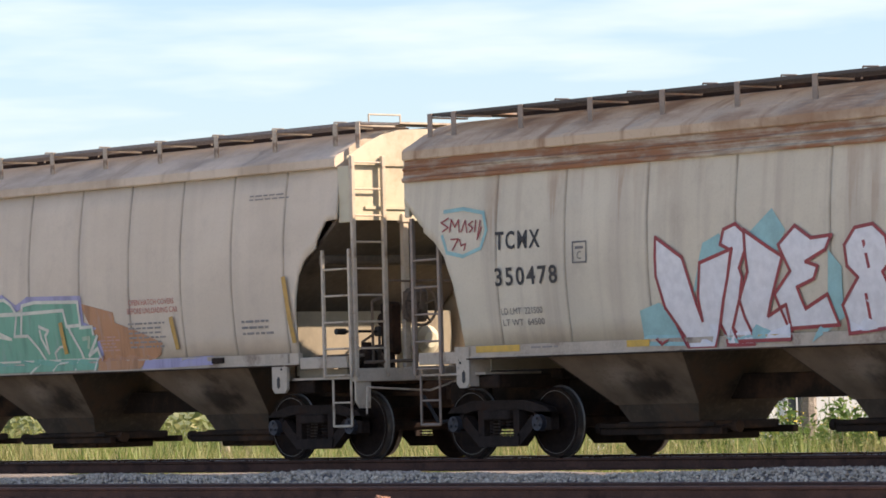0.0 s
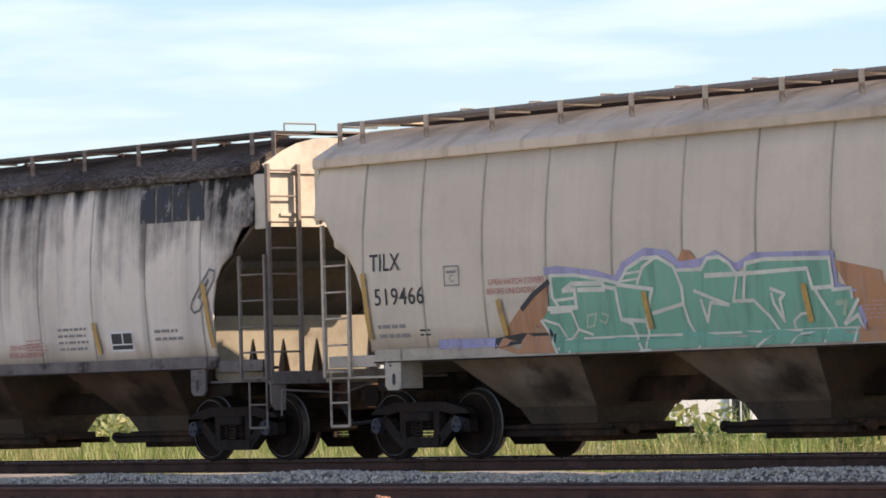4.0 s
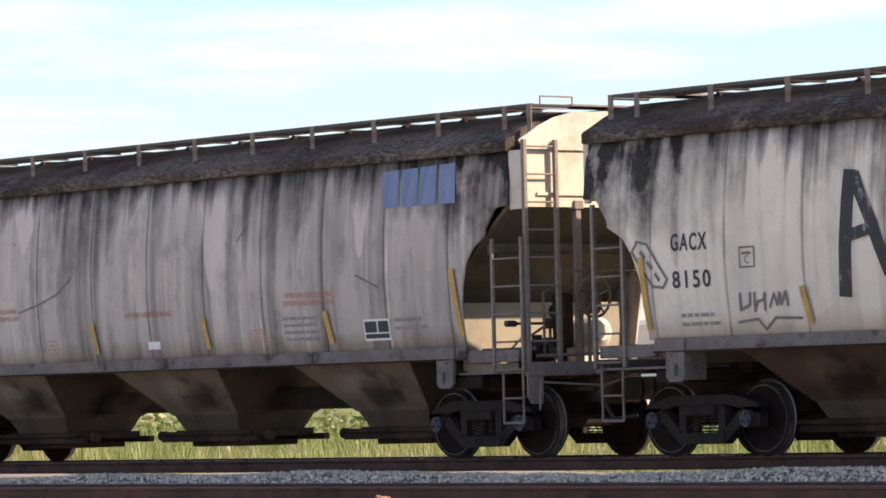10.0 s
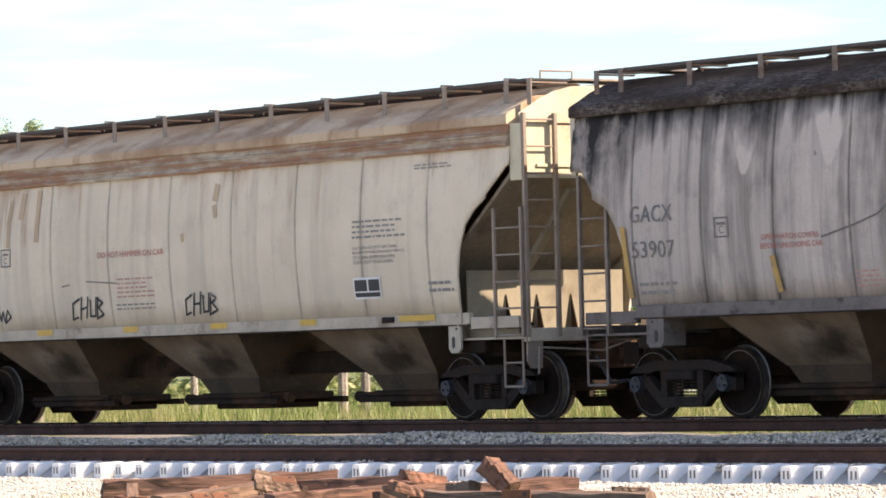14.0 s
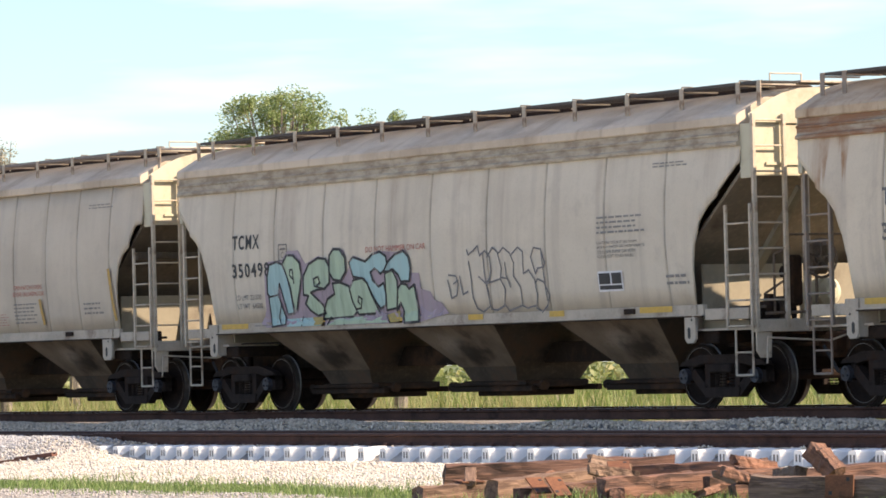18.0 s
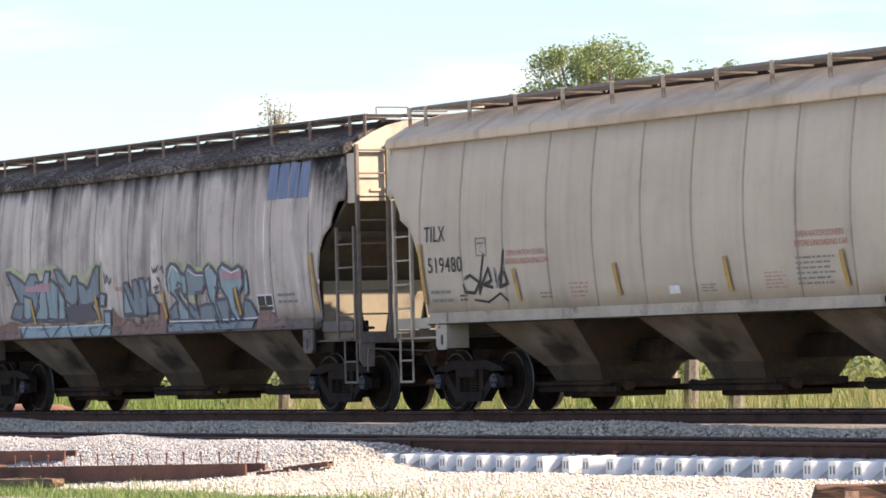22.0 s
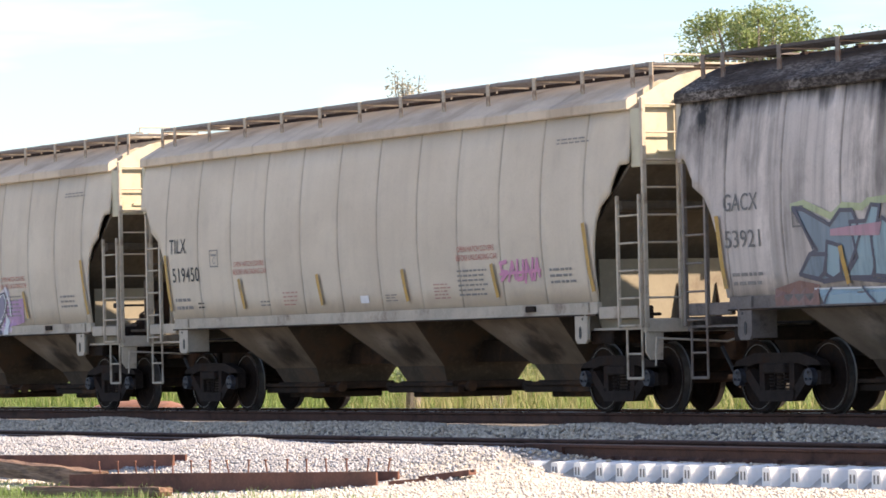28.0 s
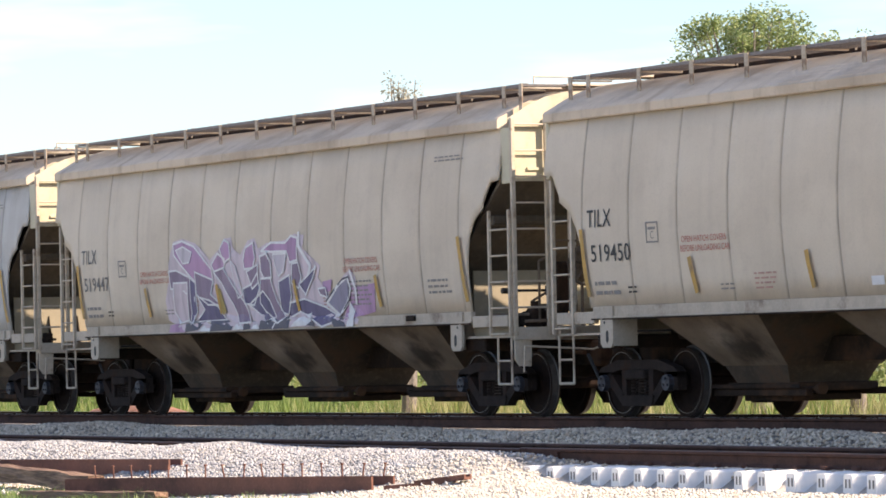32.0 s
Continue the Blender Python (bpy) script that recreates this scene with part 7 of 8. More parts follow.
blue_piece_b.shape(STEEL_BLUE, DARK_SLATE, 0.05, ((1.51, 1.71), (1.82, 1.84), (1.82, 1.55), (1.52, 1.54)), 2)
blue_piece_b.shape(STEEL_BLUE, DARK_SLATE, 0.06, ((2.25, 2.33), (2.37, 2.43), (2.49, 2.4), (2.67, 2.29), (2.96, 2.29), (2.96, 2.11), (2.84, 1.98), (2.58, 1.97), (2.55, 1.74), (2.67, 1.51), (2.21, 1.52), (2.27, 1.9), (2.25, 2.13)), 1)
blue_piece_b.fill(LIME_GLOW, ((2.28, 1.93), (2.51, 1.94), (2.57, 1.8), (2.31, 1.81)), 2)
blue_piece_b.shape(ICE_BLUE, DARK_SLATE, 0.06, ((2.97, 2.34), (3.15, 2.42), (3.3, 2.36), (3.47, 2.23), (3.39, 2), (3.33, 1.88), (3.56, 1.69), (3.67, 1.53), (3.28, 1.5), (3.06, 1.96)), 1)
blue_piece_b.shape(STEEL_BLUE, DARK_SLATE, 0.05, ((2.95, 1.78), (3.24, 1.77), (3.31, 1.5), (2.64, 1.51), (2.68, 1.74)), 2)
blue_piece_b.shape(ICE_BLUE, DARK_SLATE, 0.06, ((3.51, 2.32), (3.69, 2.42), (4.05, 2.31), (4.28, 2.37), (4.4, 2.32), (4.39, 2.07), (4.24, 1.93), (4.03, 1.99), (4.04, 1.71), (4.2, 1.5), (3.79, 1.49), (3.75, 1.87), (3.64, 1.97), (3.56, 2.04)), 1)
blue_piece_b.shape(STEEL_BLUE, DARK_SLATE, 0.05, ((3.32, 1.83), (3.77, 1.85), (3.83, 1.64), (4.04, 1.49), (3.46, 1.48)), 2)
blue_piece_b.shape(ICE_BLUE, DARK_SLATE, 0.03, ((4.47, 2.22), (4.56, 2.29), (4.58, 1.93), (4.41, 1.86)), 1)
blue_piece_b.shape(STEEL_BLUE, DARK_SLATE, 0.05, ((4.4, 1.83), (4.6, 1.79), (4.8, 1.54), (4.75, 1.49), (4.23, 1.5)), 1)
blue_piece_b.fill(PINK_FADE, ((3.63, 2.29), (4.39, 2.29), (4.37, 2.16), (3.64, 2.15)), 3)
blue_piece_b.fill(STEEL_BLUE, ((1.34, 1.49), (4.72, 1.47), (4.63, 1.36), (1.44, 1.35)), 1)
blue_piece_b.line(WHITE_INK, 0.025, ((1.45, 1.52), (3.15, 1.51), (4.86, 1.52)), 3)
blue_piece_b.line(WHITE_INK, 0.025, ((1.59, 2.01), (1.57, 2.24), (1.77, 2.44), (1.98, 2.34)), 3)
blue_piece_b.line(WHITE_INK, 0.02, ((2.35, 2.36), (2.63, 2.26), (2.95, 2.25)), 3)
blue_piece_b.line(WHITE_INK, 0.02, ((3.07, 2.34), (3.2, 2.39)), 3)
blue_piece_b.line(WHITE_INK, 0.02, ((3.68, 2.36), (4.01, 2.26), (4.33, 2.31)), 3)
blue_piece_b.line(DARK_SLATE, 0.04, ((1.87, 2.1), (1.95, 2.16), (2.08, 2.12), (2.09, 1.98), (2.5, 1.68)), 3)
blue_piece_b.line(DARK_SLATE, 0.03, ((1.84, 1.49), (2.01, 1.36)), 3)
blue_piece_b.line(DARK_SLATE, 0.03, ((2.5, 1.35), (2.6, 1.49)), 3)
blue_piece_b.line(DARK_SLATE, 0.03, ((2.69, 1.49), (2.89, 1.36)), 3)
blue_piece_b.line(DARK_SLATE, 0.03, ((3.21, 1.37), (3.27, 1.49), (3.47, 1.38)), 3)
blue_piece_b.line(DARK_SLATE, 0.03, ((4.01, 1.37), (4.16, 1.48)), 3)
blue_piece_b.line(DARK_SLATE, 0.05, ((3.34, 2.04), (3.56, 2.02)), 3)
blue_piece_b.line(DARK_SLATE, 0.035, ((0.94, 2.43), (0.98, 2.35), (1.06, 2.41), (1.08, 2.35), (1.18, 2.46)), 1)
blue_piece_b.line(DARK_SLATE, 0.035, ((1.26, 2.39), (1.35, 2.45), (1.35, 2.34)), 1)
blue_piece_b.line(DARK_SLATE, 0.035, ((1.11, 2.26), (1.19, 2.19), (1.17, 2.27)), 1)
blue_piece_b.line(DARK_SLATE, 0.035, ((0.96, 2.09), (1.11, 2.12), (0.98, 2), (1.16, 2.02)), 1)
blue_piece_b.line(DARK_SLATE, 0.035, ((1.21, 2.15), (1.23, 2.04)), 1)
blue_piece_b.done(car_8)

blue_blocks_b = Artwork()
blue_blocks_b.fill(BLUE_LOGO, ((5.27, 3.94), (5.6, 3.94), (5.62, 3.38), (5.29, 3.38)), 0)
blue_blocks_b.fill(BLUE_LOGO, ((5.66, 3.94), (5.99, 3.94), (6, 3.38), (5.67, 3.38)), 0)
blue_blocks_b.fill(BLUE_LOGO, ((6.04, 3.94), (6.37, 3.93), (6.37, 3.37), (6.05, 3.38)), 0)
blue_blocks_b.fill(BLUE_LOGO, ((6.42, 3.93), (6.75, 3.93), (6.74, 3.37), (6.42, 3.37)), 0)
blue_blocks_b.done(car_8)

purple_piece = Artwork()
purple_piece.fill(PINK_SPRAY, ((-3.19, 2.78), (-2.82, 2.82), (-2.3, 2.73), (-1.93, 2.56), (-1.75, 2.45), (-1.38, 2.61), (-1.2, 2.77), (-0.93, 2.78), (-0.84, 2.6), (-0.57, 2.5), (-0.3, 2.71), (-0.04, 2.74), (0.1, 2.57), (0.4, 2.65), (1.06, 2.67), (1.4, 2.76), (1.74, 2.73), (1.7, 2.53), (2.1, 2.34), (2.29, 2.25), (2.17, 2.08), (2.31, 1.96), (2.56, 1.82), (3.09, 2.1), (3.31, 2.18), (3.45, 2.05), (3.51, 1.71), (3.43, 1.36), (-2.83, 1.33), (-3.6, 1.53), (-3.62, 1.85), (-3.39, 2.21), (-3.4, 2.4)), 0)
purple_piece.fill(MAGENTA_PALE, ((3.05, 1.89), (4.08, 1.95), (3.98, 1.53), (2.98, 1.42)), 0)
purple_piece.fill(MAGENTA_PALE, ((-3.48, 1.45), (-2.91, 1.49), (-2.83, 1.33), (-3.54, 1.33)), 0)
purple_piece.fill(MAGENTA_PALE, ((2.32, 2.01), (2.66, 2.04), (2.58, 1.86), (2.33, 1.86)), 1)
purple_piece.shape(MAGENTA_PALE, WHITE_INK, 0.035, ((-3.17, 2.74), (-2.82, 2.78), (-2.35, 2.68), (-2.07, 2.53), (-1.69, 2.3), (-1.65, 2.08), (-2.16, 2.05), (-2.5, 2.19), (-2.84, 2.38), (-3.14, 2.57)), 1)
purple_piece.shape(PALE_LILAC, WHITE_INK, 0.025, ((-3.05, 2.64), (-2.77, 2.69), (-2.42, 2.59), (-2.54, 2.43), (-2.78, 2.42)), 2)
purple_piece.shape(PLUM, WHITE_INK, 0.03, ((-3.37, 2.31), (-3.08, 2.32), (-2.55, 2.19), (-2.4, 2.01), (-2.54, 1.47), (-2.81, 1.51), (-2.7, 1.93), (-2.91, 2.02), (-3.34, 2.03)), 1)
purple_piece.shape(PINK_SPRAY, WHITE_INK, 0.03, ((-3.22, 2.12), (-2.66, 2.12), (-2.76, 1.52), (-3.06, 1.48), (-3.27, 1.66)), 2)
purple_piece.shape(DEEP_PURPLE, WHITE_INK, 0.025, ((-2.55, 2.19), (-2.34, 2.1), (-2.38, 1.65), (-2.63, 1.45)), 2)
purple_piece.shape(PLUM, WHITE_INK, 0.03, ((-2.34, 2.28), (-1.64, 2.13), (-1.78, 1.91), (-1.43, 1.74), (-1.93, 1.75), (-2.33, 1.92)), 2)
purple_piece.shape(DEEP_PURPLE, WHITE_INK, 0.03, ((-2.29, 1.88), (-1.86, 1.82), (-1.57, 1.72), (-1.29, 1.5), (-2.45, 1.49), (-2.09, 1.68)), 2)
purple_piece.shape(MAGENTA_PALE, WHITE_INK, 0.035, ((-1.33, 2.61), (-1.16, 2.75), (-0.97, 2.69), (-0.93, 2.46), (-1.17, 2.39)), 2)
purple_piece.shape(MAGENTA_PALE, WHITE_INK, 0.035, ((-1.68, 2.37), (-1.42, 2.54), (-1.16, 2.45), (-1.19, 2.32), (-1.57, 2.24)), 1)
purple_piece.shape(PLUM, WHITE_INK, 0.03, ((-1.61, 2.26), (-1.24, 2.31), (-0.89, 2.02), (-0.52, 1.75), (-0.31, 1.45), (-0.76, 1.44), (-0.94, 1.71), (-1.33, 2.08)), 2)
purple_piece.shape(PINK_SPRAY, WHITE_INK, 0.025, ((-0.94, 2.42), (-0.78, 2.33), (-0.56, 1.88), (-0.76, 1.83)), 2)
purple_piece.shape(MAGENTA_PALE, WHITE_INK, 0.035, ((-0.45, 2.41), (-0.34, 2.6), (-0.08, 2.67), (-0, 2.43), (-0.12, 2.28), (-0.43, 2.27)), 2)
purple_piece.shape(DEEP_PURPLE, WHITE_INK, 0.03, ((-0.54, 1.97), (-0.22, 2.03), (0.04, 2.2), (0.08, 1.96), (-0.18, 1.71), (-0.53, 1.74)), 2)
purple_piece.shape(PLUM, WHITE_INK, 0.03, ((-0.35, 2.23), (0.07, 2.33), (0.05, 2.05), (-0.19, 1.96)), 2)
purple_piece.shape(PLUM, WHITE_INK, 0.035, ((0.18, 2.45), (0.41, 2.49), (0.55, 2.35), (0.55, 2.12), (0.28, 2.11), (0.18, 2.22)), 2)
purple_piece.shape(MAGENTA_PALE, WHITE_INK, 0.035, ((0.23, 2.53), (0.58, 2.65), (1.1, 2.63), (1.31, 2.73), (1.53, 2.69), (1.5, 2.36), (1.24, 2.33), (1.15, 2.5), (0.58, 2.51)), 1)
purple_piece.shape(PALE_LILAC, WHITE_INK, 0.03, ((0.66, 2.47), (1.14, 2.47), (1, 2.2), (0.81, 2.13), (0.72, 2.29)), 2)
purple_piece.shape(PLUM, WHITE_INK, 0.03, ((0.15, 2.11), (0.5, 2.11), (0.67, 1.77), (0.92, 1.5), (0.65, 1.42), (0.22, 1.6), (0.05, 1.74)), 2)
purple_piece.shape(DEEP_PURPLE, WHITE_INK, 0.03, ((-0.36, 1.72), (0.2, 1.92), (0.41, 1.77), (0.57, 1.51), (0.22, 1.47)), 2)
purple_piece.shape(DEEP_PURPLE, WHITE_INK, 0.03, ((0.8, 2.05), (1.2, 2.14), (1.22, 1.84), (1.02, 1.54), (0.78, 1.59)), 2)
purple_piece.shape(PLUM, WHITE_INK, 0.03, ((1.32, 2.31), (1.54, 2.32), (1.62, 2.1), (1.5, 1.93), (1.26, 2.02)), 2)
purple_piece.shape(DEEP_PURPLE, WHITE_INK, 0.03, ((1.52, 1.99), (1.84, 2.11), (2.16, 2.24), (2.04, 2.09), (1.73, 1.83)), 2)
purple_piece.shape(DEEP_PURPLE, WHITE_INK, 0.03, ((1.13, 1.72), (1.66, 1.77), (2.37, 1.63), (2.7, 1.51), (2.56, 1.39), (2.23, 1.34), (1.81, 1.49), (1.46, 1.58), (1, 1.48)), 2)
purple_piece.shape(PLUM, WHITE_INK, 0.03, ((2.18, 1.91), (2.43, 1.92), (2.46, 1.77), (2.23, 1.82)), 2)
purple_piece.shape(GREY_VIOLET, WHITE_INK, 0.05, ((2.43, 1.69), (2.9, 1.96), (3.2, 2.06), (3.29, 1.89), (3.13, 1.68), (2.82, 1.5)), 2)
purple_piece.line(DARK_SLATE, 0.03, ((2.4, 1.72), (3.03, 2.03), (3.25, 2.06), (3.19, 1.72), (2.87, 1.52)), 3)
purple_piece.fill(OCHRE, ((-1.57, 2.01), (-1.39, 1.99), (-1.25, 1.63), (-1.4, 1.58), (-1.54, 1.81)), 3)
purple_piece.fill(DARK_SLATE, ((-2.82, 1.46), (-2.07, 1.5), (-2.36, 1.36), (-2.88, 1.33)), 2)
purple_piece.fill(WHITE_INK, ((-2.36, 1.34), (-2.01, 1.48), (-1.85, 1.33)), 2)
purple_piece.fill(DARK_SLATE, ((-1.93, 1.5), (-0.93, 1.5), (-1.08, 1.34), (-1.9, 1.33)), 2)
purple_piece.fill(WHITE_INK, ((-1.04, 1.34), (-0.8, 1.49), (-0.59, 1.35)), 2)
purple_piece.fill(DARK_SLATE, ((-0.58, 1.47), (-0.4, 1.49), (-0.36, 1.35), (-0.63, 1.33)), 2)
purple_piece.fill(WHITE_INK, ((-0.32, 1.35), (-0.17, 1.5), (-0.01, 1.34)), 2)
purple_piece.fill(DARK_SLATE, ((-0.09, 1.48), (1.05, 1.52), (1.04, 1.34), (-0.05, 1.33)), 2)
purple_piece.line(WHITE_INK, 0.03, ((0.3, 1.42), (0.35, 1.49), (0.61, 1.45), (0.47, 1.35)), 3)
purple_piece.fill(WHITE_INK, ((1.12, 1.36), (1.35, 1.49), (1.84, 1.56), (1.81, 1.37)), 2)
purple_piece.fill(DARK_SLATE, ((1.68, 1.37), (1.94, 1.47), (1.98, 1.35)), 2)
purple_piece.fill(DARK_SLATE, ((2.53, 1.46), (2.9, 1.5), (3.02, 1.33), (2.64, 1.33)), 2)
purple_piece.fill(WHITE_INK, ((3.06, 1.33), (3.19, 1.72), (3.33, 1.55), (3.31, 1.33)), 2)
purple_piece.line(WHITE_INK, 0.06, ((3.3, 2.14), (3.45, 1.88), (3.42, 1.67)), 2)
purple_piece.line(WHITE_INK, 0.07, ((1.57, 2.76), (1.57, 2.57), (1.95, 2.26), (1.77, 2.01)), 1)
purple_piece.line(WHITE_INK, 0.06, ((2.12, 2.24), (1.9, 2), (1.69, 1.84)), 1)
purple_piece.done(car_10)

pink_tag = Artwork()
pink_tag.line(HOT_PINK, 0.06, ((4.56, 2.08), (4.38, 2.06), (4.41, 1.95), (4.58, 1.93), (4.37, 1.83)), 0)
pink_tag.line(HOT_PINK, 0.06, ((4.59, 1.82), (4.73, 2.07), (4.8, 1.84)), 0)
pink_tag.line(HOT_PINK, 0.06, ((4.89, 2.09), (4.86, 1.83), (5.01, 1.84), (5.06, 2.08)), 0)
pink_tag.line(HOT_PINK, 0.06, ((5.08, 1.79), (5.15, 2.08), (5.27, 1.82), (5.34, 2.1)), 0)
pink_tag.line(HOT_PINK, 0.06, ((5.34, 1.82), (5.46, 2.09), (5.5, 1.86)), 0)
pink_tag.line(HOT_PINK, 0.04, ((4.35, 1.91), (5.54, 1.94)), 0)
pink_tag.done(car_9)


# ---- ballast, stones and grass ----
def between_tracks(x, rng):
    y = rng.uniform(31.0, 33.56)
    return y, ground_z(x, y), abs(y - (TRACK_Y - 0.7545)) > 0.1


def siding_bed(x, rng):
    y = rng.uniform(28.95, 31.0)
    return y, ground_z(x, y), abs(abs(y - SIDING_Y) - 0.7545) > 0.09


def front_lime(x, rng):
    y = rng.uniform(25.8, 28.72)
    return y, ground_z(x, y), True


def shoulder_heap(x, rng):
    y = rng.uniform(27.4, 29.2)
    return y, ground_z(x, y) + 0.01, rng.random() < shoulder(x + 1.0) * sstep(y, 27.0, 27.7)


def near_gravel(x, rng):
    y = rng.uniform(20.5, 23.9)
    return y, ground_z(x, y), True


stones("track_ballast", 60000, -66, 13, between_tracks, (0.022, 0.044), BALLAST, "grey crushed-stone ballast between the two tracks", 1)
stones("siding_ballast", 20000, -62, 13, siding_bed, (0.022, 0.042), BALLAST, "grey ballast round the siding's rails", 2)
stones("pale_gravel", 36000, -44, 12, front_lime, (0.012, 0.03), LIMESTONE, "cream crushed limestone in front of the siding", 3)
stones("gravel_shoulder", 56000, -62, -11.5, shoulder_heap, (0.017, 0.036), SHOULDER, "pale grey gravel heaped beside the siding", 4)
stones("near_gravel", 26000, -24, 10, near_gravel, (0.010, 0.026), NEAR_GRAVEL, "loose grey gravel beyond the grass verge", 5)


def blades(name, count, place, height, width, material, label, seed, lean=0.35):
    """Grass as bent three-cornered blades in one mesh."""
    rng = np.random.default_rng(seed)
    v, f = [], []
    for i in range(count):
        x, y, z, k = place(rng)
        h = rng.uniform(*height) * k
        a, b = rng.uniform(0, 6.283, 2)
        w = width * rng.uniform(0.6, 1.3)
        dx, dy = math.cos(a) * w, math.sin(a) * w
        lx, ly = math.cos(b) * h * lean * rng.random(), math.sin(b) * h * lean * rng.random()
        n = len(v)
        v += [(x - dx, y - dy, z - 0.03), (x + dx, y + dy, z - 0.03), (x + dx * 0.6 + lx * 0.4, y + dy * 0.6 + ly * 0.4, z + h * 0.6), (x - dx * 0.6 + lx * 0.4, y - dy * 0.6 + ly * 0.4, z + h * 0.6), (x + lx * 1.3, y + ly * 1.3, z + h)]
        f += [(n, n + 1, n + 2, n + 3), (n + 3, n + 2, n + 4)]
    tagged(new(name, raw_mesh(name, v, f, material)), label, "grass", kind="stuff")


GRASS = leafy("tall_grass_blades", (0.11, 0.18, 0.04), (0.22, 0.295, 0.075), (0.42, 0.39, 0.18))
DRY_GRASS = leafy("dry_grass_blades", (0.26, 0.27, 0.10), (0.42, 0.38, 0.18), (0.54, 0.46, 0.26))
VERGE = leafy("short_verge_grass", (0.13, 0.21, 0.055), (0.23, 0.32, 0.10), (0.38, 0.38, 0.2))
LEAF = leafy("tree_leaves", (0.16, 0.225, 0.08), (0.28, 0.345, 0.13), (0.42, 0.42, 0.21))
WEED = leafy("weed_leaves", (0.07, 0.14, 0.03), (0.15, 0.25, 0.06), (0.27, 0.33, 0.10))
SCRUB = leafy("far_scrub_leaves", (0.13, 0.17, 0.05), (0.25, 0.27, 0.09), (0.40, 0.36, 0.16))
PALE_LEAF = leafy("dry_pale_leaves", (0.30, 0.28, 0.19), (0.40, 0.38, 0.28), (0.46, 0.36, 0.25))
BARK = timber("grey_bark", (0.27, 0.23, 0.19), (0.14, 0.12, 0.10))
FLOWER = plain("yellow_flowers", (0.75, 0.58, 0.06), 0.6, 0.0, 0.2, 30)


def field(rng):
    x = rng.uniform(-96, 6)
    y = 39.2 + abs(rng.normal(0, 4.5))
    tuft = 0.62 + 0.035 * (y - 39.2) + 0.55 * noise.noise((x * 0.3, y * 0.3, 2.0)) + 0.25 * noise.noise((x * 1.4, y * 1.4, 7.0))
    return x, y, ground_z(x, y), max(0.3, tuft)


def dry_field(rng):
    x = rng.uniform(-44, 4)
    y = 39.5 + abs(rng.normal(0, 3.0))
    tuft = 0.55 + 1.3 * max(0.0, noise.noise((x * 0.16, y * 0.2, 12.0)))
    return x, y, ground_z(x, y), tuft


def verge(rng):
    x = rng.uniform(-40, 12)
    y = 24.7 + rng.normal(0, 0.75)
    return x, y, ground_z(x, y), max(0.25, 0.8 + noise.noise((x * 0.5, y * 0.8, 4.0)))


blades("tall_grass", 40000, field, (0.6, 1.4), 0.014, GRASS, "tall green grass along the far side of the line", 11)
blades("dry_grass", 17000, dry_field, (0.8, 1.7), 0.008, DRY_GRASS, "straw-coloured seeding grass among the green", 12)
blades("verge_grass", 26000, verge, (0.05, 0.13), 0.007, VERGE, "short bright grass strip beside the gravel", 13, 0.8)


def leaf_cloud(bm_v, bm_f, centre, radius, count, size, rng, droop=0.0):
    cx, cy, cz = centre
    for _ in range(count):
        d = Vector((rng.gauss(0, 1), rng.gauss(0, 1), rng.gauss(0, 0.8)))
        d.normalize()
        p = Vector(centre) + d * radius * (rng.random() ** 0.4)
        p.z -= droop * rng.random()
        s = size * rng.uniform(0.6, 1.3)
        a = Vector((rng.gauss(0, 1), rng.gauss(0, 1), rng.gauss(0, 0.6))).normalized() * s
        b = a.cross(Vector((rng.gauss(0, 1), rng.gauss(0, 1), rng.gauss(0, 1)))).normalized() * s * 0.45
        n = len(bm_v)
        bm_v += [tuple(p - a), tuple(p + b - a * 0.2), tuple(p + a), tuple(p - b - a * 0.2)]
        bm_f.append((n, n + 1, n + 2, n + 3))


def limb(bm, a, b, r0, r1):
    a, b = Vector(a), Vector(b)
    m = Matrix.Translation((a + b) / 2) @ (b - a).to_track_quat("Z", "Y").to_matrix().to_4x4()
    bmesh.ops.create_cone(bm, cap_ends=True, segments=7, radius1=r0, radius2=r1, depth=(b - a).length, matrix=m)


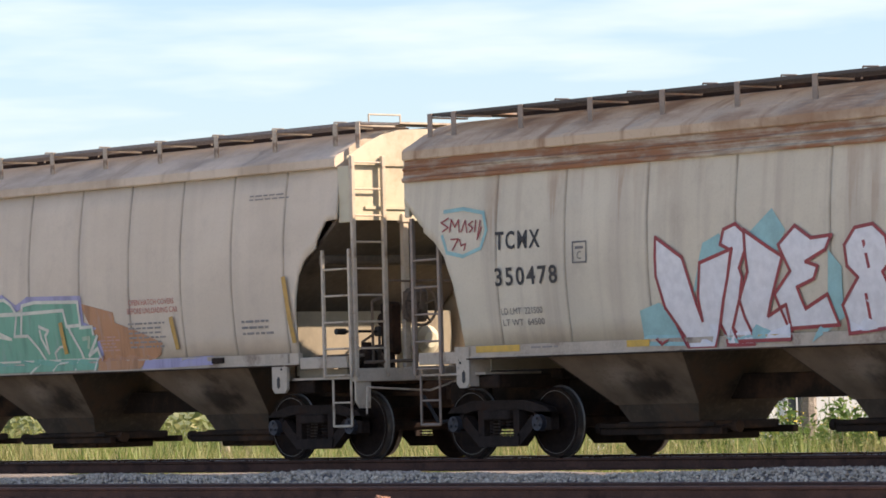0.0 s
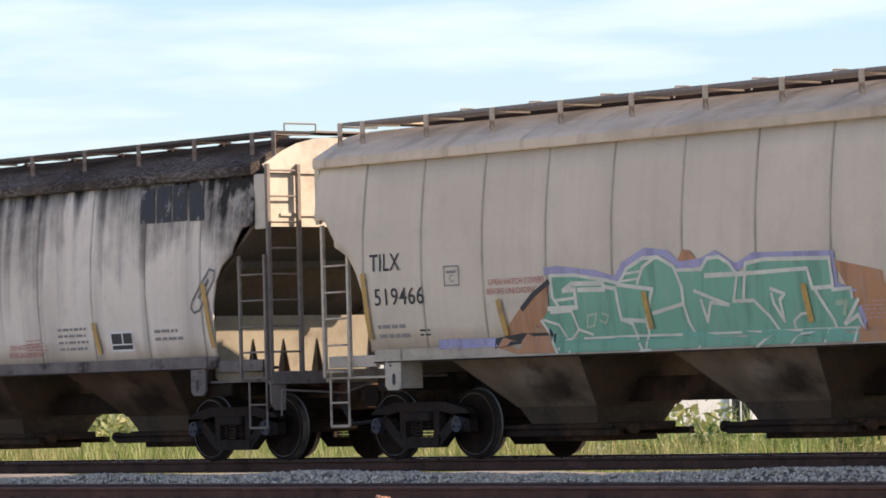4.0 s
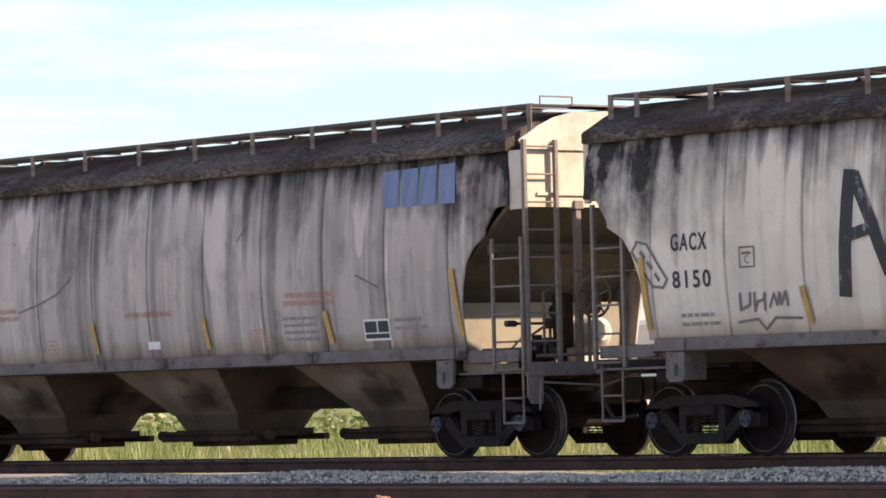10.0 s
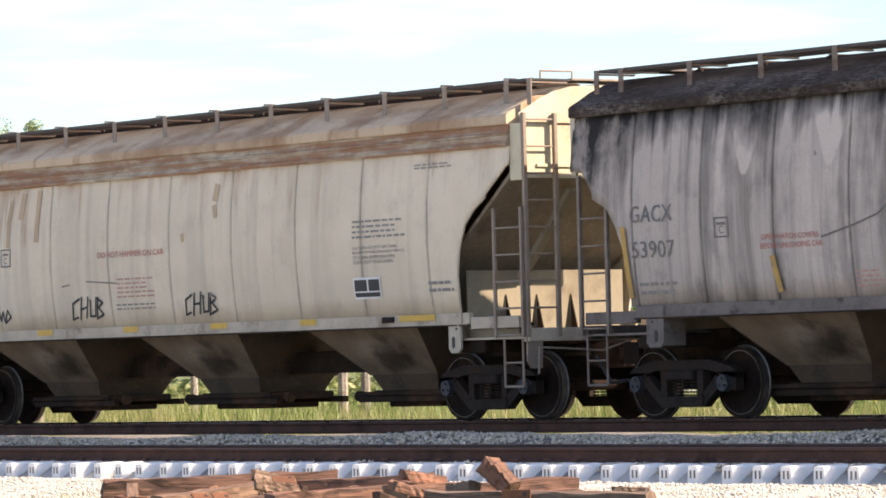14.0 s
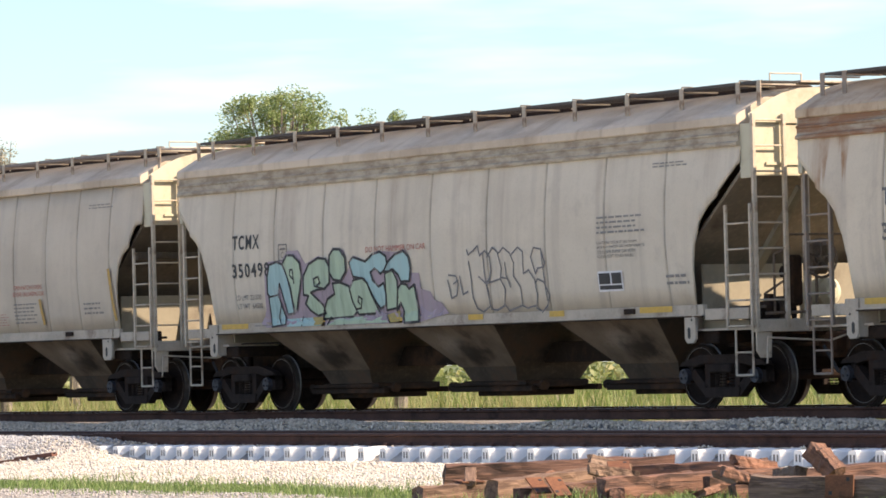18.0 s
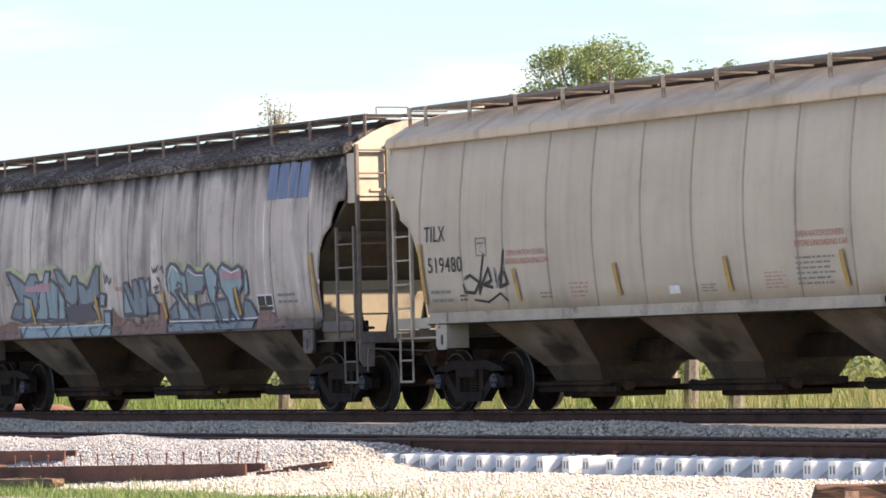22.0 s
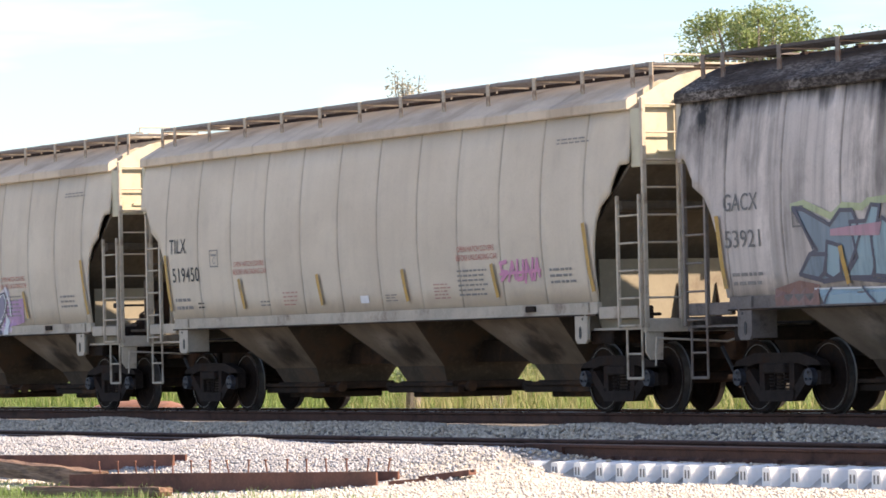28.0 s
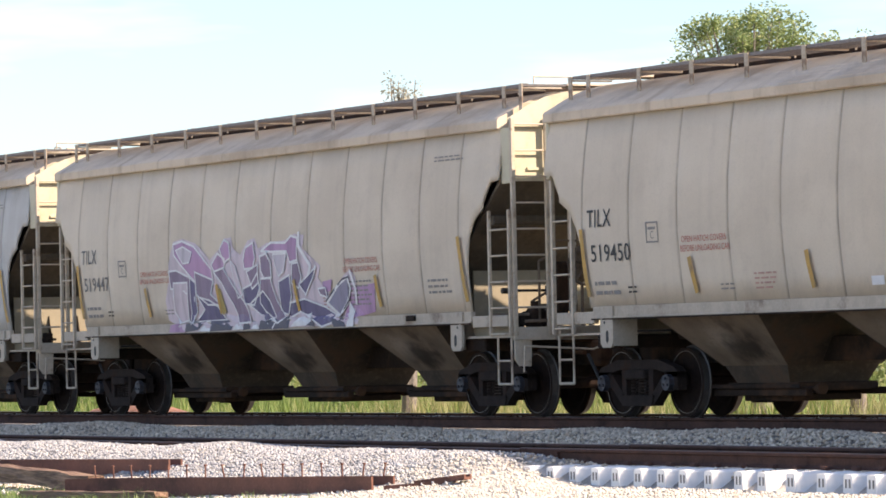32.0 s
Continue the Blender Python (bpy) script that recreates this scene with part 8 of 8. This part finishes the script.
def tree(x, y, top, spread, clumps, leaf, label, seed, leaf_mat=None, per=150, size=0.11, clump_r=0.5, droop=0.0, lift=0.62):
    """Tapered trunk, forked limbs and a ragged crown of leaf clumps at the limbs' ends."""
    rng = random.Random(seed)
    z0 = ground_z(x, y)
    h = top - z0
    t = holder("tree", pose(x, y, z0), label, "tree")
    bm = bmesh.new()
    limb(bm, (0, 0, -0.1), (0.1, 0.05, h * 0.3), h * 0.022, h * 0.018)
    limb(bm, (0.1, 0.05, h * 0.3), (0.0, 0.0, h * 0.6), h * 0.018, h * 0.012)
    limb(bm, (0.0, 0.0, h * 0.6), (0.1, -0.1, h * 0.9), h * 0.012, h * 0.004)
    vs, fs, limbs = [], [], bmesh.new()
    for k in range(clumps):
        ang = k * 2.4 + rng.uniform(-0.3, 0.3)
        up = rng.uniform(lift, 0.97)
        r = spread * math.sqrt(max(0.05, 1 - ((up - 0.74) / 0.27) ** 2)) * rng.uniform(0.35, 1.0)
        c = (math.cos(ang) * r, math.sin(ang) * r, h * up - clump_r * 0.5)
        base = h * rng.uniform(0.32, 0.6)
        mid = (c[0] * 0.5, c[1] * 0.5, (base + c[2]) / 2 + 0.2)
        limb(limbs, (0.03, 0.02, base), mid, h * 0.006, h * 0.004)
        limb(limbs, mid, c, h * 0.004, h * 0.001)
        leaf_cloud(vs, fs, c, clump_r * rng.uniform(0.6, 1.25), per, size, rng, droop)
    part("trunk", bm, BARK, t)
    part("branching", limbs, BARK, t)
    crown = new("crown", raw_mesh("crown", vs, fs, leaf_mat or LEAF))
    crown.parent = t
    return t


tree(-29.4, 40.3, 6.42, 1.5, 84, 0.1, "broad green tree with a ragged crown", 5, per=170, size=0.036, clump_r=0.27, lift=0.76)
tree(-32.0, 40.6, 5.86, 0.42, 7, 0.1, "smaller green tree beside the broad one", 6, per=150, size=0.034, clump_r=0.22, lift=0.80)
tree(-26.9, 40.5, 5.85, 0.6, 10, 0.1, "green tree with an open crown", 14, per=150, size=0.034, clump_r=0.24, lift=0.82)
tree(-25.0, 40.2, 5.72, 0.42, 6, 0.1, "thin green tree with a low crown", 8, per=140, size=0.034, clump_r=0.2, lift=0.84)
tree(-41.4, 40.1, 6.25, 0.46, 15, 0.1, "thin dry tree with sparse drooping pale leaves", 9, PALE_LEAF, per=80, size=0.034, clump_r=0.2, droop=0.45, lift=0.86)
tree(-39.9, 41.0, 5.5, 0.4, 5, 0.1, "low sparse tree in dull green", 10, PALE_LEAF, per=40, size=0.045, clump_r=0.2, droop=0.3, lift=0.84)
tree(-20.2, 45.2, 5.86, 0.12, 3, 0.1, "slender sapling with a few leaves at its tip", 15, per=14, size=0.045, clump_r=0.12, lift=0.95)


def bush(x, y, w, h, seed, label, flowers=0):
    rng = random.Random(seed)
    z = ground_z(x, y)
    b = holder("bush", pose(x, y, z), label, "bush", "weeds behind the line")
    stems, vs, fs, fv, ff = bmesh.new(), [], [], [], []
    for k in range(int(10 + w * 6)):
        a, r = rng.uniform(0, 6.28), w * math.sqrt(rng.random())
        tip = (math.cos(a) * r, math.sin(a) * r * 0.7, h * rng.uniform(0.45, 1.0))
        limb(stems, (tip[0] * 0.5, tip[1] * 0.5, -0.05), tip, 0.014, 0.005)
        leaf_cloud(vs, fs, (tip[0], tip[1], tip[2] * 0.8), 0.28, 60, 0.06, rng)
        leaf_cloud(vs, fs, (tip[0] * 0.8, tip[1], tip[2] * 0.4), 0.3, 40, 0.06, rng)
        if flowers and rng.random() < flowers:
            leaf_cloud(fv, ff, tip, 0.14, 7, 0.03, rng)
    part("woody_base", stems, BARK, b)
    part("foliage", bmesh_from(vs, fs), WEED, b)
    if ff:
        part("flowers", bmesh_from(fv, ff), FLOWER, b, "small yellow flowers")


def bmesh_from(vs, fs):
    bm = bmesh.new()
    pts = [bm.verts.new(v) for v in vs]
    for f in fs:
        bm.faces.new([pts[i] for i in f])
    return bm


def hedge():
    """Far scrub that closes the view under the cars."""
    rng = random.Random(77)
    vs, fs = [], []
    x = -112.0
    while x < 8:
        h = 1.15 + 0.5 * noise.noise((x * 0.12, 0.0, 5.0)) + 0.35 * noise.noise((x * 0.5, 0.0, 8.0))
        if -20 < x < -13:
            h = 0.35
        leaf_cloud(vs, fs, (x, 54 + rng.uniform(-2, 2), -0.6 + h * rng.uniform(0.2, 0.9)), 0.75, 46, 0.13, rng)
        x += 0.16
    tagged(new("far_scrub", raw_mesh("far_scrub", vs, fs, SCRUB)), "dense green scrub far behind the line", "scrub", kind="stuff")


hedge()
for k, (x, y, w, h) in enumerate(((-8.4, 43.0, 1.2, 1.15), (-5.9, 43.6, 1.1, 1.2), (-3.6, 43.2, 1.2, 1.55), (-11.5, 43.4, 1.0, 1.1), (-1.8, 43.5, 1.3, 1.5), (-27.5, 43.0, 0.9, 1.0), (-34.0, 43.2, 0.8, 1.2), (-38.5, 42.6, 1.1, 1.5), (-44.0, 43.4, 0.9, 1.1), (-50.0, 43.0, 0.8, 1.0), (-57.0, 43.6, 1.0, 1.3), (-64.0, 43.4, 1.0, 1.2), (-72.0, 44.0, 1.1, 1.2))):
    bush(x, y, w, h, 100 + k, "leafy green weeds with yellow flowers" if k < 8 else "leafy green bush in tall grass", 0.5 if k < 8 else 0.1)

for k, x in enumerate((-17.8, -4.8, -2.4)):
    bush(x, 49.0, 1.8, 4.3, 140 + k, "tall dark green shrub behind the weeds")


def post(x, y, h, r, label):
    bm = bmesh.new()
    z = ground_z(x, y)
    loft(bm, [[(x + r * (1 - 0.1 * s) * math.cos(a * 0.785), y + r * (1 - 0.1 * s) * math.sin(a * 0.785), z - 0.2 + (h + 0.2) * s) for a in range(8)] for s in (0, 0.5, 1)], caps=True)
    thing("wooden_post", bm, WOOD_POST, label, "post", "posts behind the line")


post(-20.45, 44.0, 2.2, 0.10, "grey weathered wooden post in tall grass")
post(-19.75, 44.0, 2.1, 0.09, "grey weathered wooden post in tall grass")
post(-5.65, 44.6, 2.4, 0.13, "brown wooden post among weeds")
post(-33.5, 44.2, 1.5, 0.09, "short pale wooden post in tall grass")
post(-25.6, 44.2, 1.6, 0.08, "grey weathered wooden post in tall grass")

WHITE_WALL = plain("white_render", (0.78, 0.77, 0.74), 0.8, 0.0, 0.08, 1.5)
DARK_GLASS = plain("dark_window_glass", (0.03, 0.035, 0.04), 0.12, 0.0, 0.2, 2, None, 0.0)
GREY_ROOF = plain("grey_roof_sheet", (0.32, 0.31, 0.3), 0.7, 0.1, 0.2, 2)


def house(x, y):
    z = ground_z(x, y) - 0.1
    h = holder("house", pose(x, y, z, 0, 0, 60), "low white house behind weeds and grass", "house")
    part("wall", box(bmesh.new(), -4.5, 6, 0, 6, 0, 2.7), WHITE_WALL, h)
    part("roof", prism(bmesh.new(), [(-4.9, 2.702), (6.4, 2.702), (6.4, 2.8), (0.7, 3.7), (-4.9, 2.8)], -0.4, 6.4), GREY_ROOF, h)
    for k in (-2.4, -0.62, 0.62, 2.6, 4.4):
        w = part("window", box(bmesh.new(), k - 0.2, k + 0.2, -0.03, -0.004, 0.9, 1.56), DARK_GLASS, h)
        for x0, x1, z0, z1 in ((-0.25, -0.2, 0.85, 1.6), (0.2, 0.25, 0.85, 1.6), (-0.25, 0.25, 1.56, 1.62), (-0.28, 0.28, 0.82, 0.9), (-0.015, 0.015, 0.9, 1.56)):
            part("frame", box(bmesh.new(), k + x0, k + x1, -0.06, -0.034, z0, z1), WHITE_INK, w)


house(-25.2, 62.0)


# ---- siding: concrete ties, joint bars ----
def concrete_tie(x, yaw, k):
    if "tie" not in MESHES:
        bm = bmesh.new()
        rings = []
        for y, dz in ((-1.30, 0.0), (-0.95, 0.0), (-0.4, -0.04), (0.4, -0.04), (0.95, 0.0), (1.30, 0.0)):
            e = 0.02 if abs(y) == 1.3 else 0
            rings.append([(-0.115 + e, y, 0), (0.115 - e, y, 0), (0.105 - e, y, 0.18 + dz), (0.085 - e, y, 0.22 + dz - e), (-0.085 + e, y, 0.22 + dz - e), (-0.105 + e, y, 0.18 + dz)])
        loft(bm, rings, caps=True)
        MESHES["tie"] = mesh_of("concrete_tie", bm, CONCRETE)
    t = new("concrete_tie", MESHES["tie"])
    t.matrix_basis = pose(x, SIDING_Y + k, SIDING_Z - 0.172 - 0.222, 0, 0, yaw)
    tagged(t, "pale concrete tie with slotted end under the siding rails", "railroad tie", "concrete ties of the siding")
    for s in (-0.035, 0.035):
        # slot is a thin grey plate that paints the recess's shade
        shared("slot", "tie", lambda bm: box(bm, -0.014, 0.014, -1.304, -1.296, 0.06, 0.15), GREY_INK, t, pose(s, 0, 0))
        shared("rail_clip", "tie", lambda bm: box(bm, -0.05, 0.05, -0.90, -0.83, 0.215, 0.262, 0.01), RAIL, t, pose(0, 0 if s < 0 else 1.509, 0))


tie_rng = random.Random(31)
x = -15.3
while x < 14:
    concrete_tie(x, tie_rng.uniform(-1.2, 1.2), tie_rng.uniform(-0.03, 0.03))
    x += 0.54 + tie_rng.uniform(-0.045, 0.045)
bm = bmesh.new()
prism(bm, [(-16.45, -0.41), (-15.55, -0.41), (-15.55, -0.29), (-16.45, -0.29)], SIDING_Y - 0.7545 - 0.045, SIDING_Y - 0.7545 - 0.013)
for k in range(4):
    disc(bm, (-16.3 + k * 0.2, SIDING_Y - 0.81, -0.35), 0.022, 0.04, "Y", 6)
thing("joint_bar", bm, RAIL, "rusty bolted joint bar on the siding rail", "joint bar", kind="structure")


# ---- timber pile and scrap ----
def timber_log(a, b, w, h, mat, label, seed, roll=0.0, name="wooden_tie", group="old ties in the pile"):
    """A hewn timber from a to b (its underside's middle line), with chipped, uneven faces."""
    rng = random.Random(seed)
    a, b = Vector(a), Vector(b)
    rough = min(1.0, h / 0.22)
    n = 13
    bm = bmesh.new()
    rings = []
    for i in range(n):
        s = i / (n - 1)
        ring = []
        for u, v in ((-0.5, 0), (0, 0), (0.5, 0), (0.5, 0.5), (0.5, 1), (0, 1), (-0.5, 1), (-0.5, 0.5)):
            k = 1 - (0.06 if abs(u) == 0.5 and v in (0, 1) else 0)
            ring.append((s * (b - a).length + rng.uniform(-0.03, 0.03) * (i in (0, n - 1)), u * w * k + rng.uniform(-0.018, 0.018) * rough, v * h * k + rng.uniform(-0.02, 0.014) * rough))
        rings.append(ring)
    loft(bm, rings, caps=True)
    ob = thing(name, bm, mat, label, "railroad tie", group)
    d = b - a
    ob.matrix_basis = Matrix.Translation(a) @ Matrix.Rotation(math.atan2(d.y, d.x), 4, "Z") @ Matrix.Rotation(-math.atan2(d.z, math.hypot(d.x, d.y)), 4, "Y") @ Matrix.Rotation(radians(roll), 4, "X")
    return ob


OLD, SPLIT = "brown weathered wooden tie lying in a pile", "pale split wooden tie lying in a pile"
timber_log((0.42, 25.25, -0.78), (1.85, 27.7, -0.72), 0.25, 0.26, WOOD_TIE, "long reddish-brown split tie on top of the pile", 1)
timber_log((5.78, 23.95, -0.84), (6.10, 26.3, -0.80), 0.26, 0.26, WOOD_TIE, OLD, 2)
timber_log((3.70, 23.85, -0.87), (3.42, 25.9, -0.74), 0.25, 0.24, WOOD_PALE, SPLIT, 3)
timber_log((2.70, 23.45, -0.95), (2.90, 25.3, -0.84), 0.25, 0.25, WOOD_PALE, SPLIT, 4)
timber_log((4.45, 23.7, -0.92), (4.75, 25.9, -0.80), 0.25, 0.22, WOOD_TIE, OLD, 5)
timber_log((6.30, 25.0, -0.82), (6.95, 27.3, -0.72), 0.25, 0.22, WOOD_TIE, OLD, 6)
timber_log((8.55, 24.05, -0.80), (10.9, 25.1, -0.84), 0.26, 0.26, WOOD_GREY, "grey weathered tie with a rusty plate", 7)
timber_log((8.70, 24.95, -0.62), (8.42, 24.86, -0.37), 0.24, 0.2, WOOD_TIE, "brown tie end sticking up out of the pile", 8)
timber_log((9.4, 23.05, -0.92), (12.4, 23.6, -0.84), 0.22, 0.13, WOOD_GREY, "long grey plank in the grass before the pile", 9)
timber_log((11.95, 24.5, -0.80), (12.85, 24.85, -0.82), 0.2, 0.14, WOOD_PALE, "pale squared timber on the gravel", 10)
timber_log((2.75, 26.3, -0.74), (4.3, 27.3, -0.66), 0.22, 0.18, WOOD_TIE, "short splintered tie end on the pile", 11)
timber_log((7.4, 24.6, -0.86), (7.9, 26.6, -0.80), 0.25, 0.2, WOOD_TIE, OLD, 12)


chunk_rng = random.Random(404)
for k in range(20):
    cx, cy = chunk_rng.uniform(2.2, 9.4), chunk_rng.uniform(23.7, 26.3)
    yaw, ln = chunk_rng.uniform(0, 6.28), chunk_rng.uniform(0.28, 0.75)
    z = -0.86 + 0.05 * (cy - 23.7) + chunk_rng.uniform(0.0, 0.16)
    timber_log((cx, cy, z), (cx + math.cos(yaw) * ln, cy + math.sin(yaw) * ln, z + chunk_rng.uniform(-0.05, 0.16)), chunk_rng.uniform(0.08, 0.2), chunk_rng.uniform(0.06, 0.15), (WOOD_TIE, WOOD_PALE, WOOD_TIE, WOOD_GREY)[k % 4], "splintered broken piece of an old tie in the pile", 500 + k, chunk_rng.uniform(-25, 25), "wood_chunk", "splintered pieces in the tie pile")


def plate(c, w, d, yaw, tilt, label):
    bm = bmesh.new()
    box(bm, -w / 2, w / 2, -d / 2, d / 2, 0, 0.02, 0.004)
    ob = thing("tie_plate", bm, RUST, label, "steel plate", "rusty tie plates")
    ob.matrix_basis = pose(*c, tilt, 0, yaw)
    for k in (-0.3, 0.3):
        # black squares laid on top, painting the dark of the spike holes
        shared("spike_hole", "plate", lambda b: box(b, -0.02, 0.02, -0.02, 0.02, 0.0195, 0.0225), BLACK_INK, ob, pose(w * k, d * k, 0))


plate((4.75, 23.78, -0.69), 0.20, 0.34, 82, 30, "orange rusty steel tie plate")
plate((5.05, 23.85, -0.70), 0.20, 0.36, 82, 34, "orange rusty steel tie plate")
plate((3.78, 25.55, -0.53), 0.26, 0.3, 60, 18, "orange rusty steel tie plate")
plate((2.78, 24.1, -0.67), 0.30, 0.26, 84, 4, "brown rusty steel tie plate")
plate((9.62, 24.36, -0.66), 0.34, 0.24, 24, 84, "red rusty steel plate bolted to a tie")


def channel_beam(a, b, w, h, label, spikes=0):
    """A rusty steel channel lying on its web, with bolts standing along it."""
    a, b = Vector(a), Vector(b)
    n = (b - a).length
    bm = bmesh.new()
    ring = [(-w / 2, 0), (w / 2, 0), (w / 2, h), (w / 2 - 0.025, h), (w / 2 - 0.03, 0.03), (-w / 2 + 0.03, 0.03), (-w / 2 + 0.025, h), (-w / 2, h)]
    loft(bm, [[(x, y, z) for y, z in ring] for x in (0, n)], caps=True)
    ob = thing("steel_beam", bm, RUST_DARK, label, "steel beam", "scrap beams beside the siding")
    d = b - a
    ob.matrix_basis = Matrix.Translation(a) @ Matrix.Rotation(math.atan2(d.y, d.x), 4, "Z") @ Matrix.Rotation(-math.asin(d.z / n), 4, "Y")
    rng = random.Random(int(n * 100))
    for k in range(spikes):
        shared("bolt", "beam", lambda q: (bar(q, (0, 0, 0), (0, 0, 0.17), 0.011, 6), disc(q, (0, 0, 0.17), 0.022, 0.02, "Z", 6)), RUST_DARK, ob, pose(0.2 + k * (n - 0.4) / max(1, spikes - 1), w / 2 - 0.012, h - 0.02, rng.uniform(-9, 9), rng.uniform(-9, 9), 0))
    return ob


RUST_DARK = plain("dark_rust", (0.20, 0.088, 0.06), 0.85, 0.0, 0.4, 3, (0.085, 0.042, 0.032))
channel_beam((-22.2, 25.85, -0.83), (-16.25, 27.3, -0.76), 0.36, 0.23, "long rusty steel channel with bolts standing along it", 16)
channel_beam((-28.6, 26.9, -0.66), (-23.4, 27.75, -0.62), 0.22, 0.2, "dark rusty steel beam half sunk in gravel")
timber_log((-28.9, 26.35, -0.60), (-22.9, 26.4, -0.80), 0.26, 0.22, WOOD_PALE, "long brown weathered timber lying aslant", 23, group="old ties by the beams")
channel_beam((-15.95, 27.2, -0.72), (-15.2, 27.7, -0.66), 0.14, 0.09, "short rusty offcut of steel beam")
channel_beam((-15.75, 27.5, -0.64), (-14.95, 27.75, -0.56), 0.12, 0.06, "short rusty offcut of steel beam")
timber_log((-22.6, 25.3, -0.86), (-19.6, 25.9, -0.84), 0.2, 0.12, WOOD_PALE, "broken pale timber in front of the beams", 21, name="wooden_tie", group="old ties by the beams")

# rusty spoil behind the line
bm = bmesh.new()
bmesh.ops.create_grid(bm, x_segments=24, y_segments=12, size=1.0)
for v in bm.verts:
    r = math.hypot(v.co.x, v.co.y)
    v.co = (v.co.x * 4.4, v.co.y * 1.0, max(-0.1, 0.98 * (1 - r ** 3)) + 0.10 * noise.noise((v.co.x * 6, v.co.y * 6, 1.0)))
heap = thing("dirt_mound", bm, plain("red_brown_spoil", (0.27, 0.13, 0.085), 0.9, 0.0, 0.4, 3, (0.4, 0.24, 0.17), 0.5), "low mound of red-brown rusty dirt in grass", "mound", smooth=True)
heap.matrix_basis = pose(-50.6, 38.7, -0.95)


# ---- what moves ----
def motions():
    spins = [frame_no / 6 for frame_no in range(0, 193)]
    for car, left, sets in CARS:
        walk(car, [(t, pose(left + HALF + travelled(t), TRACK_Y, 0)) for t in range(0, 33)])
        for w, a in sets:
            walk(w, [(t, pose(a, 0, WHEEL_R, 0, math.degrees(travelled(t) / WHEEL_R), 0)) for t in spins])


motions()
